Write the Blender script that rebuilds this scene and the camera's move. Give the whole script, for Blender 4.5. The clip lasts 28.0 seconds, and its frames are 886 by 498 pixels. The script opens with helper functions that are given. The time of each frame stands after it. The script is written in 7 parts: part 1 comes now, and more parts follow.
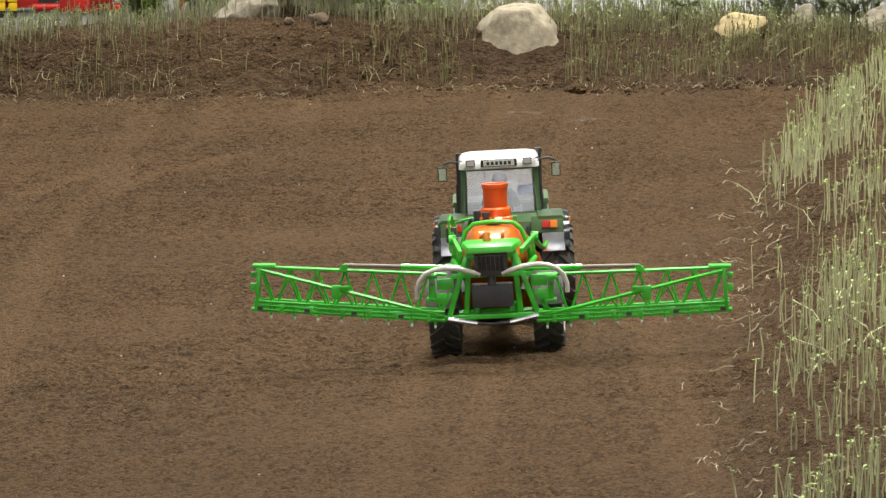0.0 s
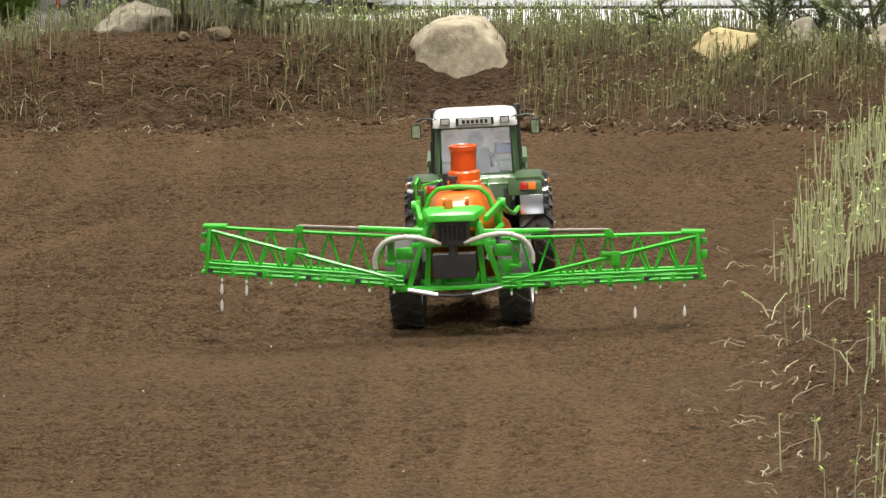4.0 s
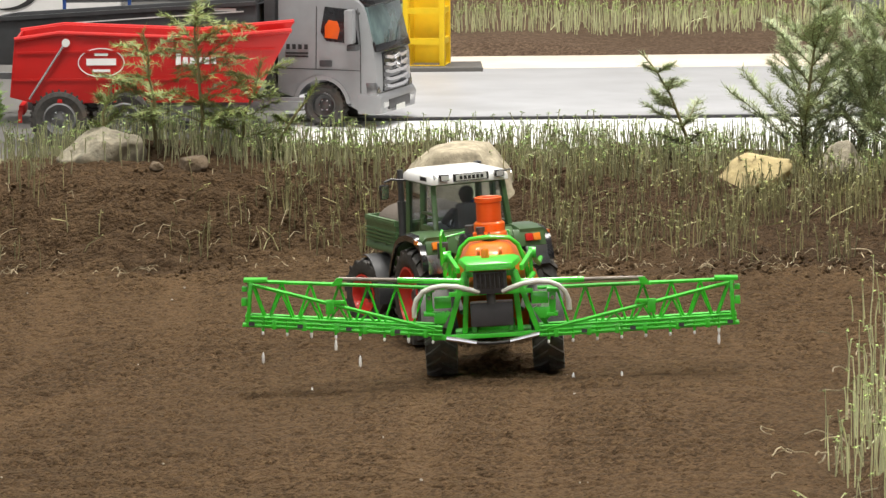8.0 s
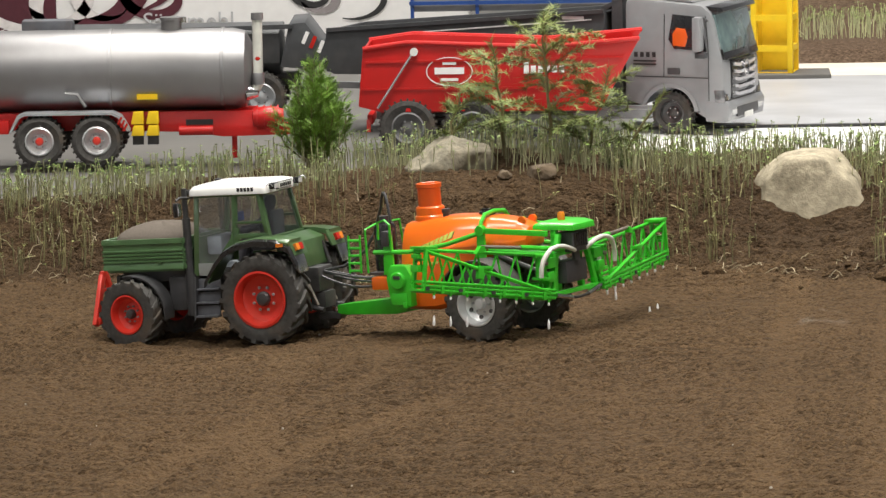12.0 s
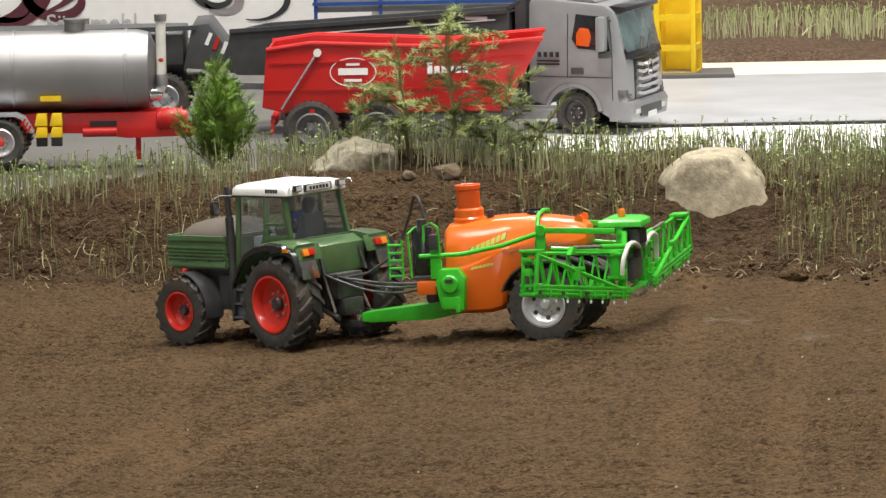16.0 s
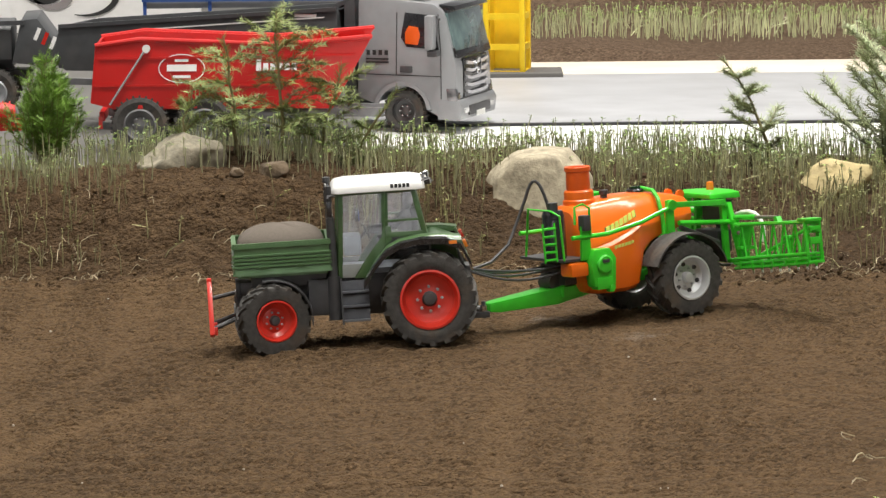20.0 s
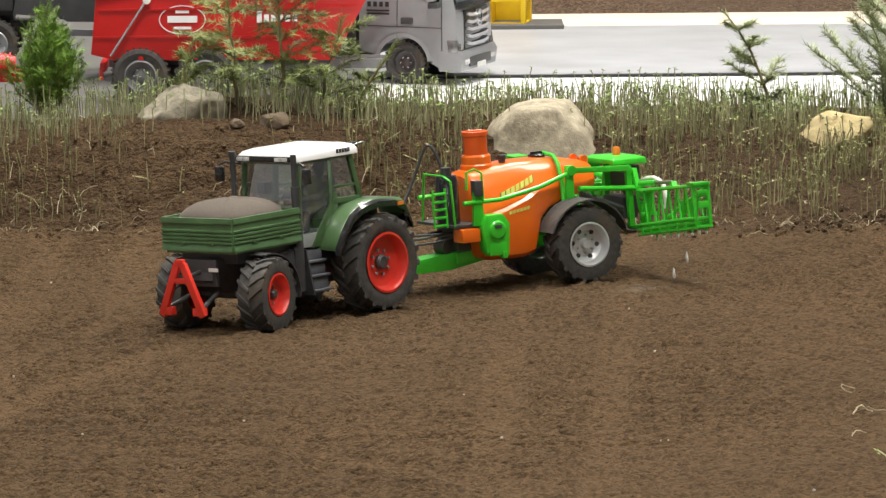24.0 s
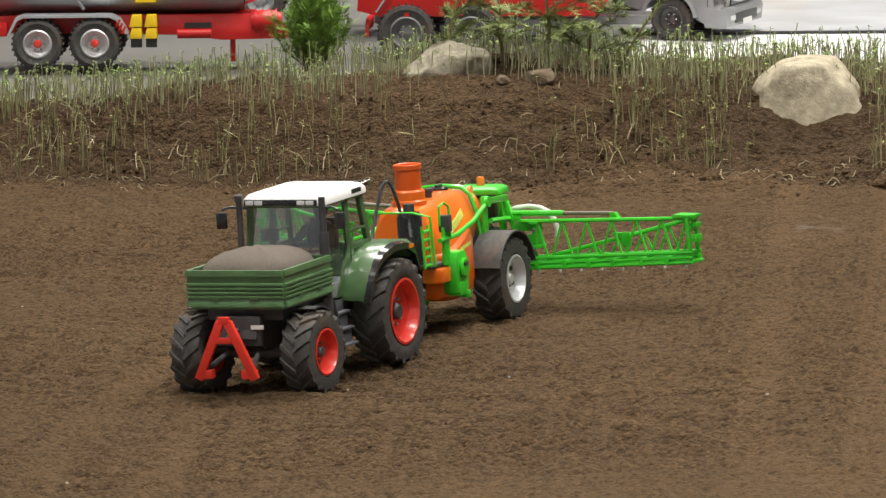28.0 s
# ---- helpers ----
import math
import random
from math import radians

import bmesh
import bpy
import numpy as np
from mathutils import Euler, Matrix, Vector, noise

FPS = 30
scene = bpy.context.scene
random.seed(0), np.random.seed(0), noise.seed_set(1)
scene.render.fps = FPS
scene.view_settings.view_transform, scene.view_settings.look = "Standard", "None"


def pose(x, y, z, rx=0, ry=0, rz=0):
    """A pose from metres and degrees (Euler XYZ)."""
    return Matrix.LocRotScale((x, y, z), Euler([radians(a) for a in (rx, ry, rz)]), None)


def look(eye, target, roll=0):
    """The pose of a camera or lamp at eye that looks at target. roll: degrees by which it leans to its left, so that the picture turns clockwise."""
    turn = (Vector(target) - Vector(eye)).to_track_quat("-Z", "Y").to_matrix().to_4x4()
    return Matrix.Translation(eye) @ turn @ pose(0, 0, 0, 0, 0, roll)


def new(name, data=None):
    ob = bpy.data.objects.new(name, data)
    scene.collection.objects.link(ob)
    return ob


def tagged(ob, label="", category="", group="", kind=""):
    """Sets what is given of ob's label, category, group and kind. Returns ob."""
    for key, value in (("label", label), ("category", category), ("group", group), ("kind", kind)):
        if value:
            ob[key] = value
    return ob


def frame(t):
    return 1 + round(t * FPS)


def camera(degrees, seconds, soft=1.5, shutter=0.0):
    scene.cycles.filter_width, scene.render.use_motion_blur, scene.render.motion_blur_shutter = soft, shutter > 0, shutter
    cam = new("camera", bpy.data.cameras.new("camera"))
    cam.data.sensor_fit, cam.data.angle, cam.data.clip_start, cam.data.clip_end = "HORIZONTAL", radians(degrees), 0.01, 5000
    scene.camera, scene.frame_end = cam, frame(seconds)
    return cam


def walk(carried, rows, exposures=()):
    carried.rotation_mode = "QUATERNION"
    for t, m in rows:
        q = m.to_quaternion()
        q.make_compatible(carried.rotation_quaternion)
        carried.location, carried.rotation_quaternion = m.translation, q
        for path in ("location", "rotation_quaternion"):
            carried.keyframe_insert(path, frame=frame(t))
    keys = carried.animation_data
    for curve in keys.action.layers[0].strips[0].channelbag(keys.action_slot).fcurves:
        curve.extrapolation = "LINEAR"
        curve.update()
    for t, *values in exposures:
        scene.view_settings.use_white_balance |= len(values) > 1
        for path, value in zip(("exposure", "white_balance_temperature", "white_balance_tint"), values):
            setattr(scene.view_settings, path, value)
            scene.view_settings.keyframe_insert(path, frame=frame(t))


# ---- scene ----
# ---------------------------------------------------------------- camera
cam = camera(7.475, 28.0, soft=1.4)
EYE = Vector((0, 0, 1.0416))


def view(yaw, pitch, roll, back=0.0):
    """Camera pose: pan to the left, tilt down, lean, and the metres by which it stands further back."""
    eye = EYE + Vector((0, -back, -0.0336 * back))
    a, b = radians(yaw), radians(pitch)
    way = Vector((-math.sin(a) * math.cos(b), math.cos(a) * math.cos(b), -math.sin(b)))
    return look(eye, eye + way, roll)


walk(cam, [(t, view(*v)) for t, *v in (
    (0, -0.477, 6.085, -0.250, 2.8764), (0.5, -0.613, 6.215, -0.262, 2.6219), (1, -0.456, 6.187, -0.168, 2.5331),
    (1.5, -0.334, 6.088, -0.209, 2.4638), (2, -0.478, 6.122, -0.198, 2.3498), (2.5, -0.723, 6.394, -0.223, 1.9844),
    (4.5, -1.322, 7.323, -0.070, 0.6574), (5, -1.342, 7.459, -0.266, 0.3753), (5.5, -1.378, 7.648, -0.282, 0.0594),
    (6, -1.475, 7.550, -0.188, 0.0000), (6.5, -1.489, 7.342, -0.163, 0.0000), (7, -1.459, 7.138, -0.318, 0.0000),
    (7.5, -1.395, 6.983, -0.461, 0.0000), (8, -1.339, 6.881, -0.404, 0.0000), (8.5, -1.270, 6.835, -0.377, 0.0000),
    (9, -0.793, 6.919, -0.550, 0.0000), (9.5, -0.501, 6.908, -0.614, 0.0000), (10, -0.250, 6.853, -0.674, 0.0000),
    (10.5, 0.022, 6.823, -0.681, 0.0000), (11, 0.443, 6.938, -0.768, 0.0000), (11.5, 0.957, 6.873, -0.833, 0.0000),
    (12, 1.626, 6.778, -0.986, 0.0000), (12.5, 2.167, 6.707, -1.291, 0.0000), (14.5, 1.872, 6.658, -1.032, 0.0000),
    (15, 1.537, 6.712, -1.073, 0.0000), (15.5, 1.133, 6.757, -1.114, 0.0000), (16, 0.812, 6.788, -1.118, 0.0000),
    (16.5, 0.651, 6.859, -1.208, 0.0000), (17, 0.525, 6.942, -0.980, 0.0000), (17.5, 0.298, 6.929, -0.712, 0.0000),
    (18, -0.022, 6.857, -0.774, 0.0000), (18.5, -0.212, 6.788, -0.770, 0.0000), (19, -0.365, 6.775, -0.785, 0.0000),
    (19.5, -0.520, 6.795, -0.583, 0.0000), (20, -0.656, 6.827, -0.499, 0.0000), (20.5, -0.893, 6.837, -0.337, 0.0000),
    (22.5, -1.311, 7.089, -0.488, 0.0000), (23, -1.064, 7.189, -0.480, 0.0000), (23.5, -0.864, 7.217, -0.369, 0.0000),
    (24, -0.649, 7.235, -0.422, 0.0000), (24.5, -0.274, 7.294, -0.524, 0.0000), (25, 0.179, 7.363, -0.529, 0.0000),
    (25.5, 0.400, 7.413, -0.534, 0.0000), (26, 0.626, 7.431, -0.472, 0.0000), (26.5, 0.852, 7.421, -0.419, 0.0000),
    (27, 1.069, 7.413, -0.507, 0.0000), (27.5, 1.316, 7.471, -0.494, 0.0000), (28, 1.615, 7.583, -0.643, 0.0000),
)])

# ---------------------------------------------------------------- light of the hall and added fill lamps
world = bpy.data.worlds.new("hall_air")
scene.world = world
world.use_nodes = True
world.node_tree.nodes["Background"].inputs[0].default_value = (0.80, 0.87, 1.0, 1)
world.node_tree.nodes["Background"].inputs[1].default_value = 0.42
scene.view_settings.exposure = 0.0


def hall_or_fill_lamp(x, y, z, size, watts, spread_=180):
    d = bpy.data.lights.new("hall_or_fill_lamp", "AREA")
    d.shape, d.size, d.size_y, d.energy = "RECTANGLE", size[0], size[1], watts
    d.color = (1.0, 0.96, 0.9)
    d.spread = radians(spread_)
    o = new("hall_or_fill_lamp", d)
    o.matrix_world = look((x, y, z), (x, y, 0))
    return o


hall_or_fill_lamp(0.1, 8.2, 5.0, (1.0, 1.0), 262)
hall_or_fill_lamp(-3.2, 6.0, 5.0, (3.0, 1.0), 140)
# fill, added to brighten the near field and side bank
hall_or_fill_lamp(0.9, 4.6, 5.0, (2.0, 1.0), 115, 100)
hall_or_fill_lamp(3.0, 8.4, 5.0, (3.0, 1.0), 170)
# second added fill for the nearest soil
hall_or_fill_lamp(0.9, 1.8, 5.0, (3.0, 1.0), 65, 100)
# fill added over the far road and the box trailer's face
hall_or_fill_lamp(-0.2, 11.3, 5.0, (3.5, 1.0), 190, 130)
# unseen fill behind the eye, brightens the south wall mirrored in the glass
hall_or_fill_lamp(0.0, -3.6, 5.0, (6.0, 0.8), 480, 110)
# unseen panel, added only so the windscreen mirrors something bright
hall_or_fill_lamp(-8.5, 2.0, 5.0, (4.5, 10.0), 95)

# ---------------------------------------------------------------- materials


def material(name, color, rough=0.5, metal=0.0, var=0.12, scale=60.0, bump=0.0, bscale=None, coat=0.0, spec=0.5, dirt=None, dscale=25.0, transmission=0.0, island=0.0):
    m = bpy.data.materials.new(name)
    m.use_nodes = True
    nt = m.node_tree
    bs = nt.nodes["Principled BSDF"]
    tc = nt.nodes.new("ShaderNodeTexCoord")
    n1 = nt.nodes.new("ShaderNodeTexNoise")
    n1.inputs["Scale"].default_value, n1.inputs["Detail"].default_value = scale, 6
    nt.links.new(tc.outputs["Object"], n1.inputs["Vector"])
    ramp = nt.nodes.new("ShaderNodeValToRGB")
    lo = [max(0.0, c * (1 - var)) for c in color]
    hi = [min(1.0, c * (1 + var)) for c in color]
    ramp.color_ramp.elements[0].color, ramp.color_ramp.elements[1].color = (*lo, 1), (*hi, 1)
    ramp.color_ramp.elements[0].position, ramp.color_ramp.elements[1].position = 0.3, 0.7
    nt.links.new(n1.outputs["Fac"], ramp.inputs["Fac"])
    out = ramp.outputs["Color"]
    if island:
        geo = nt.nodes.new("ShaderNodeNewGeometry")
        hsv = nt.nodes.new("ShaderNodeHueSaturation")
        mp = nt.nodes.new("ShaderNodeMapRange")
        mp.inputs["To Min"].default_value, mp.inputs["To Max"].default_value = 1 - island, 1 + island
        nt.links.new(geo.outputs["Random Per Island"], mp.inputs["Value"])
        nt.links.new(mp.outputs["Result"], hsv.inputs["Value"])
        nt.links.new(out, hsv.inputs["Color"])
        out = hsv.outputs["Color"]
    if dirt:
        n2 = nt.nodes.new("ShaderNodeTexNoise")
        n2.inputs["Scale"].default_value, n2.inputs["Detail"].default_value = dscale, 5
        nt.links.new(tc.outputs["Object"], n2.inputs["Vector"])
        r2 = nt.nodes.new("ShaderNodeValToRGB")
        r2.color_ramp.elements[0].position, r2.color_ramp.elements[1].position = 0.52, 0.75
        r2.color_ramp.elements[1].color = (dirt[3],) * 3 + (1,)
        nt.links.new(n2.outputs["Fac"], r2.inputs["Fac"])
        mx = nt.nodes.new("ShaderNodeMix")
        mx.data_type = "RGBA"
        mx.inputs["B"].default_value = (*dirt[:3], 1)
        nt.links.new(r2.outputs["Color"], mx.inputs["Factor"])
        nt.links.new(out, mx.inputs["A"])
        out = mx.outputs["Result"]
    nt.links.new(out, bs.inputs["Base Color"])
    bs.inputs["Roughness"].default_value, bs.inputs["Metallic"].default_value = rough, metal
    bs.inputs["Coat Weight"].default_value, bs.inputs["Specular IOR Level"].default_value = coat, spec
    bs.inputs["Coat Roughness"].default_value = 0.08
    bs.inputs["Transmission Weight"].default_value = transmission
    if bump:
        n3 = nt.nodes.new("ShaderNodeTexNoise")
        n3.inputs["Scale"].default_value, n3.inputs["Detail"].default_value = bscale or scale * 3, 8
        nt.links.new(tc.outputs["Object"], n3.inputs["Vector"])
        b = nt.nodes.new("ShaderNodeBump")
        b.inputs["Strength"].default_value, b.inputs["Distance"].default_value = bump, 0.002
        nt.links.new(n3.outputs["Fac"], b.inputs["Height"])
        nt.links.new(b.outputs["Normal"], bs.inputs["Normal"])
    return m


DUST = (0.09, 0.055, 0.035, 0.5)
PALE_DUST = (0.2, 0.15, 0.1, 0.35)
green_dark = material("dark_green_paint", (0.066, 0.13, 0.05), 0.28, var=0.15, coat=0.5, dirt=(0.12, 0.12, 0.07, 0.25))
green_box = material("dropside_green_paint", (0.09, 0.18, 0.075), 0.36, var=0.15, coat=0.2, dirt=(0.12, 0.12, 0.07, 0.3))
green_lime = material("lime_green_paint", (0.045, 0.55, 0.025), 0.35, var=0.12, coat=0.4, dirt=(0.09, 0.42, 0.05, 0.3))
orange = material("orange_plastic", (0.86, 0.155, 0.008), 0.28, var=0.06, scale=25, coat=0.6, dirt=(0.6, 0.16, 0.03, 0.25))
orange_dark = material("orange_lid_plastic", (0.72, 0.1, 0.008), 0.35, var=0.06, coat=0.3)
rubber = material("tyre_rubber", (0.06, 0.057, 0.053), 0.7, var=0.3, bump=0.3, scale=180, dirt=(0.12, 0.085, 0.055, 0.6), dscale=38, spec=0.4)
red_rim = material("red_rim_paint", (0.68, 0.035, 0.02), 0.35, var=0.08, coat=0.3, dirt=(0.3, 0.06, 0.03, 0.25))
red_paint = material("red_paint", (0.5, 0.009, 0.007), 0.42, var=0.08, scale=20, coat=0.15, spec=0.4, dirt=(0.36, 0.012, 0.01, 0.25))
black_plastic = material("black_plastic", (0.052, 0.052, 0.055), 0.42, var=0.25, dirt=(0.08, 0.065, 0.05, 0.25))
black_gloss = material("black_gloss_plastic", (0.02, 0.02, 0.022), 0.16, var=0.2, coat=0.5)
dark_metal = material("dark_metal", (0.075, 0.074, 0.075), 0.45, metal=0.3, var=0.3, dirt=DUST)
grey_step = material("grey_step_plastic", (0.11, 0.115, 0.13), 0.5, var=0.2, dirt=DUST)
white_roof = material("white_roof_paint", (0.78, 0.78, 0.76), 0.35, var=0.04, coat=0.3)
white_plastic = material("white_plastic", (0.75, 0.75, 0.72), 0.4, var=0.05)
silver_rim = material("silver_rim_paint", (0.42, 0.44, 0.46), 0.38, metal=0.35, var=0.12, dirt=(0.18, 0.14, 0.1, 0.35))
chrome = material("bright_steel", (0.62, 0.62, 0.64), 0.2, metal=1.0, var=0.1)
steel_tank = material("brushed_steel", (0.36, 0.355, 0.36), 0.48, metal=1.0, var=0.12, scale=14, dirt=(0.28, 0.27, 0.26, 0.4), dscale=8)
hose_clear = material("clear_hose_plastic", (0.66, 0.66, 0.6), 0.3, var=0.1)
sand = material("heaped_sand", (0.125, 0.107, 0.09), 0.95, var=0.12, scale=500, bump=0.2, bscale=1500, spec=0.1)
door_grey = material("pale_grey_door_paint", (0.3, 0.32, 0.31), 0.4, var=0.08, coat=0.2)
lamp_red = material("red_lens", (0.5, 0.02, 0.012), 0.2, var=0.05, coat=0.5)
lamp_orange = material("orange_lens", (0.8, 0.22, 0.02), 0.2, var=0.05, coat=0.5)
lamp_clear = material("clear_lens", (0.6, 0.6, 0.6), 0.12, var=0.05, coat=0.5)
blue_screen = material("blue_display", (0.02, 0.06, 0.4), 0.3, var=0.2)
skin_plain = material("plain_doll_clay", (0.07, 0.065, 0.075), 0.7, var=0.1)
cab_grey = material("truck_grey_paint", (0.25, 0.255, 0.265), 0.36, var=0.05, coat=0.4)
anthracite = material("anthracite_paint", (0.055, 0.058, 0.062), 0.45, var=0.15, coat=0.1, dirt=(0.12, 0.11, 0.1, 0.3))
chassis_grey = material("chassis_grey", (0.16, 0.16, 0.165), 0.5, var=0.15)
yellow_paint = material("yellow_paint", (0.82, 0.55, 0.01), 0.45, var=0.06)
blue_paint = material("blue_paint", (0.015, 0.06, 0.25), 0.45, var=0.1)
white_print = material("white_print", (0.84, 0.83, 0.82), 0.5, var=0.03)
black_print = material("black_print", (0.02, 0.02, 0.02), 0.5, var=0.1)
gold_print = material("yellow_green_print", (0.55, 0.6, 0.12), 0.4, var=0.05)
maroon = material("maroon_paint", (0.075, 0.012, 0.022), 0.3, var=0.1, coat=0.4)
# truck windscreen: pale blotches in the colour stand for reflections
screen_sheen = material("painted_sheen_screen", (0.13, 0.19, 0.19), 0.06, var=0.6, scale=22, coat=1.0)
head_glass = material("tinted_lens", (0.2, 0.2, 0.21), 0.1, metal=0.5, var=0.5, scale=90, coat=1.0)
cab_inside = material("cab_lining", (0.34, 0.37, 0.42), 0.6, var=0.15)
print_grey = material("pale_grey_print", (0.42, 0.42, 0.43), 0.5, var=0.1)
silver_art = material("pale_swirl_print", (0.6, 0.57, 0.56), 0.4, var=0.1)
grey_art = material("grey_print", (0.22, 0.2, 0.2), 0.5, var=0.1)
# clear water given an opaque white, its glint put into the colour
water_glint_mat = material("white_glint_water", (0.95, 0.95, 0.95), 0.5, var=0.01, coat=1.0)


def pane_material(name, gloss):
    """Clear glass that mirrors a share of the hall."""
    m = bpy.data.materials.new(name)
    m.use_nodes = True
    nt = m.node_tree
    clear, shine, both = (nt.nodes.new(k) for k in ("ShaderNodeBsdfTransparent", "ShaderNodeBsdfGlossy", "ShaderNodeMixShader"))
    clear.inputs["Color"].default_value, shine.inputs["Roughness"].default_value = (0.9, 0.95, 0.98, 1), 0.02
    both.inputs[0].default_value = gloss
    nt.links.new(clear.outputs[0], both.inputs[1]), nt.links.new(shine.outputs[0], both.inputs[2])
    nt.links.new(both.outputs[0], nt.nodes["Material Output"].inputs[0])
    return m


glass = pane_material("cab_glass", 0.21)
front_glass = pane_material("coated_screen_glass", 0.45)


def soil_material(name, base, dry):
    """Crumbly soil: darker clods, paler dry crumbs, patches of both at two scales, painted pit shade, and fine relief.
    """
    m = bpy.data.materials.new(name)
    m.use_nodes = True
    nt = m.node_tree
    bs = nt.nodes["Principled BSDF"]
    tc = nt.nodes.new("ShaderNodeTexCoord")

    def noise_at(scale, detail, rough=0.6):
        n = nt.nodes.new("ShaderNodeTexNoise")
        n.inputs["Scale"].default_value, n.inputs["Detail"].default_value, n.inputs["Roughness"].default_value = scale, detail, rough
        nt.links.new(tc.outputs["Object"], n.inputs["Vector"])
        return n.outputs["Fac"]
    # tilled crumbs are drawn out a little along the rows
    rows = nt.nodes.new("ShaderNodeMapping")
    rows.inputs["Scale"].default_value = (0.75, 1.0, 1.0)
    nt.links.new(tc.outputs["Object"], rows.inputs["Vector"])

    def crumbs_at(scale):
        v = nt.nodes.new("ShaderNodeTexVoronoi")
        v.inputs["Scale"].default_value = scale
        nt.links.new(rows.outputs["Vector"], v.inputs["Vector"])
        return v

    def mix(a, k, b):
        n = nt.nodes.new("ShaderNodeMath")
        n.operation = "MULTIPLY_ADD"
        n.inputs[1].default_value = k
        nt.links.new(a, n.inputs[0]), nt.links.new(b, n.inputs[2])
        return n.outputs[0]
    fine, mid, broad = noise_at(520, 6, 0.8), noise_at(110, 5), noise_at(2.6, 5)
    grain, lump = crumbs_at(330), crumbs_at(150)
    shade = mix(broad, 0.75, mix(fine, 0.45, mix(mid, 0.35, grain.outputs["Color"])))
    shade = mix(lump.outputs["Color"], 0.25, shade)
    packed = nt.nodes.new("ShaderNodeAttribute")
    packed.attribute_name = "packed"
    shade = mix(packed.outputs["Fac"], 0.23, shade)
    mp = nt.nodes.new("ShaderNodeMapRange")
    mp.inputs["From Min"].default_value, mp.inputs["From Max"].default_value = 0.86, 2.0
    nt.links.new(shade, mp.inputs["Value"])
    ramp = nt.nodes.new("ShaderNodeValToRGB")
    e = ramp.color_ramp.elements
    e[0].position, e[1].position = 0.15, 0.9
    e[0].color, e[1].color = (*base, 1), (*dry, 1)
    nt.links.new(mp.outputs["Result"], ramp.inputs["Fac"])
    # single dark cells, painted for the shaded pits between crumbs
    pit_shade = crumbs_at(245)
    few = nt.nodes.new("ShaderNodeMapRange")
    few.inputs["From Min"].default_value, few.inputs["From Max"].default_value = 0.24, 0.36
    few.inputs["To Min"].default_value, few.inputs["To Max"].default_value = 0.18, 0.0
    nt.links.new(pit_shade.outputs["Color"], few.inputs["Value"])
    dark = nt.nodes.new("ShaderNodeMix")
    dark.data_type = "RGBA"
    dark.inputs["B"].default_value = (base[0] * 0.4, base[1] * 0.38, base[2] * 0.36, 1)
    loose = nt.nodes.new("ShaderNodeMath")
    loose.operation = "MULTIPLY_ADD"
    loose.inputs[1].default_value, loose.inputs[2].default_value = -0.75, 1.0
    nt.links.new(packed.outputs["Fac"], loose.inputs[0])
    spots = nt.nodes.new("ShaderNodeMath")
    spots.operation = "MULTIPLY"
    nt.links.new(few.outputs["Result"], spots.inputs[0]), nt.links.new(loose.outputs[0], spots.inputs[1])
    nt.links.new(spots.outputs[0], dark.inputs["Factor"])
    nt.links.new(ramp.outputs["Color"], dark.inputs["A"])
    # bank soil multiplied darker, the slope's shade put into its colour
    on_bank = nt.nodes.new("ShaderNodeAttribute")
    on_bank.attribute_name = "on_bank"
    bank_shade = nt.nodes.new("ShaderNodeMix")
    bank_shade.data_type, bank_shade.blend_type = "RGBA", "MULTIPLY"
    bank_shade.inputs["B"].default_value = (0.66, 0.66, 0.7, 1)
    nt.links.new(on_bank.outputs["Fac"], bank_shade.inputs["Factor"])
    nt.links.new(dark.outputs["Result"], bank_shade.inputs["A"])
    nt.links.new(bank_shade.outputs["Result"], bs.inputs["Base Color"])
    wet = nt.nodes.new("ShaderNodeAttribute")
    wet.attribute_name = "wet"
    for socket, dry_, soaked in (("Roughness", 0.95, 0.35), ("Specular IOR Level", 0.12, 0.5)):
        way = nt.nodes.new("ShaderNodeMapRange")
        way.inputs["To Min"].default_value, way.inputs["To Max"].default_value = dry_, soaked
        nt.links.new(wet.outputs["Fac"], way.inputs["Value"])
        nt.links.new(way.outputs["Result"], bs.inputs[socket])
    relief = mix(lump.outputs["Distance"], -0.8, mix(grain.outputs["Distance"], -0.5, mix(fine, 0.5, mid)))
    b = nt.nodes.new("ShaderNodeBump")
    b.inputs["Strength"].default_value, b.inputs["Distance"].default_value = 1.0, 0.006
    nt.links.new(relief, b.inputs["Height"])
    nt.links.new(b.outputs["Normal"], bs.inputs["Normal"])
    return m


soil = soil_material("brown_soil", (0.0705, 0.045, 0.0238), (0.149, 0.0942, 0.0485))
soil_far = soil_material("far_soil", (0.08, 0.052, 0.034), (0.2, 0.14, 0.095))
rock_tan = material("tan_granite", (0.355, 0.31, 0.22), 0.9, var=0.3, scale=90, bump=0.55, bscale=260, dirt=(0.25, 0.215, 0.15, 0.7), dscale=26)
bright_rim = material("bright_rim_paint", (0.62, 0.63, 0.64), 0.35, metal=0.4, var=0.1, dirt=(0.25, 0.2, 0.15, 0.3))
rock_brown = material("brown_stone", (0.13, 0.095, 0.06), 0.9, var=0.4, scale=70, bump=1.0, bscale=170)
rock_grey = material("grey_stone", (0.25, 0.225, 0.165), 0.9, var=0.4, scale=70, bump=1.0, bscale=170, dirt=(0.14, 0.115, 0.08, 0.6), dscale=28)
rock_yellow = material("yellow_stone", (0.42, 0.34, 0.17), 0.85, var=0.3, scale=45, bump=0.8, bscale=130)
stalk_mat = material("pale_sprout_stalk", (0.37, 0.37, 0.215), 0.6, var=0.3, scale=30, island=0.35)
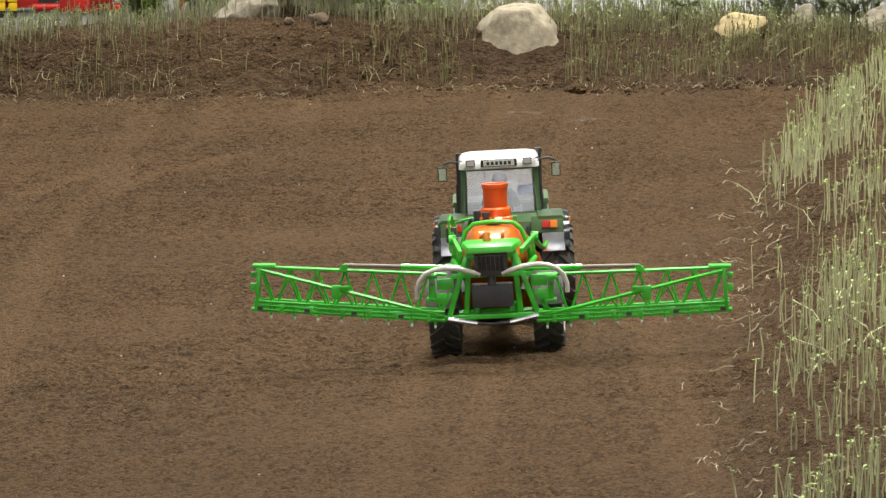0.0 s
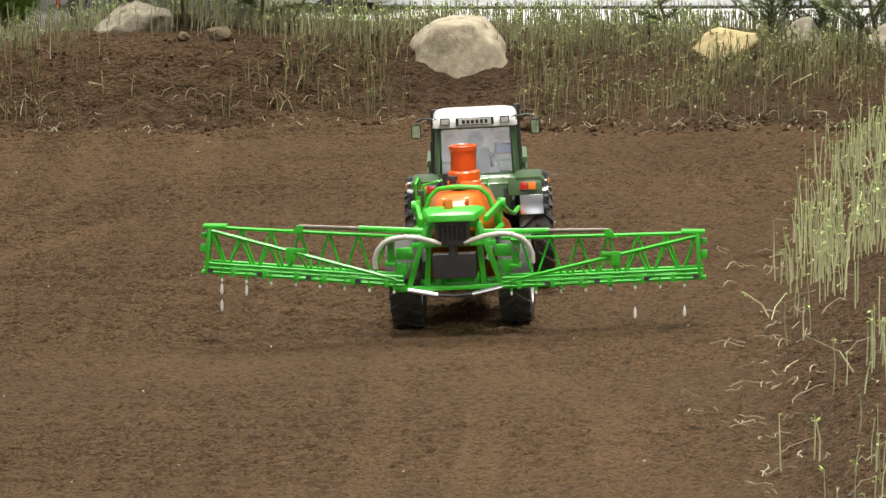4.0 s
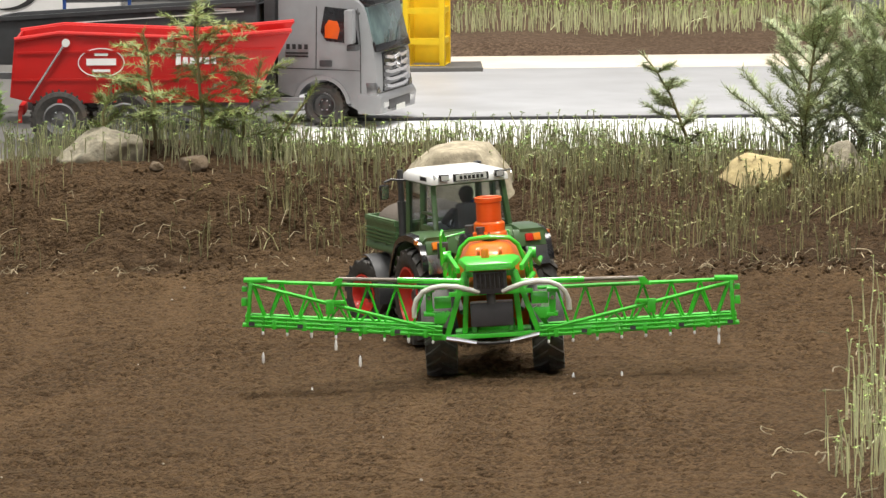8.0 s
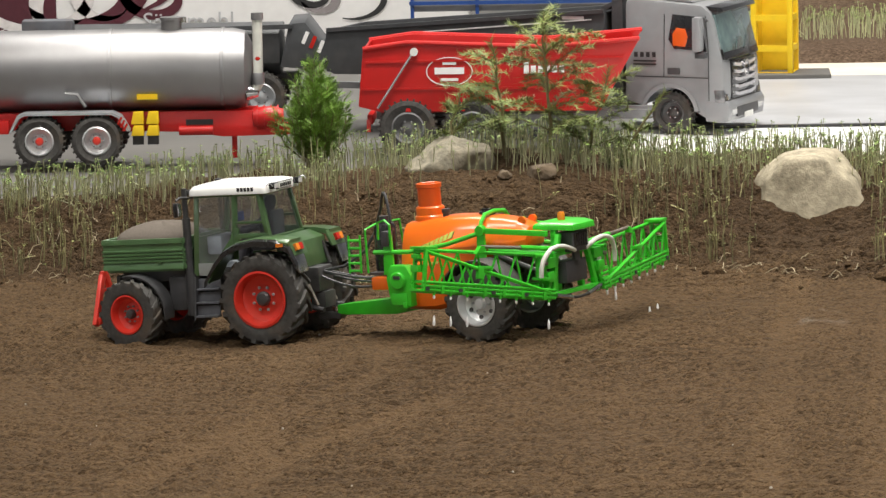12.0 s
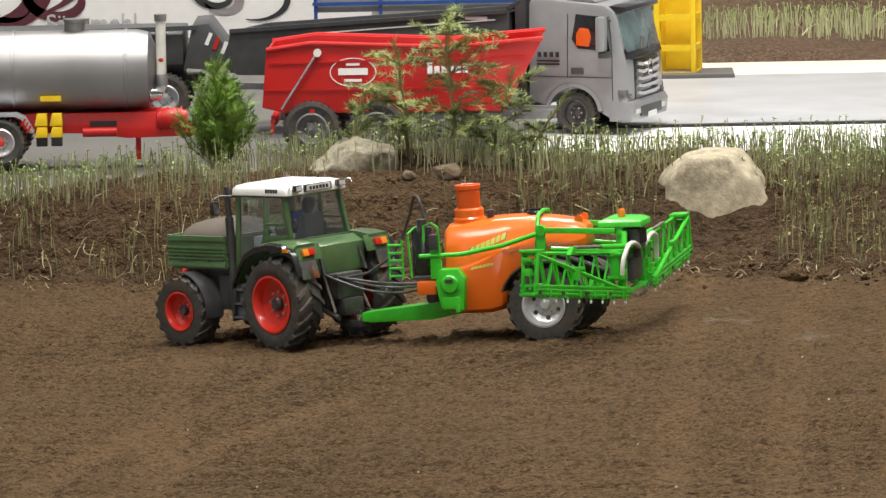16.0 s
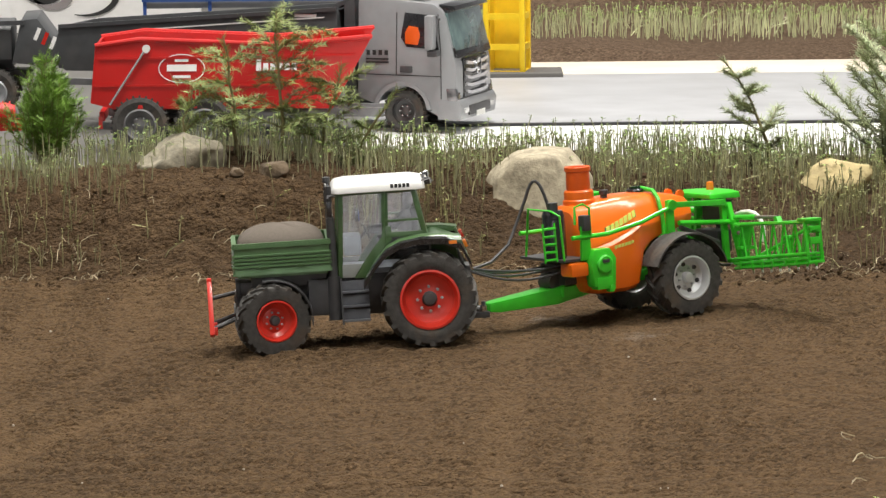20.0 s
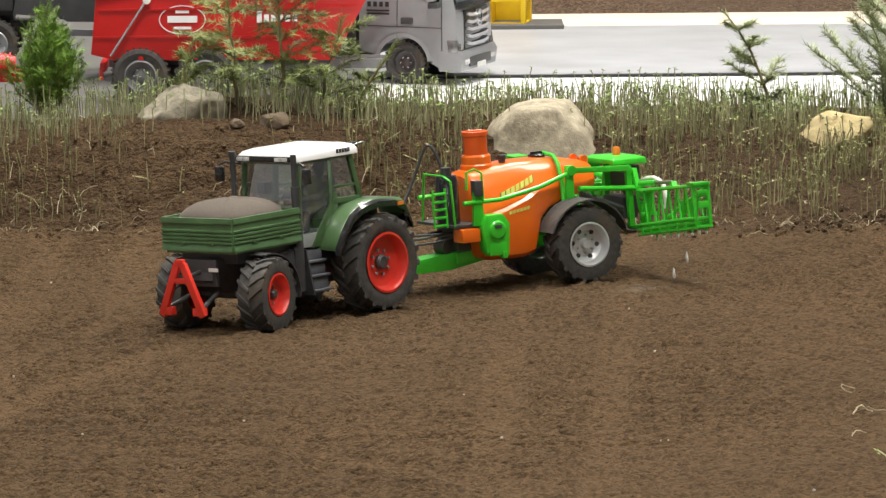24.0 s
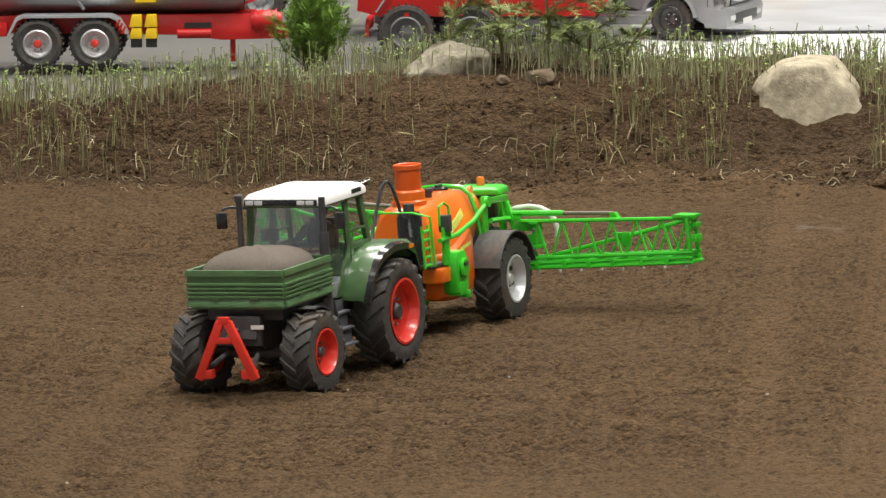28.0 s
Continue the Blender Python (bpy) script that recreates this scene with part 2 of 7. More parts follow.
# lit copy of the cress colours, for the side bank and far band
stalk_lit = material("lit_sprout_stalk", (0.6, 0.62, 0.36), 0.55, var=0.2, scale=30, island=0.3)
leaf_lit = material("lit_sprout_leaf", (0.25, 0.36, 0.08), 0.55, var=0.3, scale=30, island=0.4)
stalk_olive = material("olive_sprout_stalk", (0.27, 0.25, 0.125), 0.65, var=0.35, scale=30, island=0.5)
leaf_olive = material("olive_sprout_leaf", (0.17, 0.185, 0.05), 0.6, var=0.35, scale=30, island=0.45)
leaf_mat = material("sprout_leaf", (0.18, 0.275, 0.055), 0.55, var=0.35, scale=30, island=0.4)
pebble_mat = material("dull_white_pebble", (0.45, 0.41, 0.35), 0.8, var=0.2)
rod_mat = material("dusty_steel_rod", (0.2, 0.17, 0.14), 0.5, metal=0.3, var=0.15)
straw_mat = material("dry_root_straw", (0.37, 0.31, 0.2), 0.7, var=0.25, island=0.4)
needle_mat = material("fir_needle", (0.4, 0.46, 0.27), 0.55, var=0.35, scale=30, island=0.35)
needle_pale = material("larch_needle", (0.2, 0.26, 0.07), 0.55, var=0.35, scale=30, island=0.35)
thuja_mat = material("bright_bush_leaf", (0.18, 0.31, 0.05), 0.5, var=0.4, scale=30, island=0.45)
bark_mat = material("twig_bark", (0.2, 0.17, 0.08), 0.85, var=0.3, bump=0.4)
concrete = material("pale_concrete", (0.105, 0.1, 0.093), 0.6, var=0.1, scale=5, bump=0.1, bscale=200, dirt=(0.17, 0.16, 0.145, 0.4), dscale=4)
asphalt_pale = material("grey_road_plate", (0.37, 0.375, 0.39), 0.45, var=0.1, scale=9, bump=0.08, bscale=260, dirt=(0.27, 0.27, 0.275, 0.5), dscale=6)
sand_road = material("pale_sand_road", (0.64, 0.55, 0.45), 0.8, var=0.12, scale=9, bump=0.2, dirt=(0.6, 0.56, 0.5, 0.6), dscale=3)
white_board = material("white_board", (0.8, 0.81, 0.8), 0.35, var=0.05, scale=20)
# walls stay out of view; kept pale to brighten what the glass mirrors
hall_wall_mat = material("pale_hall_wall", (0.7, 0.73, 0.78), 0.8, var=0.1, scale=1.0)

# ---------------------------------------------------------------- mesh building


class Geo:
    def __init__(self):
        self.v, self.f = [], []

    def add(self, verts, faces):
        n = len(self.v)
        self.v += [tuple(p) for p in verts]
        self.f += [tuple(i + n for i in f) for f in faces]
        return self

    def box(self, c, s, m=None):
        x, y, z = (a / 2 for a in s)
        vs = [Vector((i * x, j * y, k * z)) for i in (-1, 1) for j in (-1, 1) for k in (-1, 1)]
        if m is not None:
            vs = [m @ q for q in vs]
        return self.add([q + Vector(c) for q in vs], [(0, 1, 3, 2), (4, 6, 7, 5), (0, 4, 5, 1), (2, 3, 7, 6), (0, 2, 6, 4), (1, 5, 7, 3)])

    def bar(self, p, q, w, h, up=(0, 0, 1)):
        """A straight bar of rectangular section from p to q."""
        p, q = Vector(p), Vector(q)
        d = (q - p).normalized()
        side = d.cross(Vector(up))
        side = side.normalized() if side.length > 1e-6 else Vector((0, 1, 0))
        u = side.cross(d).normalized()
        ring = [side * (i * w / 2) + u * (j * h / 2) for i, j in ((-1, -1), (1, -1), (1, 1), (-1, 1))]
        return self.add([p + r for r in ring] + [q + r for r in ring], [(3, 2, 1, 0), (4, 5, 6, 7)] + [(i, (i + 1) % 4, 4 + (i + 1) % 4, 4 + i) for i in range(4)])

    def path(self, pts, r, n=6, r2=None):
        """A round tube along points."""
        pts = [Vector(p) for p in pts]
        k = len(pts)
        vs, fs = [], []
        ref = None
        for i, p in enumerate(pts):
            d = (pts[min(i + 1, k - 1)] - pts[max(i - 1, 0)]).normalized()
            if ref is None:
                ref = d.orthogonal().normalized()
            a = (ref - d * ref.dot(d)).normalized()
            ref = a
            b = d.cross(a)
            rr = r if r2 is None else r + (r2 - r) * i / (k - 1)
            vs += [p + (a * math.cos(2 * math.pi * j / n) + b * math.sin(2 * math.pi * j / n)) * rr for j in range(n)]
        for i in range(k - 1):
            fs += [(i * n + j, i * n + (j + 1) % n, (i + 1) * n + (j + 1) % n, (i + 1) * n + j) for j in range(n)]
        fs += [tuple(range(n - 1, -1, -1)), tuple((k - 1) * n + j for j in range(n))]
        return self.add(vs, fs)

    def lathe(self, prof, axis="y", n=32, c=(0, 0, 0), a0=0.0, a1=2 * math.pi):
        """Profile (radius, along) turned about an axis through c."""
        full = abs(a1 - a0 - 2 * math.pi) < 1e-6
        cnt = n if full else n + 1
        vs, fs = [], []
        k = len(prof)
        for i in range(cnt):
            a = a0 + (a1 - a0) * i / n
            ca, sa = math.cos(a), math.sin(a)
            for r, h in prof:
                q = {"y": (r * ca, h, r * sa), "z": (r * ca, r * sa, h), "x": (h, r * ca, r * sa)}[axis]
                vs.append(Vector(q) + Vector(c))
        for i in range(n):
            j = (i + 1) % cnt
            for p in range(k - 1):
                fs.append((i * k + p, i * k + p + 1, j * k + p + 1, j * k + p))
        return self.add(vs, fs)

    def prism(self, poly, plane, a, b):
        """A polygon of a plane (xz, xy or yz) drawn out from a to b along the third axis."""
        put = {"xz": lambda u, w, h: (u, h, w), "xy": lambda u, w, h: (u, w, h), "yz": lambda u, w, h: (h, u, w)}[plane]
        n = len(poly)
        return self.add([put(u, w, a) for u, w in poly] + [put(u, w, b) for u, w in poly],
                        [tuple(range(n)), tuple(range(2 * n - 1, n - 1, -1))] + [(i, n + i, n + (i + 1) % n, (i + 1) % n) for i in range(n)])

    def loft(self, rings, closed=True, caps=True):
        n, k = len(rings[0]), len(rings)
        vs = [p for r in rings for p in r]
        fs = []
        for i in range(k - 1):
            for j in range(n if closed else n - 1):
                fs.append((i * n + j, i * n + (j + 1) % n, (i + 1) * n + (j + 1) % n, (i + 1) * n + j))
        if caps:
            fs += [tuple(range(n - 1, -1, -1)), tuple((k - 1) * n + j for j in range(n))]
        return self.add(vs, fs)

    def mesh(self, name, mat, bevel=0.0, smooth=True, angle=35):
        me = bpy.data.meshes.new(name)
        me.from_pydata(self.v, [], self.f)
        bm = bmesh.new()
        bm.from_mesh(me)
        bmesh.ops.recalc_face_normals(bm, faces=bm.faces)
        if bevel:
            es = [e for e in bm.edges if len(e.link_faces) == 2 and e.calc_face_angle(0) > 0.6]
            bmesh.ops.bevel(bm, geom=es, offset=bevel, segments=2, affect="EDGES", profile=0.6, clamp_overlap=True)
        bm.to_mesh(me)
        bm.free()
        me.materials.append(mat)
        if smooth:
            me.shade_smooth()
            me.set_sharp_from_angle(angle=radians(angle))
        return me


def part(name, geo, mat, parent, label="", bevel=0.0, m=None, angle=35):
    ob = new(name, geo if isinstance(geo, bpy.types.Mesh) else geo.mesh(name, mat, bevel, angle=angle))
    ob.parent = parent
    if m is not None:
        ob.matrix_basis = m
    if label:
        ob["label"] = label
    return ob


def thing(name, label, category, m=None, group=""):
    ob = new(name)
    ob.empty_display_size = 0.02
    if m is not None:
        ob.matrix_basis = m
    return tagged(ob, label, category, group)


def solid(name, geo, mat, label="", category="", kind="", bevel=0.0, group="", angle=35):
    return tagged(new(name, geo.mesh(name, mat, bevel, angle=angle)), label, category, group, kind)


def writing(text, size, mat, parent, m, name="lettering", shear=0.0):
    """Flat letters in the built-in font, as a mesh that faces +z of m."""
    cu = bpy.data.curves.new(name, "FONT")
    cu.body, cu.size, cu.shear, cu.extrude = text, size, shear, size * 0.02
    cu.align_x, cu.align_y, cu.resolution_u = "CENTER", "CENTER", 3
    tmp = bpy.data.objects.new(name, cu)
    me = bpy.data.meshes.new_from_object(tmp)
    bpy.data.objects.remove(tmp)
    me.materials.append(mat)
    return part(name, me, mat, parent, m=m)


def facing(origin, right, up):
    """A pose whose x runs along right and y along up."""
    r = Vector(right).normalized()
    n = r.cross(Vector(up)).normalized()
    u = n.cross(r)
    return Matrix.Translation(origin) @ Matrix((r, u, n)).transposed().to_4x4()


def arc(cx, cz, r, a0, a1, n):
    return [(cx + r * math.cos(radians(a0 + (a1 - a0) * i / n)), cz + r * math.sin(radians(a0 + (a1 - a0) * i / n))) for i in range(n + 1)]


# ---------------------------------------------------------------- ground


def lattice(x, y, cell, seed):
    """Smooth random values on a lattice of that cell size, -1 to 1."""
    rng = np.random.RandomState(seed)
    tab = rng.uniform(-1, 1, (256, 256))
    u, v = x / cell + 1000, y / cell + 1000
    i, j = np.floor(u).astype(int), np.floor(v).astype(int)
    a, b = u - i, v - j
    a, b = a * a * (3 - 2 * a), b * b * (3 - 2 * b)
    g = lambda p, q: tab[p % 256, q % 256]
    return (g(i, j) * (1 - a) + g(i + 1, j) * a) * (1 - b) + (g(i, j + 1) * (1 - a) + g(i + 1, j + 1) * a) * b


def ease(t):
    t = np.clip(t, 0, 1)
    return t * t * (3 - 2 * t)


def tilt(x, y):
    """Lie of the field: it leans up towards the side bank, more so near the back."""
    u, v = np.clip(x / 0.4, -1.25, 1.3), np.clip((y - 7.7) / 0.4, -1.75, 1.0)
    return 0.0096 + 0.0219 * u - 0.0062 * v - 0.0008 * u * u + 0.0014 * u * v - 0.0009 * v * v


def bank_foot(x):
    return np.interp(x, [-0.9, -0.6, -0.3, -0.15, 0.08, 0.22, 0.35, 0.48, 0.62, 0.8], [8.72, 8.66, 8.54, 8.45, 8.46, 8.31, 8.22, 8.12, 8.1, 8.05]) + 0.02 * np.sin(x * 9 + 2)


def bank_crest(x):
    return np.maximum(8.63, bank_foot(x) + 0.14)


def side_foot(y):
    return np.interp(y, [2.5, 3.5, 4.0, 4.5, 4.9, 5.6, 6.1, 6.4, 6.8, 7.4, 7.9, 8.3, 9.0], [0.23, 0.3, 0.325, 0.345, 0.39, 0.435, 0.465, 0.505, 0.55, 0.625, 0.7, 0.75, 0.85])


def bank_top(x):
    return 0.086 + 0.012 * np.sin(x * 3 + 1.0) + 0.02 * np.exp(-((x + 0.18) / 0.14) ** 2) - 0.02 * ease((-0.45 - x) / 0.3)


def land(x, y):
    """Height of the soil without its crumbs: field, back bank and side bank."""
    x, y = np.asarray(x, float), np.asarray(y, float)
    f = bank_foot(x)
    wide = bank_crest(x) - f
    up = 0.75 * ease((y - f) / wide) + 0.25 * ease((y - f - 0.3 * wide) / (1.05 * wide))
    down = 1 - ease((y - 8.9) / 0.26)
    z = tilt(x, y) * (1 - up) + bank_top(x) * up * down
    s = side_foot(y)
    rise = ease((x - s) / 0.3) * 0.5 + ease((x - s - 0.02) / 0.13) * 0.35
    side = 0.10 * rise * (1 - up) * down
    # soil has slid away below the boulder
    slid = 0.03 * np.exp(-((x - 0.225) / 0.1) ** 2 - ((y - 8.52) / 0.085) ** 2)
    return z + side - slid


def off_field(x, y):
    """0 on the field, 1 on the banks."""
    return ease((np.asarray(y, float) - bank_foot(x) + 0.02) / 0.05) + ease((np.asarray(x, float) - side_foot(y)) / 0.06)


def lumps(x, y, cell, seed, r2=0.42):
    """Rounded crumbs strewn on a lattice of that cell size, 0 to 1."""
    rng = np.random.RandomState(seed)
    px, py, ph = rng.uniform(0, 1, (256, 256)), rng.uniform(0, 1, (256, 256)), rng.uniform(0.15, 1, (256, 256))
    u, v = x / cell + 1000, y / cell + 1000
    i, j = np.floor(u).astype(int), np.floor(v).astype(int)
    out = np.zeros_like(u)
    for a in (-1, 0, 1):
        for b in (-1, 0, 1):
            p, q = (i + a) % 256, (j + b) % 256
            d2 = ((i + a + px[p, q] - u) ** 2 + (j + b + py[p, q] - v) ** 2) / r2
            out = np.maximum(out, ph[p, q] * np.sqrt(np.clip(1 - d2, 0, 1)))
    return out


# wheel lanes in the soil: way along y, side way, width
LANES = (((2.2, 9.0), (-0.0735, 0.2325), 0.036), ((2.2, 9.0), (-0.0065, 0.3675), 0.036),
         ((2.2, 6.0, 6.4, 6.73, 6.93, 7.2, 7.5), (-0.44, -0.45, -0.44, -0.415, -0.365, -0.275, -0.13), 0.046),
         ((2.2, 6.0, 6.2, 6.5, 6.85, 7.2, 7.6), (-0.56, -0.57, -0.565, -0.55, -0.51, -0.425, -0.28), 0.046),
         ((5.6, 6.3, 6.55, 6.7), (0.3, 0.1, -0.1, -0.4), 0.05))


def in_lane(x, y):
    """How far a place lies in a wheel lane, 0 to 1, and the side way from the lane's middle."""
    most, off = np.zeros_like(x), np.zeros_like(x)
    worn = 0.75 + 0.5 * lattice(x, y, 0.5, 41)
    for ys, xs, w in LANES:
        d = x - np.interp(y, ys, xs)
        k = (1 - ease((np.abs(d) - w * 0.4) / (w * 0.25))) * np.clip(worn, 0, 1)
        off = np.where(k > most, d, off)
        most = np.maximum(most, k)
    return most * (1 - np.clip(off_field(x, y), 0, 1)), off


def tilled(x, y):
    """Shallow harrow rows that bend with the old wheel tracks and fade in and out."""
    bend = 0.035 * lattice(x, y, 0.55, 51) + 0.006 * lattice(x, y, 0.07, 52)
    p = y + 0.16 * x - 0.22 * np.clip(-0.1 - x, 0, 1) ** 2 + bend
    there = np.clip(0.65 + 0.7 * lattice(x, y, 0.3, 53), 0.1, 1)
    lugs = 0.0022 * np.sin(p * 2 * math.pi / 0.027) * np.sin((x + 0.4 * p) * 2 * math.pi / 0.05)
    return there * (0.0027 * np.sin(p * 2 * math.pi / 0.034) + 0.0014 * np.sin(p * 2 * math.pi / 0.0215 + 1.3) + lugs)


def field_relief(x, y):
    """Crumbs, furrow streaks and old tyre prints."""
    some = np.clip(0.8 * lattice(x, y, 0.12, 44) + 0.6, 0.35, 0.85)
    b = some * (0.0045 * lumps(x, y, 0.016, 1, 0.1) + 0.0035 * lumps(x, y, 0.0095, 2, 0.16)) + 0.0045 * lumps(x, y, 0.06, 7, 0.02) + 0.0012 * lattice(x, y, 0.011, 4) + 0.004 * lattice(x, y, 0.09, 3) + 0.0018 * lattice(x * 0.22, y + 0.12 * x, 0.026, 46) + tilled(x, y) - 0.001
    rough = np.clip(off_field(x, y), 0, 1)
    b = b * (1 + 0.15 * rough) + rough * (0.0035 * lumps(x, y, 0.024, 5) + 0.006 * lattice(x, y, 0.06, 6))
    k, d = in_lane(x, y)
    lugs = 0.5 + 0.5 * np.sin((y + np.abs(d) * 0.9) * 2 * math.pi / 0.03)
    return b * (1 - 0.6 * k) - k * (0.005 - 0.006 * lugs)


def sheet(name, us, ys, mat):
    """One sheet whose columns fan out with the distance."""
    gu, gy = np.meshgrid(us, ys)
    gu = gu.ravel()
    gy = gy.ravel()
    half = np.interp(gy, [2.2, 4.0, 6.0, 8.0, 9.24], [0.75, 0.75, 0.95, 1.25, 1.4])
    gx = gu * half + np.interp(gy, [2.2, 6.0, 8.0, 9.24], [0.1, 0.05, -0.08, -0.05])
    z = land(gx, gy) + field_relief(gx, gy)
    z = np.where((gy > 9.0) & (z < -0.0085), -0.0085, z)
    z[(np.abs(gu) > 0.999) | (gy < ys[0] + 1e-6) | (gy > ys[-1] - 1e-6)] = -0.06
    n, m = len(us), len(ys)
    me = bpy.data.meshes.new(name)
    idx = np.arange(n * m).reshape(m, n)
    quads = np.stack([idx[:-1, :-1], idx[:-1, 1:], idx[1:, 1:], idx[1:, :-1]], -1).reshape(-1, 4)
    me.vertices.add(n * m)
    me.vertices.foreach_set("co", np.stack([gx, gy, z], 1).astype(np.float32).ravel())
    me.loops.add(quads.size)
    me.loops.foreach_set("vertex_index", quads.astype(np.int32).ravel())
    me.polygons.add(len(quads))
    me.polygons.foreach_set("loop_start", np.arange(0, quads.size, 4, dtype=np.int32))
    me.update(calc_edges=True)
    me.attributes.new("packed", "FLOAT", "POINT").data.foreach_set("value", in_lane(gx, gy)[0].astype(np.float32))
    # how much shade is painted on the banks, least on the side bank
    bank_dim = np.clip(off_field(gx, gy + 0.05 * lattice(gx, gy, 0.12, 61)), 0, 1) * np.clip(0.75 + 0.5 * lattice(gx, gy, 0.2, 62), 0.3, 1) * (0.35 + 0.65 * ease((gy - 7.4) / 0.7))
    me.attributes.new("on_bank", "FLOAT", "POINT").data.foreach_set("value", bank_dim.astype(np.float32))
    wet = sum(np.exp(-((gx - x) / w) ** 2 - ((gy - y) / 0.07) ** 2) for x, y, w in WET)
    wet = np.clip(wet * 1.2 + 0.9 * lattice(gx, gy, 0.022, 71) - 0.95, 0, 1)
    me.attributes.new("wet", "FLOAT", "POINT").data.foreach_set("value", wet.astype(np.float32))
    me.materials.append(mat)
    return new(name, me)


# places where the sprayer has dripped
WET = ((0.31, 7.62, 0.07), (0.22, 7.85, 0.05))
_ys = np.concatenate([np.arange(2.2, 4.2, 0.011), np.arange(4.2, 6.2, 0.0062), np.arange(6.2, 8.3, 0.0045), np.arange(8.3, 9.24, 0.0036)])
ground = tagged(sheet("ground", np.linspace(-1, 1, 780), _ys, soil), "brown crumbly tilled soil field with low earth banks", "ground", kind="structure")

# floor of the display behind the bank, hall floor, and added unseen walls and ceiling
solid("floor", Geo().box((0, 12, -0.08), (40, 40, 0.04)), concrete, "pale concrete hall floor", "floor", "structure")
solid("display_base", Geo().box((0, 13.0, -0.035), (23, 7.9, 0.05)), concrete, "pale concrete base of the display behind the bank", "base", "structure")
solid("road", Geo().box((1.6, 10.68, -0.006), (3.2, 0.78, 0.018)), asphalt_pale, "smooth pale grey model road plate", "road", "structure", bevel=0.003)
solid("trim", Geo().box((1.6, 10.272, -0.006), (3.2, 0.012, 0.02)), black_plastic, "dark edge strip along the road plate", "trim", "structure")
solid("pavement", Geo().box((1.6, 11.19, -0.007), (3.2, 0.22, 0.018)), sand_road, "pale sandy strip beside the grey road", "pavement", "structure", bevel=0.003)
solid("verge_strip", Geo().box((-0.25, 9.48, -0.0075), (0.44, 0.2, 0.015)), white_board, "white board strip behind the bank", "board", "structure")
solid("verge_board", Geo().box((1.53, 9.83, -0.0075), (3.1, 0.86, 0.015)), white_board, "white board strip between bank and road", "board", "structure")
solid("wall_north", Geo().box((0, 17.0, 2.4), (24, 0.2, 5.2)), hall_wall_mat, "unseen hall wall, pale to brighten reflections", "wall", "structure")
solid("wall_south", Geo().box((0, -5.0, 2.4), (24, 0.2, 5.2)), hall_wall_mat, "unseen hall wall, pale to brighten reflections", "wall", "structure")
solid("wall_west", Geo().box((-11.9, 6, 2.4), (0.2, 21.8, 5.2)), hall_wall_mat, "unseen hall wall, pale to brighten reflections", "wall", "structure")
solid("wall_east", Geo().box((11.9, 6, 2.4), (0.2, 21.8, 5.2)), hall_wall_mat, "unseen hall wall, pale to brighten reflections", "wall", "structure")
solid("ceiling", Geo().box((0, 6, 5.2), (24, 22, 0.2)), white_plastic, "unseen pale hall ceiling", "ceiling", "structure")

# a second soil bank behind the road
far = Geo()
_rows = []
for i in range(61):
    x = -0.1 + i * 0.05
    w = 0.02 * math.sin(x * 7) + 0.012 * math.sin(x * 17 + 1)
    _rows.append([(x, 11.3 + w, -0.012), (x, 11.36 + w, 0.012 + w * 0.3), (x, 11.46, 0.02 + w * 0.3), (x, 11.62, 0.018), (x, 11.9, 0.05 + w), (x, 12.05, 0.13 + w), (x, 12.3, 0.2), (x, 12.6, -0.012)])
far.loft(_rows, closed=False, caps=False)
solid("far_bank", far, soil_far, "brown soil bank behind the model road", "bank", "structure", angle=80)


# ---------------------------------------------------------------- plants


def sprouts(name, spots, label, rng, tall=(0.026, 0.046), lean=0.12, stalk=None, leaf=None, along=0.004, bent=0.06, thick=1.0):
    """Cress stalks with small leaf pairs; stalks and leaves are two meshes of one stand."""
    st, lf = Geo(), Geo()
    for x, y, z in spots:
        h = rng.uniform(*tall)
        a = rng.uniform(0, 6.28)
        l = abs(rng.gauss(0, lean)) * h
        if rng.random() < bent:
            l, h = h * rng.uniform(0.5, 1.1), h * rng.uniform(0.3, 0.7)
        r = rng.uniform(0.0006, 0.0011) * thick
        tip = Vector((x + math.cos(a) * l, y + math.sin(a) * l, z + h))
        mid = Vector((x + math.cos(a) * l * 0.3 + rng.gauss(0, 0.0012), y + math.sin(a) * l * 0.3, z + h * 0.55))
        st.path([(x, y, z - 0.004), mid, tip], r, 3, r * 0.7)
        for k in range(rng.choice((2, 3, 4))):
            b = rng.uniform(0, 6.28)
            d = Vector((math.cos(b), math.sin(b), rng.uniform(-0.3, 0.5)))
            s = d.cross(Vector((0, 0, 1))).normalized() * rng.uniform(0.0012, 0.0021)
            ln = rng.uniform(0.003, 0.0062)
            p = tip.lerp(mid, rng.random() * along / 0.02) if along > 0.01 else tip + Vector((0, 0, -rng.uniform(0, along)))
            up = Vector((0, 0, 0.0006))
            lf.add([p, p + d * ln * 0.55 + s + up, p + d * ln, p + d * ln * 0.55 - s + up], [(0, 1, 2, 3)])
    ob = tagged(new(name), label, "sprouts", kind="stuff")
    part("stalks", st, stalk or stalk_mat, ob)
    part("leaves", lf, leaf or leaf_mat, ob, "small yellow-green seed leaves")
    return ob


def spread(n, x0, x1, y0, y1, rng, keep):
    out = []
    while len(out) < n:
        x, y = rng.uniform(x0, x1), rng.uniform(y0, y1)
        if rng.random() < keep(x, y):
            out.append((x, y, float(land(x, y))))
    return out


rng = random.Random(5)


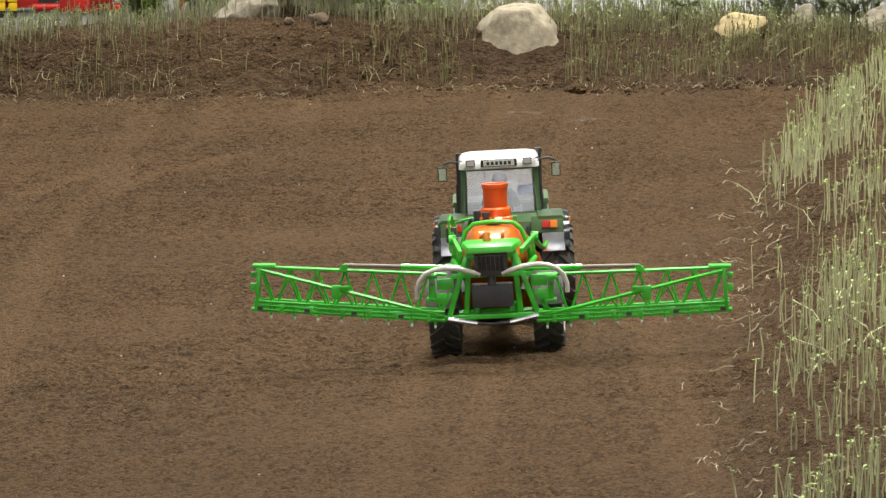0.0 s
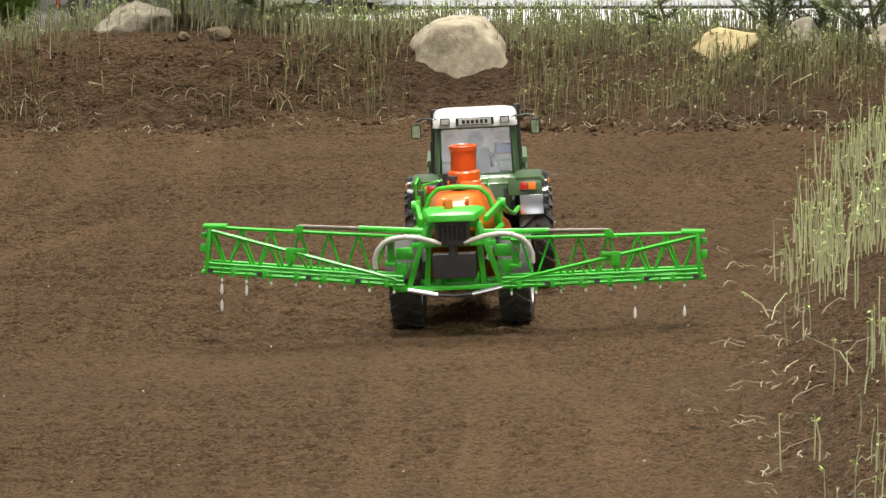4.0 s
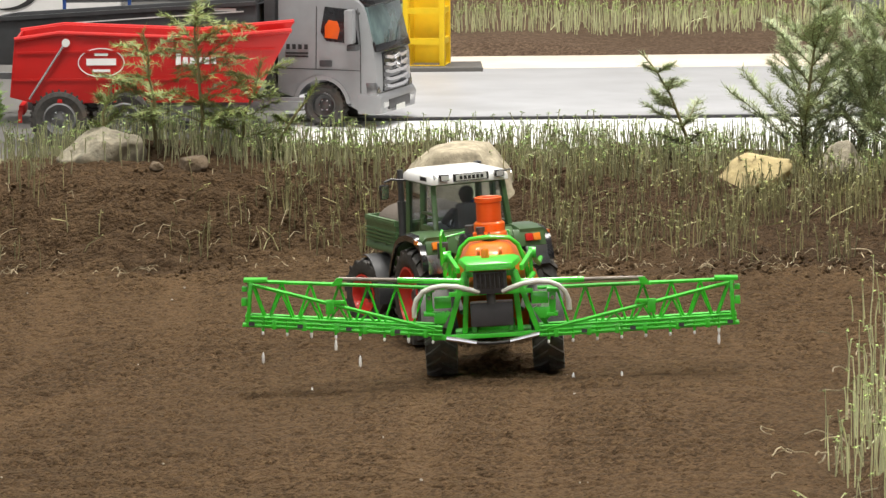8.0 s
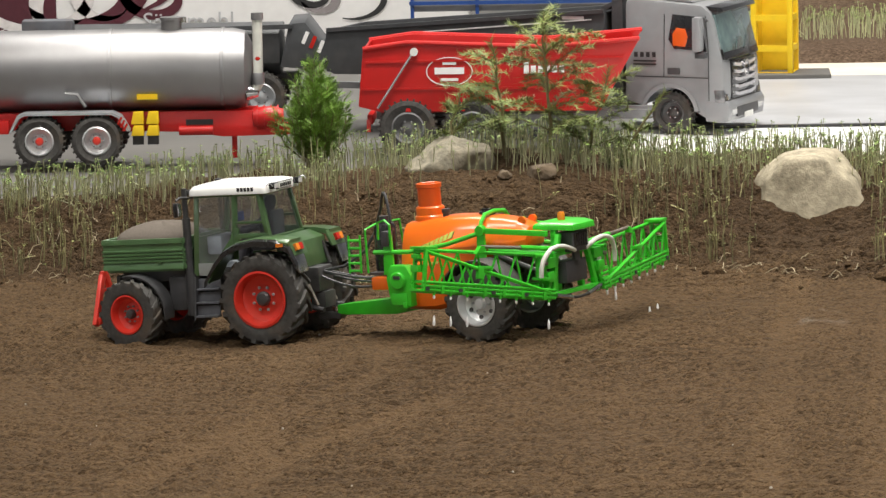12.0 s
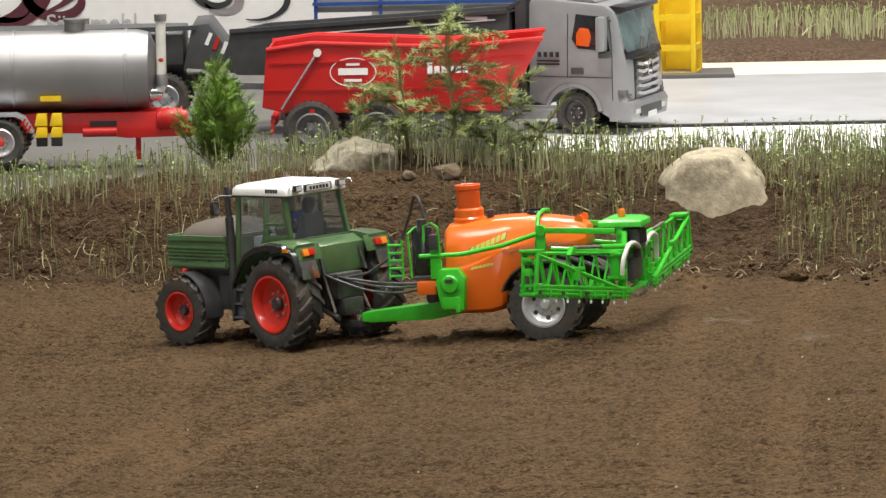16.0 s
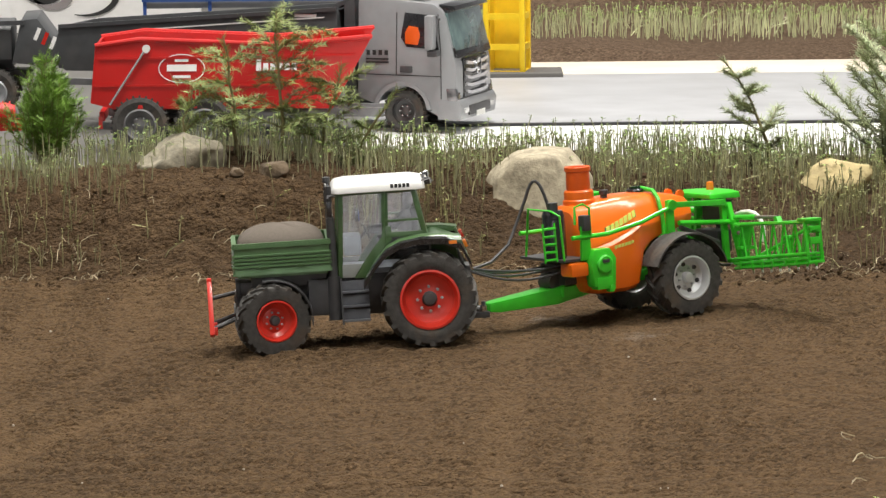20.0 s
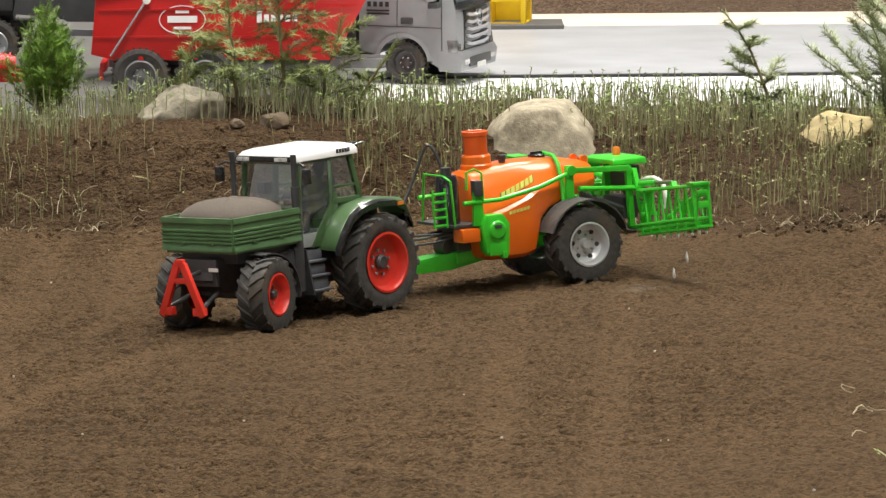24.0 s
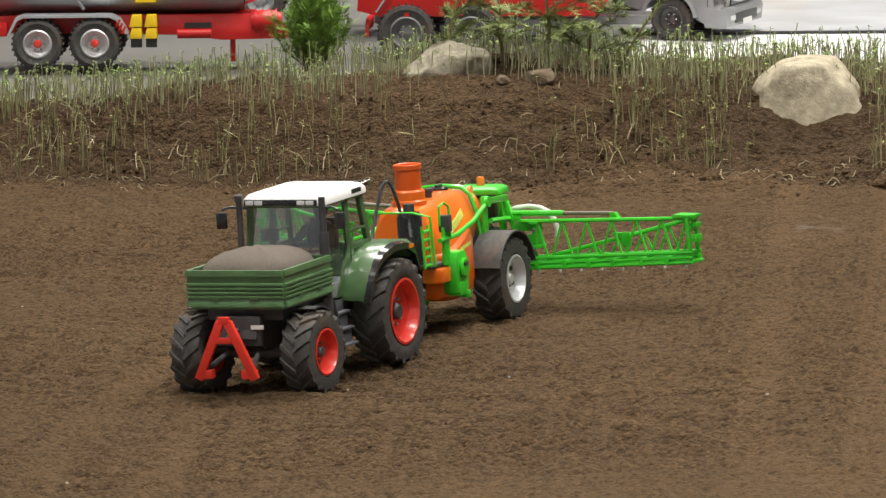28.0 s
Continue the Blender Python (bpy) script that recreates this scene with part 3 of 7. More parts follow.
def on_back_bank(x, y):
    f = float(bank_foot(x))
    u = (y - f) / (float(bank_crest(x)) - f)
    if u < 0.12 or x > float(side_foot(y)) + 0.25:
        return 0.0
    patch = float(lattice(np.array(x), np.array(y), 0.085, 11)) + 0.6 * float(lattice(np.array(x), np.array(y), 0.03, 12))
    bare = math.exp(-((x + 0.2) / 0.12) ** 2) * (1.0 if u < 1.3 else 0.5)
    stone = 1.0 if abs(x - 0.225) < 0.07 and y < 8.62 else 0.0
    k = (0.16 if u < 0.45 else 0.5) + 0.5 * patch + (0.3 if u > 0.9 else 0)
    if -0.05 < x < 0.12 or x > 0.3:
        k += 0.22
    return max(0.0, min(1.0, k)) * (1 - 0.93 * bare) * (1 - stone)


def up_bank(p):
    f = float(bank_foot(p[0]))
    return (p[1] - f) / (float(bank_crest(p[0])) - f)


_bank = spread(4700, -1.3, 1.1, 8.05, 8.9, rng, on_back_bank)
_high = [p for p in _bank if up_bank(p) > 0.92 + rng.gauss(0, 0.08)]
_low = [p for p in _bank if up_bank(p) < 1.0]
sprouts("cress_on_back_bank", _high, "dense pale stalks of sprouted cress on the bank top", rng, tall=(0.028, 0.044))
sprouts("cress_on_bank_slope", _low, "olive sprouted cress thinning out down the soil slope", rng, tall=(0.026, 0.046), stalk=stalk_olive, leaf=leaf_olive, along=0.014, bent=0.1)


def on_side_bank(x, y):
    v = x - float(np.interp(y, [2.8, 4.3, 4.9, 6.0, 6.56, 7.57, 8.2], [0.32, 0.414, 0.455, 0.485, 0.515, 0.655, 0.76]))
    if v < -0.035:
        return 0.0
    ax, ay = np.array(x), np.array(y)
    clump = 0.9 * float(lattice(ax, ay, 0.1, 21)) + 0.5 * float(lattice(ax, ay, 0.035, 22))
    return (0.02 + 0.98 * float(ease((v + 0.015) / 0.07))) * max(0.0, min(1.0, 0.2 + 1.3 * clump))


sprouts("cress_on_side_bank", spread(4000, 0.3, 1.1, 2.8, 8.2, rng, on_side_bank), "pale stalks of sprouted cress in clumps along the field edge", rng, tall=(0.03, 0.062), lean=0.1, bent=0.05, stalk=stalk_lit, leaf=leaf_lit, thick=1.1)
sprouts("cress_behind_road", [(x, rng.uniform(11.5, 11.75), 0.018 + rng.uniform(0, 0.008)) for x in (rng.uniform(0.2, 2.6) for _ in range(2600))], "pale band of sprouted cress on the far bank", rng, tall=(0.03, 0.043), stalk=stalk_lit, leaf=leaf_lit)
_verge = [(x, y, float(land(x, y))) for x, y in ((rng.uniform(-0.95, 1.05), rng.uniform(8.86, 9.12)) for _ in range(2300)) if x < 0.1 or rng.random() < 0.5]
sprouts("cress_on_verge", _verge, "green sprouts on the back of the bank", rng, tall=(0.03, 0.056))

# fallen roots and straws
straw = Geo()
for k in range(470):
    if k < 260:
        x = rng.uniform(-1.0, 0.9)
        y = float(bank_foot(x)) + rng.gauss(0.03, 0.05)
        ln, curl, r = rng.uniform(0.008, 0.03), rng.uniform(-0.35, 0.35), rng.uniform(0.0004, 0.0006)
    else:
        y = rng.uniform(3.0, 8.3)
        x = float(side_foot(y)) + rng.gauss(0.05, 0.045)
        ln, curl, r = rng.uniform(0.012, 0.045), rng.uniform(-0.6, 0.6), rng.uniform(0.0006, 0.0009)
    a, pts = rng.uniform(0, 6.28), []
    for i in range(6):
        x, y = x + math.cos(a) * ln / 5, y + math.sin(a) * ln / 5
        pts.append((x, y, float(land(x, y)) + 0.003 + 0.007 * math.sin(i * 0.6) * rng.random()))
        a += curl + rng.uniform(-0.25, 0.25)
    straw.path(pts, r, 4)
solid("straw", straw, straw_mat, "pale dry roots and straws lying on soil", "straw", "stuff")

clods = Geo()
for _ in range(2600):
    if rng.random() < 0.3:
        x, y = rng.uniform(-1.2, 0.75), rng.uniform(2.6, 8.4)
        r = rng.uniform(0.0008, 0.0018)
    else:
        x = rng.uniform(-1.2, 1.0)
        y = float(bank_foot(x)) + rng.gauss(0.05, 0.06)
        r = rng.uniform(0.0012, 0.0036)
    z = float(land(x, y))
    vs = []
    for i in range(5):
        for j in range(3):
            a, b = 2 * math.pi * i / 5, (-0.9, 0.1, 1.0)[j]
            q = r * rng.uniform(0.75, 1.25)
            vs.append((x + q * math.cos(a) * math.cos(b), y + q * math.sin(a) * math.cos(b), z + q * math.sin(b) * 0.8 + r * 0.4))
    fs = [(i * 3 + j, ((i + 1) % 5) * 3 + j, ((i + 1) % 5) * 3 + j + 1, i * 3 + j + 1) for i in range(5) for j in range(2)] + [tuple(i * 3 + 2 for i in range(5)), tuple(i * 3 for i in range(4, -1, -1))]
    clods.add(vs, fs)
solid("soil_clods", clods, soil, "loose brown soil crumbs on field and bank", "clods", "stuff", angle=60)

pebbles = Geo()
for _ in range(90):
    x, y = rng.uniform(-1.0, 0.5), rng.uniform(2.6, 8.4)
    r = rng.uniform(0.0008, 0.0017)
    pebbles.lathe([(0, -r), (r * 0.8, -r * 0.5), (r, 0), (r * 0.7, r * 0.6), (0, r * 0.8)], "z", 6, (x, y, float(land(x, y)) + 0.001))
solid("pebbles", pebbles, pebble_mat, "tiny pale pebbles scattered on the soil", "pebbles", "stuff")


def boulder(name, c, size, mat, label, seed, flat=0.0, turn=0.0, cuts=10, planes=()):
    bm = bmesh.new()
    bmesh.ops.create_icosphere(bm, subdivisions=4, radius=0.5)
    for v in bm.verts:
        p = v.co.copy()
        # flattened facets and coarse dents
        for n, d in planes:
            n = Vector(n).normalized()
            d = p.dot(n) - d
            if d > 0:
                p -= n * d * 0.8
        for k in range(cuts):
            r = random.Random(seed * 31 + k)
            n = Vector((r.uniform(-1, 1), r.uniform(-1, 0.6), r.uniform(-0.3, 1))).normalized()
            d = p.dot(n) - r.uniform(0.27, 0.4)
            if d > 0:
                p -= n * d * 0.93
        p += v.co.normalized() * (0.05 * noise.noise(v.co * 3 + Vector((seed, 0, 0))) + 0.018 * noise.noise(v.co * 11 + Vector((0, seed, 0))))
        v.co = Vector((p.x * size[0], p.y * size[1], p.z * size[2]))
    me = bpy.data.meshes.new(name)
    bm.to_mesh(me)
    bm.free()
    me.materials.append(mat)
    me.shade_smooth()
    ob = tagged(new(name, me), label, "rock", "" if mat == soil else "stones on the bank")
    ob.matrix_basis = pose(*c, 0, flat, turn)
    return ob


boulder("boulder", (0.228, 8.63, 0.0765), (0.16, 0.13, 0.137), rock_tan, "large tan granite boulder half buried in the bank", 3, cuts=0, planes=(((0.08, -0.1, 1), 0.39), ((0.78, -0.2, 0.62), 0.36), ((-0.8, -0.1, 0.6), 0.42), ((-1, -0.2, 0.1), 0.44), ((0.25, -1, 0.3), 0.36), ((-0.4, -1, 0.2), 0.39), ((1, 0, 0.15), 0.45), ((0, -0.35, -1), 0.3)))
boulder("boulder", (0.588, 8.6, 0.095), (0.12, 0.08, 0.062), rock_yellow, "flat yellowish stone lying on the bank", 8, flat=-14)
boulder("boulder", (0.712, 8.64, 0.105), (0.08, 0.07, 0.078), rock_grey, "grey rounded stone on the bank", 12)
boulder("boulder", (0.86, 8.6, 0.097), (0.12, 0.09, 0.08), rock_grey, "grey stone at the end of the bank", 15)
boulder("boulder", (-0.235, 8.72, 0.122), (0.12, 0.085, 0.085), rock_grey, "grey slanted stone on top of the bank", 40, cuts=9, planes=(((-0.62, -0.25, 0.78), 0.2), ((0.55, -0.2, 0.8), 0.36), ((1, -0.2, 0), 0.4)))
boulder("boulder", (-0.118, 8.64, 0.112), (0.04, 0.03, 0.03), rock_brown, "small brown stone on the bank", 25)
boulder("boulder", (-0.165, 8.64, 0.11), (0.022, 0.02, 0.016), rock_brown, "small brown stone on the bank", 27)
boulder("boulder", (0.31, 8.2, 0.026), (0.05, 0.035, 0.03), soil, "brown lump of earth at the foot of the bank", 31)
boulder("boulder", (0.10, 8.38, 0.012), (0.035, 0.03, 0.02), soil, "brown lump of earth at the foot of the bank", 35)


def twig_tree(name, base, height, label, mat, rng, levels=9, spread_=0.55, needle=0.011, lean=(0, 0), droop=0.25, density=1.0, rise=(0.3, 1.1), taper=1.0, low=0.12):
    """A fir or larch cutting: tapered stem, drooping side twigs, and needles in rows."""
    ob = thing(name, label, "tree", Matrix.Translation(base), name.replace("_", " ") + "s on the bank")
    wood, nd = Geo(), Geo()
    stem = [Vector((lean[0] * (k / 6) ** 1.4 * height + rng.gauss(0, 0.003), lean[1] * k / 6 * height, height * k / 6 - 0.02)) for k in range(7)]
    wood.path(stem, 0.0032, 6, 0.0008)

    def needles(p, q, ln):
        d = q - p
        n = max(4, int(d.length / 0.0006 * density))
        for i in range(n):
            o = p + d * ((i + rng.random()) / n)
            flat_ = d.normalized().cross(Vector((rng.gauss(0, 0.3), rng.gauss(0, 0.3), 1))).normalized() * rng.choice((-1, 1))
            s = (flat_ + Vector((rng.gauss(0, 0.3), rng.gauss(0, 0.3), rng.gauss(0.15, 0.3)))).normalized()
            tip = o + (s * 0.8 + d.normalized() * 0.6) * ln * rng.uniform(0.7, 1.1)
            w = d.normalized() * 0.0008
            nd.add([o - w, o + w, tip], [(0, 1, 2)])

    def twig(p, d, ln, depth):
        pts, cur, dd = [p], p, d.normalized()
        for k in range(4):
            dd = (dd + Vector((rng.gauss(0, 0.1), rng.gauss(0, 0.1), -droop * 0.15 * k + 0.05))).normalized()
            cur = cur + dd * ln / 4
            pts.append(cur)
        wood.path(pts, 0.0012 if depth == 0 else 0.0007, 4, 0.0004)
        for a, b in zip(pts, pts[1:]):
            needles(a, b, needle)
        if depth == 0:
            for k in (1, 2, 3):
                for sg in (-1, 1):
                    side = dd.cross(Vector((0, 0, 1))).normalized() * sg
                    twig(pts[k], (side * 0.8 + dd * 0.8), ln * (0.5 - 0.09 * k), 1)

    for k in range(levels):
        t = low + (0.98 - low) * k / levels
        i = min(5, int(t * 6))
        p = stem[i].lerp(stem[i + 1], t * 6 - i)
        for j in range(3):
            a = rng.uniform(0, 6.28)
            up = rng.uniform(*rise)
            twig(p, Vector((math.cos(a), math.sin(a), up)), spread_ * height * (1.08 - taper * t) * rng.uniform(0.5, 1.0), 0)
    needles(stem[4], stem[6], needle)
    part("trunk", wood, bark_mat, ob)
    part("crown", nd, mat, ob, "fine needles with gaps between the twigs")
    return ob


def leafy_bush(name, base, height, width, label, rng, twigs=70, sprays=38):
    ob = thing(name, label, "bush", Matrix.Translation(base), "thuja bushes on the bank" if name == "thuja_bush" else "")
    wood, lv = Geo(), Geo()
    for k in range(twigs):
        a, t = rng.uniform(0, 6.28), rng.random()
        foot = Vector((rng.gauss(0, 0.006), rng.gauss(0, 0.006), height * 0.05))
        tall = height * (0.45 + 0.55 * t * rng.uniform(0.7, 1.0))
        out = width / 2 * (1.05 - 0.85 * t) * rng.uniform(0.5, 1.0)
        tip = Vector((math.cos(a) * out, math.sin(a) * out, tall))
        mid = foot.lerp(tip, 0.5) + Vector((math.cos(a) * out * 0.25, math.sin(a) * out * 0.25, 0))
        pts = [foot, mid, tip]
        wood.path(pts, 0.0013, 4, 0.0005)
        for u in range(sprays):
            f = 0.15 + 0.85 * rng.random()
            o = foot.lerp(mid, f * 2) if f < 0.5 else mid.lerp(tip, f * 2 - 1)
            d = Vector((rng.gauss(0, 0.8) + math.cos(a) * 0.5, rng.gauss(0, 0.8) + math.sin(a) * 0.5, rng.gauss(1.0, 0.5))).normalized()
            s = d.cross(Vector((rng.gauss(0, 1), rng.gauss(0, 1), rng.gauss(0, 1)))).normalized()
            ln, w = rng.uniform(0.01, 0.021), 0.0007
            lv.add([o - s * w, o + s * w, o + d * ln], [(0, 1, 2)])
            for k2 in range(4):
                for sg in (-1, 1):
                    q = o + d * ln * (0.25 + 0.2 * k2)
                    e = (d * 0.8 + s * sg * 0.7).normalized()
                    lv.add([q - d * 0.0008, q + d * 0.0008, q + e * ln * (0.42 - 0.08 * k2)], [(0, 1, 2)])
    part("trunk", wood, bark_mat, ob)
    part("crown", lv, thuja_mat, ob, "bright green scaly leaf sprays")
    return ob


def top(x, y):
    return (x, y, float(land(x, y)))


prng = random.Random(77)
leafy_bush("thuja_bush", top(-0.42, 8.93), 0.165, 0.105, "bright green thuja bush on top of the bank", prng, 95)
leafy_bush("thuja_bush", top(-0.92, 8.93), 0.16, 0.11, "bright green thuja bush on top of the bank", prng, 85)
LARCH = "wispy yellow-green larch cutting before the red trailer"
twig_tree("larch_cutting", top(-0.108, 8.74), 0.22, LARCH, needle_pale, prng, 6, 0.62, 0.0135, (-0.03, 0), 0.75, 0.8, (0.1, 1.0), 0.5, 0.3)
twig_tree("larch_cutting", top(-0.165, 8.78), 0.18, LARCH, needle_pale, prng, 4, 0.62, 0.0135, (-0.1, 0), 0.75, 0.8, (0.1, 1.0), 0.5, 0.32)
twig_tree("larch_cutting", top(-0.06, 8.77), 0.15, LARCH, needle_pale, prng, 4, 0.66, 0.0135, (0.2, 0), 0.7, 0.8, (0.2, 1.1), 0.55, 0.3)
twig_tree("larch_cutting", top(-0.243, 8.76), 0.12, LARCH, needle_pale, prng, 3, 0.6, 0.013, (0.15, 0), 0.6, 0.7, (0.3, 1.2), 0.6, 0.3)
twig_tree("larch_cutting", top(-0.02, 8.78), 0.12, "small leaning larch twig on the bank", needle_pale, prng, 2, 0.4, 0.012, (0.55, 0), 0.4, 1.0, (0.3, 1.0))
FIR = "dense green fir cutting on top of the bank"
twig_tree("fir_cutting", top(0.675, 8.78), 0.25, FIR, needle_mat, prng, 9, 0.75, 0.014, (0.1, 0), 0.05, 1.1, (0.4, 1.1))
twig_tree("fir_cutting", top(0.745, 8.80), 0.25, FIR, needle_mat, prng, 9, 0.75, 0.014, (0.25, 0), 0.05, 1.1, (0.4, 1.1))
twig_tree("fir_cutting", top(0.82, 8.74), 0.28, FIR, needle_mat, prng, 9, 0.7, 0.014, (0, 0), 0.05, 1.1, (0.4, 1.1))
twig_tree("fir_cutting", top(0.535, 8.78), 0.165, "thin leaning fir twig on top of the bank", needle_mat, prng, 6, 0.5, 0.013, (-0.4, 0), 0.3, 1.1, (0.1, 0.7), 0.7)

# ---------------------------------------------------------------- wheels


def farm_wheel(name, parent, c, R, w, rim_r, rim_mat, lugs, out, dish=0.008, hub_mat=None, bolts=8):
    """A lugged tyre with its rim; out is +1 or -1, the side that faces away from the vehicle."""
    t = Geo()
    h = w / 2
    t.lathe([(rim_r, -h * 0.8), (rim_r * 1.12, -h * 0.95), (R * 0.8, -h), (R * 0.9, -h * 0.93), (R * 0.935, -h * 0.7), (R * 0.945, 0), (R * 0.935, h * 0.7), (R * 0.9, h * 0.93), (R * 0.8, h), (rim_r * 1.12, h * 0.95), (rim_r, h * 0.8)], "y", 48)
    wheel = part(name, t, rubber, parent, "black lugged farm tyre with dried soil", m=Matrix.Translation(c))
    tr = Geo()
    for i in range(lugs):
        for s in (-1, 1):
            a = 2 * math.pi * (i + (0.5 if s > 0 else 0)) / lugs
            rings = []
            for f in (0.0, 0.5, 1.0):
                y = s * (0.02 + f * 0.98) * h * 0.98
                b = a + f * 2 * math.pi / lugs * 0.85
                r1, r0 = R * (1.0 if f < 0.9 else 0.965), R * (0.93 if f < 0.9 else 0.86)
                da = 0.3 * math.pi / lugs * (1 + 0.25 * f)
                rings.append([(r * math.cos(g), y, r * math.sin(g)) for r, g in ((r0, b - da * 1.2), (r1, b - da * 0.8), (r1, b + da * 0.8), (r0, b + da * 1.2))])
            tr.loft(rings)
    part("tread", tr, rubber, wheel)
    o = out
    rm = Geo()
    rm.lathe([(rim_r * 1.0, -h * 0.82 * o), (rim_r * 0.93, -h * 0.7 * o), (rim_r * 0.93, h * 0.55 * o), (rim_r * 1.02, h * 0.86 * o), (rim_r * 1.06, h * 0.98 * o), (rim_r * 0.98, h * 1.0 * o), (rim_r * 0.9, h * 0.8 * o), (rim_r * 0.84, h * 0.42 * o), (rim_r * 0.6, (h * 0.42 - dish * 0.4) * o), (rim_r * 0.36, (h * 0.42 - dish * 0.25) * o), (0.0001, (h * 0.42 - dish * 0.25) * o)], "y", 40)
    part("rim", rm, rim_mat, wheel)
    f0 = (h * 0.42 - dish * 0.25) * o
    part("hub", Geo().lathe([(rim_r * 0.27, f0), (rim_r * 0.27, f0 + o * 0.004), (rim_r * 0.2, f0 + o * 0.0065), (0.0001, f0 + o * 0.007)], "y", 20), hub_mat or dark_metal, wheel)
    for k in range(bolts):
        a = 2 * math.pi * k / bolts
        p = (rim_r * 0.43 * math.cos(a), f0, rim_r * 0.43 * math.sin(a))
        part("bolt", Geo().lathe([(rim_r * 0.055, 0), (rim_r * 0.055, o * 0.0022), (0.0001, o * 0.0026)], "y", 6), silver_rim, wheel, m=Matrix.Translation(p))
    return wheel


# ---------------------------------------------------------------- tractor
FRONT_X = 0.179
tractor = thing("tractor", "dark green model tractor with white roof and front dropside box", "tractor")


def build_tractor(T):
    wheels = []
    for s in (1, -1):
        wheels.append((farm_wheel("rear_wheel", T, (0, 0.063 * s, 0.0548), 0.0555, 0.038, 0.0325, red_rim, 19, s), (0, 0.063 * s, 0.0548), 0.0548, False))
        wheels.append((farm_wheel("front_wheel", T, (FRONT_X, 0.062 * s, 0.0412), 0.0426, 0.033, 0.0226, red_rim, 17, s), (FRONT_X, 0.062 * s, 0.0412), 0.0412, True))
    # chassis, axles and engine block
    g = Geo()
    g.prism([(-0.03, 0.045), (-0.03, 0.085), (0.06, 0.09), (0.215, 0.082), (0.222, 0.06), (0.2, 0.045), (0.12, 0.038), (0.02, 0.035)], "xz", -0.021, 0.021)
    part("chassis", g, dark_metal, T, "dark grey chassis and gearbox block", bevel=0.002)
    part("rear_axle", Geo().path([(0, -0.05, 0.0548), (0, 0.05, 0.0548)], 0.009, 12), dark_metal, T)
    part("front_axle", Geo().path([(FRONT_X, -0.05, 0.0405), (FRONT_X, 0.05, 0.0405)], 0.006, 10), dark_metal, T)
    for s in (1, -1):
        part("side_tank", Geo().box((0.122, 0.034 * s, 0.062), (0.03, 0.026, 0.042)), black_plastic, T, bevel=0.003)
        part("air_cylinder", Geo().path([(0.107, 0.044 * s, 0.035), (0.107, 0.044 * s, 0.085)], 0.008, 14), black_plastic, T)
        # steps flare outwards towards the ground, each with its own riser
        for y, z in ((0.0505, 0.066), (0.0545, 0.05), (0.0585, 0.034)):
            st = part("cab_step", Geo().box((0.083, (y - 0.004) * s, z), (0.03, 0.011, 0.0024)), grey_step, T, bevel=0.0005)
            part("riser", Geo().prism([(0.098, z + 0.001), (0.0985, z + 0.0125), (0.068, z + 0.0125), (0.068, z + 0.001)], "xz", (y - 0.0085) * s, (y - 0.006) * s), grey_step, st, bevel=0.0004)
        part("step_cheek", Geo().prism([(0.04, 0.081), (0.051, 0.081), (0.06, 0.03), (0.04, 0.03)] if s > 0 else [(-0.04, 0.081), (-0.051, 0.081), (-0.06, 0.03), (-0.04, 0.03)], "yz", 0.098, 0.1), black_plastic, T)
        # front mudguard
        ring_o, ring_i = arc(FRONT_X, 0.0412, 0.0462, 78, 190, 14), arc(FRONT_X, 0.0412, 0.0448, 78, 190, 14)
        part("front_mudguard", Geo().prism(ring_o + ring_i[::-1], "xz", 0.046 * s, 0.072 * s), black_plastic, T)
    part("box_subframe", Geo().box((0.158, 0, 0.0835), (0.086, 0.084, 0.014)), black_plastic, T, "black frame below the box", bevel=0.0015)
    # dropside box
    x0, x1, w, z0, z1 = 0.111, 0.218, 0.0535, 0.0925, 0.1275
    part("box_floor", Geo().box(((x0 + x1) / 2, 0, z0 - 0.001), (x1 - x0 - 0.004, 2 * w - 0.004, 0.004)), green_box, T)

    def drop_side(name, a, b):
        a, b = Vector(a), Vector(b)
        d = (b - a)
        n = d.cross(Vector((0, 0, 1))).normalized()
        prof = [(-0.0012, 0.0), (0.003, 0.0), (0.003, 0.09)]
        for f in (0.26, 0.38, 0.5, 0.62):
            prof += [(0.0008, f - 0.025), (0.003, f), (0.003, f + 0.045), (0.0008, f + 0.07)]
        prof += [(0.0008, 0.86), (0.003, 0.89), (0.003, 1.0), (-0.0012, 1.0)]
        g = Geo().loft([[q + n * u + Vector((0, 0, (z1 - z0) * f)) for u, f in prof] for q in (a, b)])
        ob = part(name, g, green_box, T, "pressed green side board")
        for f in (0.3, 0.7):
            p = a + d * f + n * 0.0035 + Vector((0, 0, (z1 - z0) * 0.25))
            part("latch", Geo().bar(p - d.normalized() * 0.004, p + d.normalized() * 0.004, 0.0016, 0.0022), green_dark, ob)
        return ob
    drop_side("side_board", (x1, w, z0), (x0, w, z0))
    drop_side("side_board", (x0, -w, z0), (x1, -w, z0))
    drop_side("front_board", (x1, -w, z0), (x1, w, z0))
    drop_side("rear_board", (x0, w, z0), (x0, -w, z0))
    rim_g = Geo()
    for a, b in (((x0, w), (x1, w)), ((x1, w), (x1, -w)), ((x1, -w), (x0, -w)), ((x0, -w), (x0, w))):
        rim_g.bar((*a, z1 + 0.0008), (*b, z1 + 0.0008), 0.0045, 0.0022)
    part("box_rim", rim_g, green_box, T, "thin pale green rim")
    rings = []
    for k in range(9):
        f = k / 8
        r = math.cos(f * math.pi / 2) ** 0.85 if k < 8 else 0.02
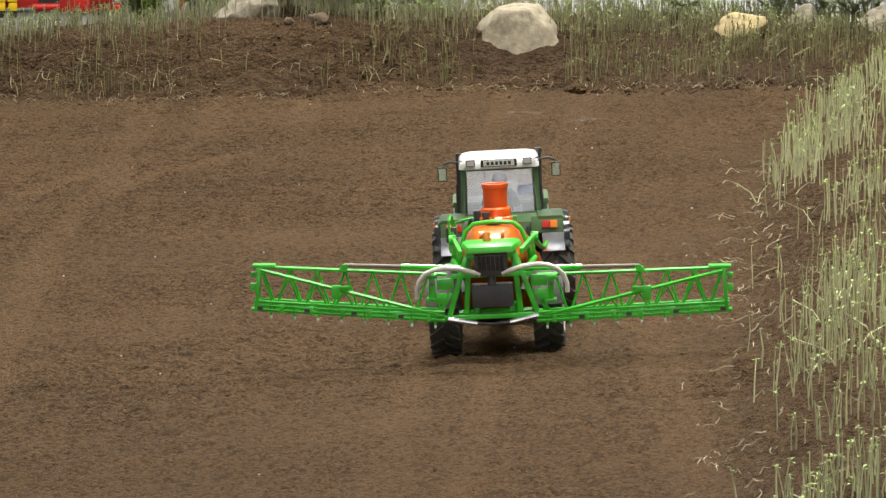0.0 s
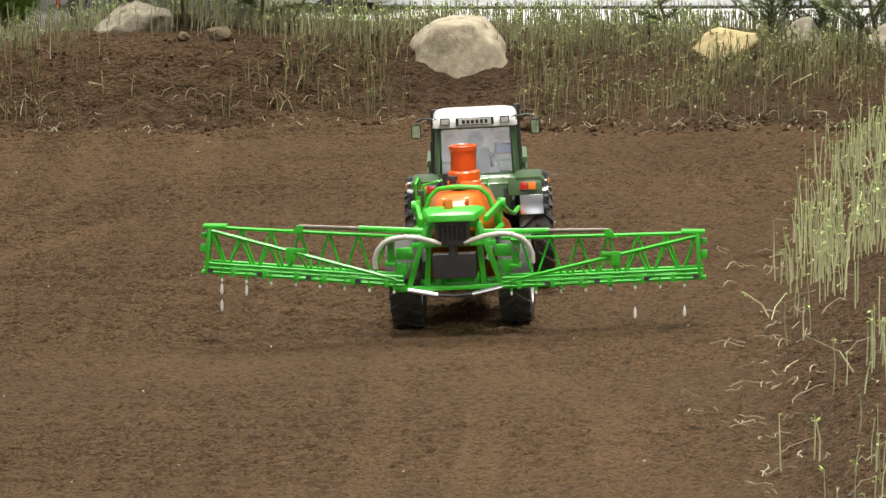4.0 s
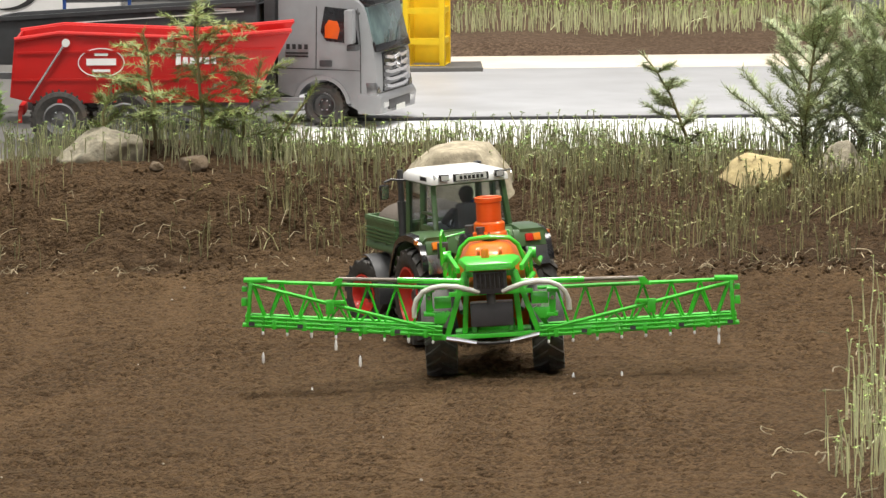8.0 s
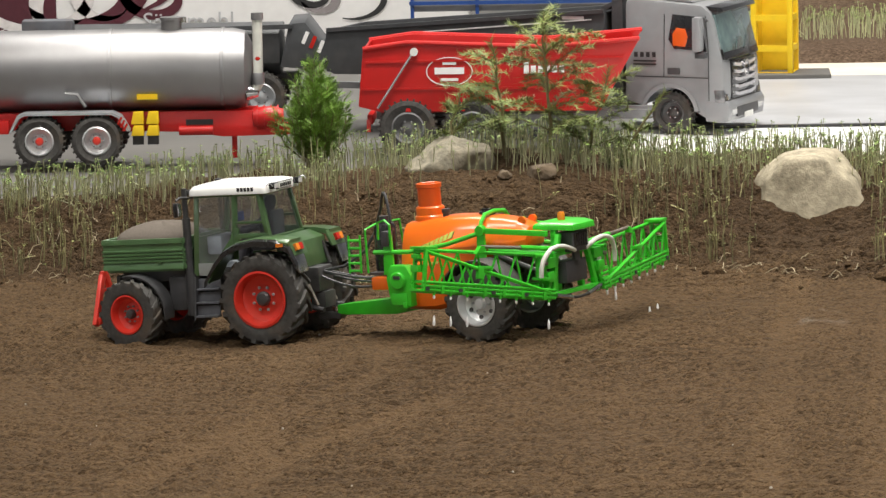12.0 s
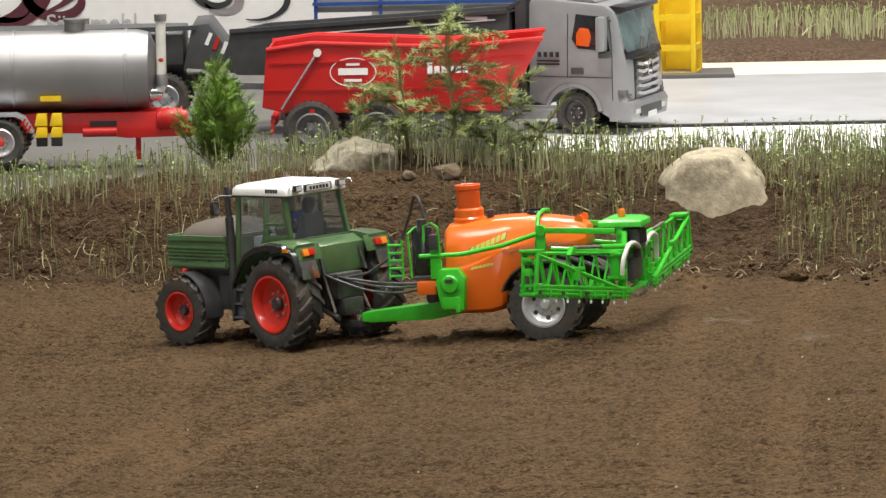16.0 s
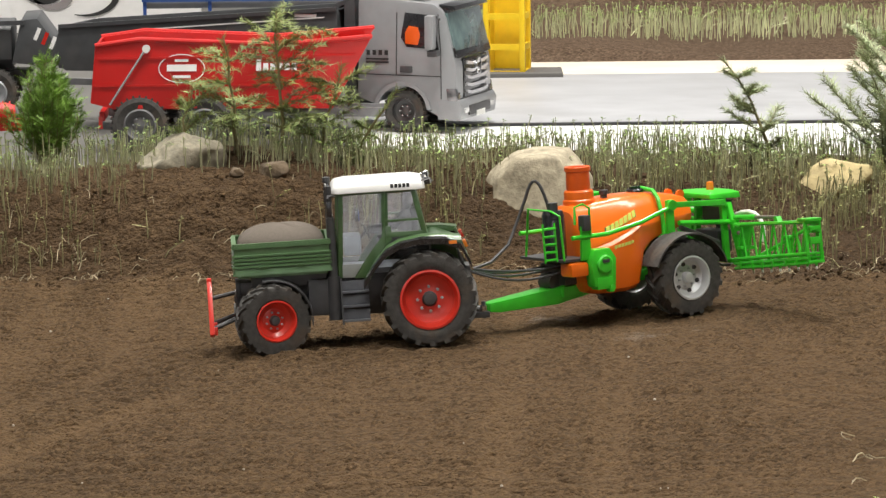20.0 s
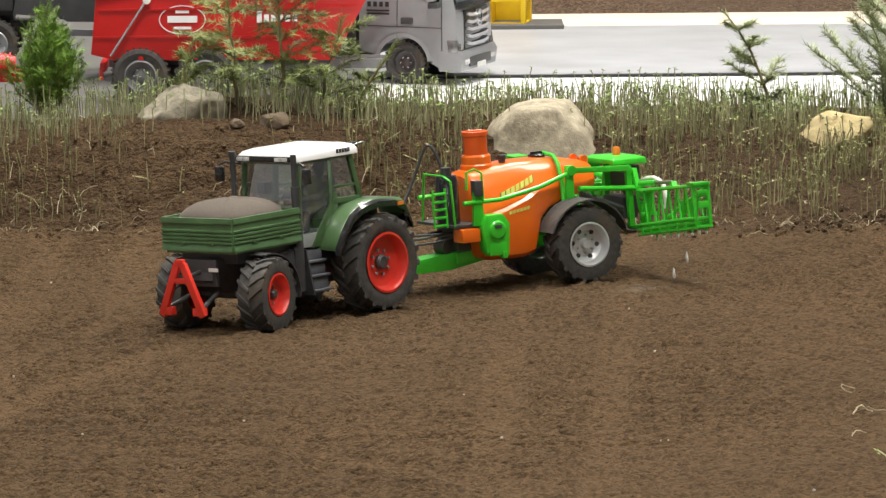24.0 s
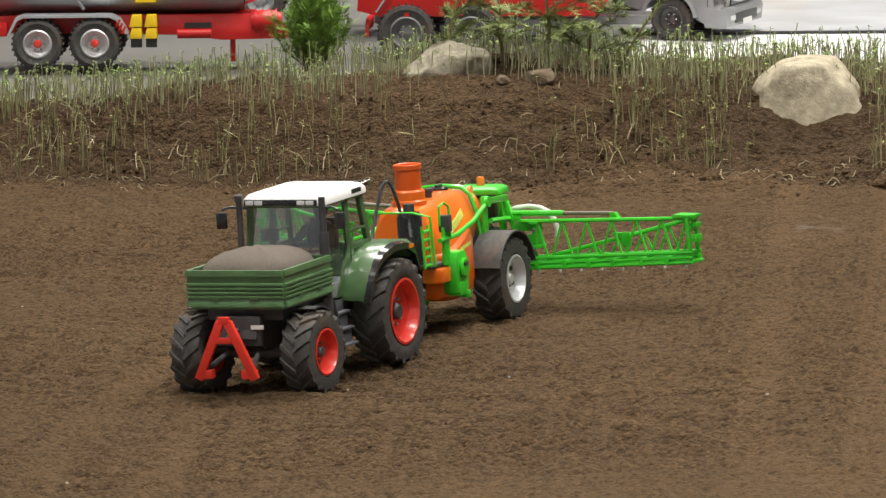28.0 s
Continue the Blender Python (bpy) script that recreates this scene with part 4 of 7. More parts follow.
        rings.append([(0.1645 + px * 0.0505 * r, py * 0.0505 * r, z1 - 0.006 + 0.024 * math.sin(f * math.pi / 2) + 0.0012 * math.sin(px * 7 + py * 9)) for px, py in
                      ((math.copysign(abs(math.cos(a)) ** 0.5, math.cos(a)), math.copysign(abs(math.sin(a)) ** 0.5, math.sin(a))) for a in (2 * math.pi * i / 28 for i in range(28)))])
    part("sand_load", Geo().loft(rings), sand, T, "smooth heap of grey-brown sand", angle=80)
    # front linkage and red weight triangle
    for s in (1, -1):
        part("lower_link", Geo().path([(0.21, 0.017 * s, 0.045), (0.246, 0.026 * s, 0.032)], 0.0028, 8), dark_metal, T)
    part("top_link", Geo().path([(0.215, 0, 0.07), (0.246, 0, 0.064)], 0.0025, 8), dark_metal, T)
    tri = Geo()
    for s in (1, -1):
        tri.bar((0.249, 0.0315 * s, 0.024), (0.249, 0.004 * s, 0.082), 0.009, 0.0055, (1, 0, 0))
        tri.box((0.247, 0.024 * s, 0.029), (0.009, 0.015, 0.009))
    tri.box((0.249, 0, 0.083), (0.0055, 0.012, 0.008))
    tri.box((0.249, 0, 0.063), (0.005, 0.018, 0.006))
    part("coupling_triangle", tri, red_rim, T, "bright red coupling triangle on the front linkage", bevel=0.0008)
    part("front_plate", Geo().box((0.2165, -0.0, 0.068), (0.005, 0.05, 0.03)), black_plastic, T, bevel=0.001)
    part("number_plate", Geo().box((0.2196, 0.022, 0.072), (0.0012, 0.014, 0.004)), white_plastic, T)
    # cab: frame, roof, glass
    zs, zr = 0.128, 0.178
    xf, xr = 0.098, 0.004
    wy, wt = 0.044, 0.041
    fr = Geo()
    for s in (1, -1):
        fr.bar((xf + 0.002, wy * s, 0.082), (xf - 0.004, wt * s, zr), 0.005, 0.006)
        fr.bar((0.046, wy * s, 0.1), (0.043, wt * s, zr), 0.005, 0.007)
        fr.bar((xr - 0.006, wy * s, 0.118), (xr + 0.006, wt * s, zr), 0.006, 0.006)
        fr.bar((xf - 0.004, wt * s, zr), (xr + 0.006, wt * s, zr), 0.005, 0.005)
        fr.bar((0.044, wy * s, 0.128), (xr - 0.004, wy * s, 0.128), 0.005, 0.006)
        fr.bar((0.044, 0.0435 * s, 0.144), (xr + 0.0, 0.0435 * s, 0.144), 0.003, 0.003)
    fr.bar((xf - 0.004, -wt, zr), (xf - 0.004, wt, zr), 0.005, 0.005)
    fr.bar((xr + 0.006, -wt, zr), (xr + 0.006, wt, zr), 0.005, 0.005)
    fr.bar((xr - 0.006, -wy, 0.124), (xr - 0.006, wy, 0.124), 0.006, 0.005)
    part("cab_frame", fr, green_dark, T, "dark green cab posts", bevel=0.0009)
    part("cab_front_wall", Geo().prism([(-0.04, 0.082), (0.04, 0.082), (0.043, 0.128), (-0.043, 0.128)], "yz", 0.096, 0.1), green_dark, T)
    part("cab_floor", Geo().box((0.05, 0, 0.088), (0.1, 0.08, 0.006)), cab_inside, T)
    for s in (1, -1):
        d = Geo().prism([(0.0965, 0.082), (0.083, 0.082), (0.073, 0.097), (0.0965, 0.097)], "xz", 0.0435 * s, 0.045 * s)
        part("door_panel", d, door_grey, T, "pale grey lower door panel", bevel=0.0006)
        part("wing_panel", Geo().prism([(0.083, 0.081), (0.068, 0.081), (0.055, 0.104), (0.038, 0.122), (0.038, 0.138), (0.0465, 0.138), (0.05, 0.126), (0.06, 0.114), (0.073, 0.097)], "xz", 0.0437 * s, 0.0462 * s), green_dark, T, "green body side sweeping up behind the door", bevel=0.0006)
        q = Geo().add([(xf - 0.001, 0.0438 * s, 0.098), (0.062, 0.0438 * s, 0.098), (0.047, 0.0438 * s, 0.12), (0.0435, wt * s, 0.176), (xf - 0.006, wt * s, 0.176)], [(0, 1, 2, 3, 4)])
        part("side_window", q, glass, T).visible_shadow = False
        q = Geo().add([(0.042, 0.0438 * s, 0.13), (xr + 0.0, 0.0438 * s, 0.13), (xr + 0.008, wt * s, 0.176), (0.041, wt * s, 0.176)], [(0, 1, 2, 3)])
        part("quarter_window", q, glass, T).visible_shadow = False
    q = Geo().loft([[(xf + 0.0035 - 0.0085 * f - 0.0012 * abs(y / 0.04) ** 2, y, 0.126 + 0.05 * f) for y in (-0.04, -0.02, 0.0, 0.02, 0.04)] for f in (0, 0.5, 1)], closed=False, caps=False)
    part("windscreen", q, front_glass, T, "curved reflecting windscreen").visible_shadow = False
    q = Geo().add([(xr - 0.006, -0.039, 0.127), (xr - 0.006, 0.039, 0.127), (xr + 0.004, 0.038, 0.176), (xr + 0.004, -0.038, 0.176)], [(0, 1, 2, 3)])
    part("rear_window", q, glass, T).visible_shadow = False
    rings = []
    for z, gx, gy in ((0.1775, 0.0, 0.0), (0.1785, 0.0035, 0.003), (0.1845, 0.003, 0.0025), (0.189, -0.001, -0.001), (0.1912, -0.01, -0.008), (0.192, -0.03, -0.025)):
        xa, xb, yy = 0.0 - gx, 0.1 + gx, 0.044 + gy
        cr = 0.008
        ring = []
        for cx, cy, a0 in ((xb - cr, yy - cr, 0), (xa + cr, yy - cr, 90), (xa + cr, -yy + cr, 180), (xb - cr, -yy + cr, 270)):
            ring += [(cx + cr * math.cos(radians(a0 + 22.5 * k)), cy + cr * math.sin(radians(a0 + 22.5 * k)), z) for k in range(5)]
        rings.append(ring)
    part("roof", Geo().loft(rings), white_roof, T, "white rounded cab roof", angle=50)
    part("roof_visor", Geo().box((0.1065, 0, 0.182), (0.003, 0.082, 0.0065)), black_gloss, T, bevel=0.0008)
    for y in (-0.034, -0.024, 0.024, 0.034):
        part("roof_headlight", Geo().box((0.1085, y, 0.182), (0.002, 0.0085, 0.0045)), lamp_clear, T, bevel=0.0005)
    part("rear_plate", Geo().box((-0.004, 0, 0.1848), (0.002, 0.042, 0.0085)), black_print, T)
    part("number_plate", Geo().box((-0.0055, 0, 0.1848), (0.0015, 0.036, 0.0068)), white_plastic, T)
    nb = Geo()
    for k in range(6):
        nb.box((-0.0066, -0.0125 + k * 0.005, 0.1848), (0.0006, 0.0032, 0.004))
    part("plate_bars", nb, black_print, T)
    for s in (1, -1):
        part("work_lamp", Geo().box((-0.006, 0.033 * s, 0.186), (0.007, 0.011, 0.0075)), black_gloss, T, bevel=0.001)
        part("work_lamp_lens", Geo().box((-0.0102, 0.033 * s, 0.186), (0.0012, 0.0085, 0.0055)), lamp_clear, T)
        part("lamp_bracket", Geo().path([(0.0, 0.04 * s, 0.187), (-0.009, 0.046 * s, 0.19), (-0.012, 0.046 * s, 0.186)], 0.001, 5), chrome, T)
        for k in range(5):
            part("brand_bar", Geo().box((0.016 + k * 0.0046, 0.0469 * s, 0.1838), (0.0034, 0.0006, 0.0046)), black_print, T)
    # fenders with tail lamps
    for s in (1, -1):
        g = Geo()
        rings = []
        for x, z in [(0.07, 0.083), (0.058, 0.102), (0.045, 0.116), (0.03, 0.1235), (0.005, 0.1275), (-0.02, 0.127), (-0.04, 0.124)]:
            rings.append([(x, 0.042 * s, z), (x, 0.069 * s, z), (x, 0.074 * s, z - 0.004), (x, 0.074 * s, z - 0.008), (x, 0.042 * s, z - 0.006)])
        g.loft(rings)
        part("fender", g, green_dark, T, "green rear wheel arch", angle=50)
        e = Geo()
        rings = []
        for x, z in [(0.074, 0.083), (0.061, 0.103), (0.047, 0.1185), (0.03, 0.1265), (0.005, 0.1305), (-0.022, 0.129), (-0.04, 0.121), (-0.05, 0.1)]:
            rings.append([(x, 0.0715 * s, z - 0.004), (x, 0.078 * s, z - 0.006), (x, 0.078 * s, z - 0.0125), (x, 0.0715 * s, z - 0.011)])
        e.loft(rings)
        part("fender_edge", e, black_gloss, T, "black glossy fender lip", angle=50)
        part("fender_back", Geo().prism([(-0.0385, 0.124), (-0.046, 0.105), (-0.043, 0.105), (-0.036, 0.122)], "xz", 0.034 * s, 0.071 * s), green_dark, T, bevel=0.0008)
        part("fender_flap", Geo().prism([(-0.046, 0.105), (-0.052, 0.084), (-0.0495, 0.084), (-0.043, 0.105)], "xz", 0.046 * s, 0.072 * s), chrome, T, bevel=0.0006)
        part("tail_lamp_red", Geo().box((-0.0445, 0.051 * s, 0.1145), (0.004, 0.0085, 0.0085), Matrix.Rotation(0.35, 3, "Y")), lamp_red, T, bevel=0.0006)
        part("tail_lamp_orange", Geo().box((-0.0445, 0.06 * s, 0.1145), (0.004, 0.0085, 0.0085), Matrix.Rotation(0.35, 3, "Y")), lamp_orange, T, bevel=0.0006)
        part("side_lamp", Geo().box((-0.03, 0.0785 * s, 0.1185), (0.009, 0.002, 0.004)), lamp_orange, T)
    rb = Geo()
    rb.loft([[(-0.012, -0.043, 0.126), (-0.012, 0.043, 0.126), (-0.006, 0.043, 0.124), (-0.006, -0.043, 0.124)], [(-0.034, -0.04, 0.118), (-0.034, 0.04, 0.118), (-0.006, 0.04, 0.118), (-0.006, -0.04, 0.118)], [(-0.038, -0.036, 0.085), (-0.038, 0.036, 0.085), (-0.006, 0.036, 0.085), (-0.006, -0.036, 0.085)]])
    part("rear_housing", rb, green_dark, T, "green housing below the rear window", bevel=0.003)
    # exhaust, mirrors
    part("exhaust", Geo().path([(0.107, 0.047, 0.083), (0.107, 0.047, 0.152)], 0.005, 14).path([(0.107, 0.047, 0.15), (0.107, 0.047, 0.188)], 0.0035, 10), black_plastic, T, "black upright exhaust pipe")
    part("air_intake", Geo().path([(0.107, -0.047, 0.083), (0.107, -0.047, 0.186)], 0.0033, 10).lathe([(0.0045, 0.184), (0.0045, 0.19), (0.0001, 0.191)], "z", 10, (0.107, -0.047, 0)), black_plastic, T)
    for s in (1, -1):
        a = part("mirror_arm", Geo().path([(0.1, 0.041 * s, 0.176), (0.108, 0.058 * s, 0.178), (0.109, 0.066 * s, 0.175)], 0.0014, 6), black_plastic, T)
        part("mirror", Geo().box((0.108, 0.067 * s, 0.164), (0.006, 0.011, 0.017)), black_gloss, a, bevel=0.002)
        part("mirror_glass", Geo().box((0.1045, 0.067 * s, 0.164), (0.0008, 0.0085, 0.014)), chrome, a)
    # inside the cab
    part("seat", Geo().box((0.024, 0, 0.112), (0.03, 0.032, 0.01)).box((0.01, 0, 0.134), (0.008, 0.03, 0.04)), black_plastic, T, "black driver seat", bevel=0.003)
    part("dashboard", Geo().box((0.083, 0, 0.116), (0.02, 0.05, 0.022)), cab_inside, T, bevel=0.003)
    sw = Geo()
    for k in range(16):
        a, b = 2 * math.pi * k / 16, 2 * math.pi * (k + 1) / 16
        sw.path([(0.066 + 0.004 * math.cos(a), 0.011 * math.sin(a), 0.13 + 0.009 * math.cos(a)), (0.066 + 0.004 * math.cos(b), 0.011 * math.sin(b), 0.13 + 0.009 * math.cos(b))], 0.0009, 5)
    sw.path([(0.076, 0, 0.12), (0.066, 0, 0.13)], 0.0016, 6)
    part("steering_wheel", sw, black_plastic, T)
    part("display", Geo().box((0.075, -0.03, 0.145), (0.004, 0.02, 0.013)), black_gloss, T, bevel=0.0008)
    part("display_screen", Geo().box((0.0725, -0.03, 0.145), (0.001, 0.017, 0.01)), blue_screen, T)
    d = Geo()
    d.loft([[(0.02 + (z - 0.12) * -0.1 + 0.011 * rx * math.cos(a), 0.015 * rx * math.sin(a), z) for a in (2 * math.pi * k / 12 for k in range(12))] for z, rx in ((0.116, 0.9), (0.13, 1.0), (0.145, 1.05), (0.15, 0.7), (0.152, 0.35), (0.155, 0.35), (0.158, 0.5), (0.164, 0.6), (0.17, 0.5), (0.173, 0.15))])
    for s in (1, -1):
        d.path([(0.02, 0.015 * s, 0.145), (0.04, 0.019 * s, 0.132), (0.062, 0.009 * s, 0.131)], 0.0042, 8)
        d.path([(0.022, 0.008 * s, 0.118), (0.05, 0.009 * s, 0.118), (0.056, 0.009 * s, 0.095)], 0.0055, 8)
    part("seated_doll", d, skin_plain, T, "plain seated toy figure", angle=60)
    # rear linkage, hoses and hitch
    for s in (1, -1):
        part("lift_rod", Geo().path([(-0.028, 0.022 * s, 0.085), (-0.05, 0.026 * s, 0.04)], 0.0018, 6), rod_mat, T)
        part("lower_arm", Geo().path([(-0.02, 0.02 * s, 0.042), (-0.058, 0.028 * s, 0.034)], 0.0032, 8), dark_metal, T)
        part("hydraulic_ram", Geo().path([(-0.034, 0.03 * s, 0.112), (-0.042, 0.032 * s, 0.085)], 0.0022, 8), dark_metal, T)
    part("handle_lever", Geo().path([(-0.034, 0.03, 0.09), (-0.03, 0.032, 0.118)], 0.0012, 6), chrome, T)
    part("coupler_block", Geo().box((-0.04, 0, 0.07), (0.022, 0.04, 0.03)).box((-0.045, 0, 0.045), (0.02, 0.03, 0.02)), dark_metal, T, bevel=0.003)
    part("hitch", Geo().box((-0.055, 0, 0.025), (0.03, 0.016, 0.007)).path([(-0.0634, 0, 0.02), (-0.0634, 0, 0.04)], 0.0026, 10), dark_metal, T, bevel=0.001)
    return wheels


tractor_wheels = build_tractor(tractor)

# ---------------------------------------------------------------- field sprayer
sprayer = thing("field_sprayer", "trailed model field sprayer with orange tank and lime booms", "sprayer")
NOZZLES, BOOMS = [], []


def build_sprayer(S):
    wheels = []
    for s in (1, -1):
        wheels.append((farm_wheel("wheel", S, (0, 0.058 * s, 0.0442), 0.0452, 0.034, 0.0245, bright_rim, 18, s, dish=0.01, hub_mat=bright_rim, bolts=6), (0, 0.058 * s, 0.0442), 0.0442, False))
        out, inn = arc(0, 0.0442, 0.0522, 20, 165, 18), arc(0, 0.0442, 0.0503, 20, 165, 18)
        part("mudguard", Geo().prism(out + inn[::-1], "xz", 0.042 * s, 0.077 * s), rubber, S, "black curved mudguard")
        part("mudguard_strut", Geo().bar((0, 0.04 * s, 0.05), (0, 0.045 * s, 0.088), 0.004, 0.004), black_plastic, S)
    for wheel, c, r, st in wheels:
        o = 1 if c[1] > 0 else -1
        # rim is not pierced; dark caps carry the shade of its holes
        for k in range(6):
            a = 2 * math.pi * (k + 0.5) / 6
            part("rim_hole_shade", Geo().lathe([(0.0028, o * 0.0045), (0.0022, o * 0.0062), (0.0001, o * 0.0055)], "y", 10, (0.0158 * math.cos(a), 0, 0.0158 * math.sin(a))), dark_metal, wheel)
    part("axle", Geo().path([(0, -0.05, 0.0442), (0, 0.05, 0.0442)], 0.006, 10), green_lime, S)
    # frame and drawbar
    for s in (1, -1):
        part("frame_rail", Geo().bar((-0.06, 0.02 * s, 0.055), (0.145, 0.02 * s, 0.04), 0.006, 0.012), green_lime, S, bevel=0.001)
    part("drawbar", Geo().loft([[(x, -w, z - h), (x, w, z - h), (x, w, z + h), (x, -w, z + h)] for x, w, z, h in ((0.105, 0.018, 0.044, 0.01), (0.15, 0.016, 0.036, 0.0095), (0.226, 0.011, 0.032, 0.0065), (0.238, 0.008, 0.032, 0.005))]), green_lime, S, "tapered lime green drawbar", bevel=0.0012)
    part("drawbar_eye", Geo().lathe([(0.003, -0.003), (0.0065, -0.003), (0.0065, 0.003), (0.003, 0.003), (0.003, -0.003)], "z", 14, (0.243, 0, 0.032)), chrome, S)
    # tank: a bulging lower part with a crease above it, narrowing towards the rear
    rings, skin = [], []
    for x, zb, zt, wb, wu, wt, zc in ((0.1285, 0.06, 0.125, 0.028, 0.022, 0.014, 0.088), (0.127, 0.046, 0.144, 0.038, 0.032, 0.018, 0.086), (0.123, 0.039, 0.149, 0.045, 0.038, 0.02, 0.086), (0.114, 0.036, 0.1505, 0.0495, 0.042, 0.021, 0.087), (0.09, 0.035, 0.153, 0.0515, 0.044, 0.021, 0.093), (0.07, 0.035, 0.1555, 0.0515, 0.0445, 0.021, 0.1),
                                      (0.056, 0.038, 0.156, 0.0505, 0.044, 0.021, 0.106), (0.05, 0.05, 0.156, 0.047, 0.0425, 0.021, 0.109), (0.043, 0.074, 0.156, 0.043, 0.041, 0.0205, 0.111), (0.03, 0.086, 0.156, 0.04, 0.0385, 0.02, 0.112), (0.012, 0.093, 0.1545, 0.036, 0.035, 0.019, 0.113), (-0.008, 0.096, 0.152, 0.031, 0.03, 0.0175, 0.114),
                                      (-0.026, 0.099, 0.1485, 0.027, 0.026, 0.016, 0.115), (-0.037, 0.102, 0.145, 0.024, 0.023, 0.014, 0.116), (-0.042, 0.106, 0.141, 0.02, 0.019, 0.011, 0.117), (-0.044, 0.112, 0.134, 0.01, 0.01, 0.006, 0.12)):
        zt -= 0.0125
        half = [(wb * 0.8, zb), (wb * 0.95, zb + (zc - zb) * 0.08), (wb, zb + (zc - zb) * 0.25), (wb, zc - (zc - zb) * 0.16), (wb - (wb - wu) * 0.3, zc - 0.002), (wu, zc + 0.001), (wt + (wu - wt) * 0.66, zc + (zt - zc) * 0.5), (wt + (wu - wt) * 0.3, zc + (zt - zc) * 0.84), (wt, zc + (zt - zc) * 0.95), (wt * 0.5, zt)]
        rings.append([(x, y, z) for y, z in half] + [(x, -y, z) for y, z in half[::-1]])
        skin.append((x, half))

    def flank(x, z):
        """Half width of the tank at that place."""
        for (xa, ha), (xb, hb) in zip(skin, skin[1:]):
            if xb <= x <= xa:
                ya, yb = (np.interp(z, [q[1] for q in h], [q[0] for q in h]) for h in (ha, hb))
                return float(ya + (yb - ya) * (xa - x) / (xa - xb))
        return 0.0

    def decal(name, x0, z0, n, w, h, gap, slope, lean, mat, s, proud, label=""):
        """A row of plain letter bars that lies on the flank."""
        g = Geo()
        for k in range(n):
            x = x0 + k * (w + gap)
            z = z0 - (x - x0) * slope
            q = [(x, z), (x + w, z - w * slope), (x + w - h * lean, z - w * slope + h), (x - h * lean, z + h)]
            g.loft([[(a, (flank(a, b) + o) * s, b) for a, b in q] for o in (-0.0006, proud)])
        part(name, g, mat, S, label)
    part("tank", Geo().loft(rings), orange, S, "glossy creased orange plastic tank", angle=28)
    for s in (1, -1):
        # no hollow here: a darker orange slab gives the recess its shade
        part("tank_recess_shade", Geo().box((0.085, 0.0505 * s, 0.077), (0.024, 0.0012, 0.0025)), orange_dark, S, bevel=0.0004)
        part("tank_ear", Geo().lathe([(0.0001, -0.002), (0.005, -0.002), (0.005, 0.002), (0.0001, 0.002)], "y", 14, (-0.033, 0.012 * s, 0.1355)), orange, S)
        # brand stripe on the tank flank, letters left as plain bars
        decal("brand_backing", 0.049, 0.119, 1, 0.046, 0.0088, 0, 0.38, 0.2, green_dark, s, 0.0004)
        decal("brand_bars", 0.05, 0.1195, 7, 0.0048, 0.0075, 0.0016, 0.38, 0.2, gold_print, s, 0.0009, "slanted yellow-green brand bars")
        decal("type_bars", 0.063, 0.0905, 6, 0.0036, 0.0034, 0.001, 0.16, 0.2, gold_print, s, 0.0008)
    fx = 0.101
    part("filler_collar", Geo().lathe([(0.0188, 0.126), (0.0188, 0.142), (0.0172, 0.1435), (0.0172, 0.152), (0.0155, 0.154), (0.0001, 0.154)], "z", 32, (fx, 0, 0)), orange, S, "stepped orange collar")
    part("filler_neck", Geo().lathe([(0.0138, 0.152), (0.0138, 0.175), (0.0152, 0.176), (0.0152, 0.1805), (0.0138, 0.181), (0.0124, 0.1802), (0.012, 0.172), (0.0001, 0.171)], "z", 32, (fx, 0, 0)), orange_dark, S, "upright orange filler neck with rim")
    part("tank_lid", Geo().lathe([(0.01, 0.14), (0.01, 0.1455), (0.0085, 0.147), (0.0001, 0.1475)], "z", 20, (0.022, 0, 0)).box((0.022, 0, 0.148), (0.014, 0.003, 0.003)), black_gloss, S, "black screw lid")
    part("vent_cap", Geo().lathe([(0.004, 0.136), (0.004, 0.146), (0.0052, 0.1465), (0.0052, 0.151), (0.0001, 0.1515)], "z", 14, (0.073, 0.01, 0)), black_plastic, S)
    # tube frame round the tank
    hoop = [(0.012, y, z) for y, z in ((0.041, 0.085), (0.039, 0.114), (0.031, 0.1365), (0.022, 0.1445), (0, 0.1465), (-0.022, 0.1445), (-0.031, 0.1365), (-0.039, 0.114), (-0.041, 0.085))]
    part("tank_hoop", Geo().path(hoop, 0.0026, 8), green_lime, S)
    for s in (1, -1):
        part("side_rail", Geo().path([(0.15, 0.054 * s, 0.105), (0.1, 0.052 * s, 0.105), (0.05, 0.05 * s, 0.113), (0.0, 0.046 * s, 0.127)], 0.0027, 8), green_lime, S)
        part("lift_arm", Geo().bar((0.006, 0.045 * s, 0.128), (-0.08, 0.034 * s, 0.122), 0.0045, 0.0065), green_lime, S, bevel=0.0008)
        part("lift_pivot", Geo().lathe([(0.0001, -0.004), (0.006, -0.004), (0.006, 0.004), (0.0001, 0.004)], "y", 16, (0.004, 0.046 * s, 0.128)), green_lime, S)
        part("arm_post", Geo().prism([(0.0, 0.082), (0.011, 0.082), (0.01, 0.134), (0.0, 0.134)], "xz", 0.042 * s, 0.046 * s), green_lime, S, bevel=0.0008)
        part("lower_arm", Geo().path([(-0.006, 0.046 * s, 0.106), (-0.086, 0.033 * s, 0.098)], 0.003, 8), green_lime, S)
        part("lift_ram", Geo().path([(-0.01, 0.042 * s, 0.1), (-0.07, 0.032 * s, 0.076)], 0.003, 8), dark_metal, S)
    # operator side station: pump panel, ladder, canister
    N = Matrix.Translation((-0.025, 0, 0))
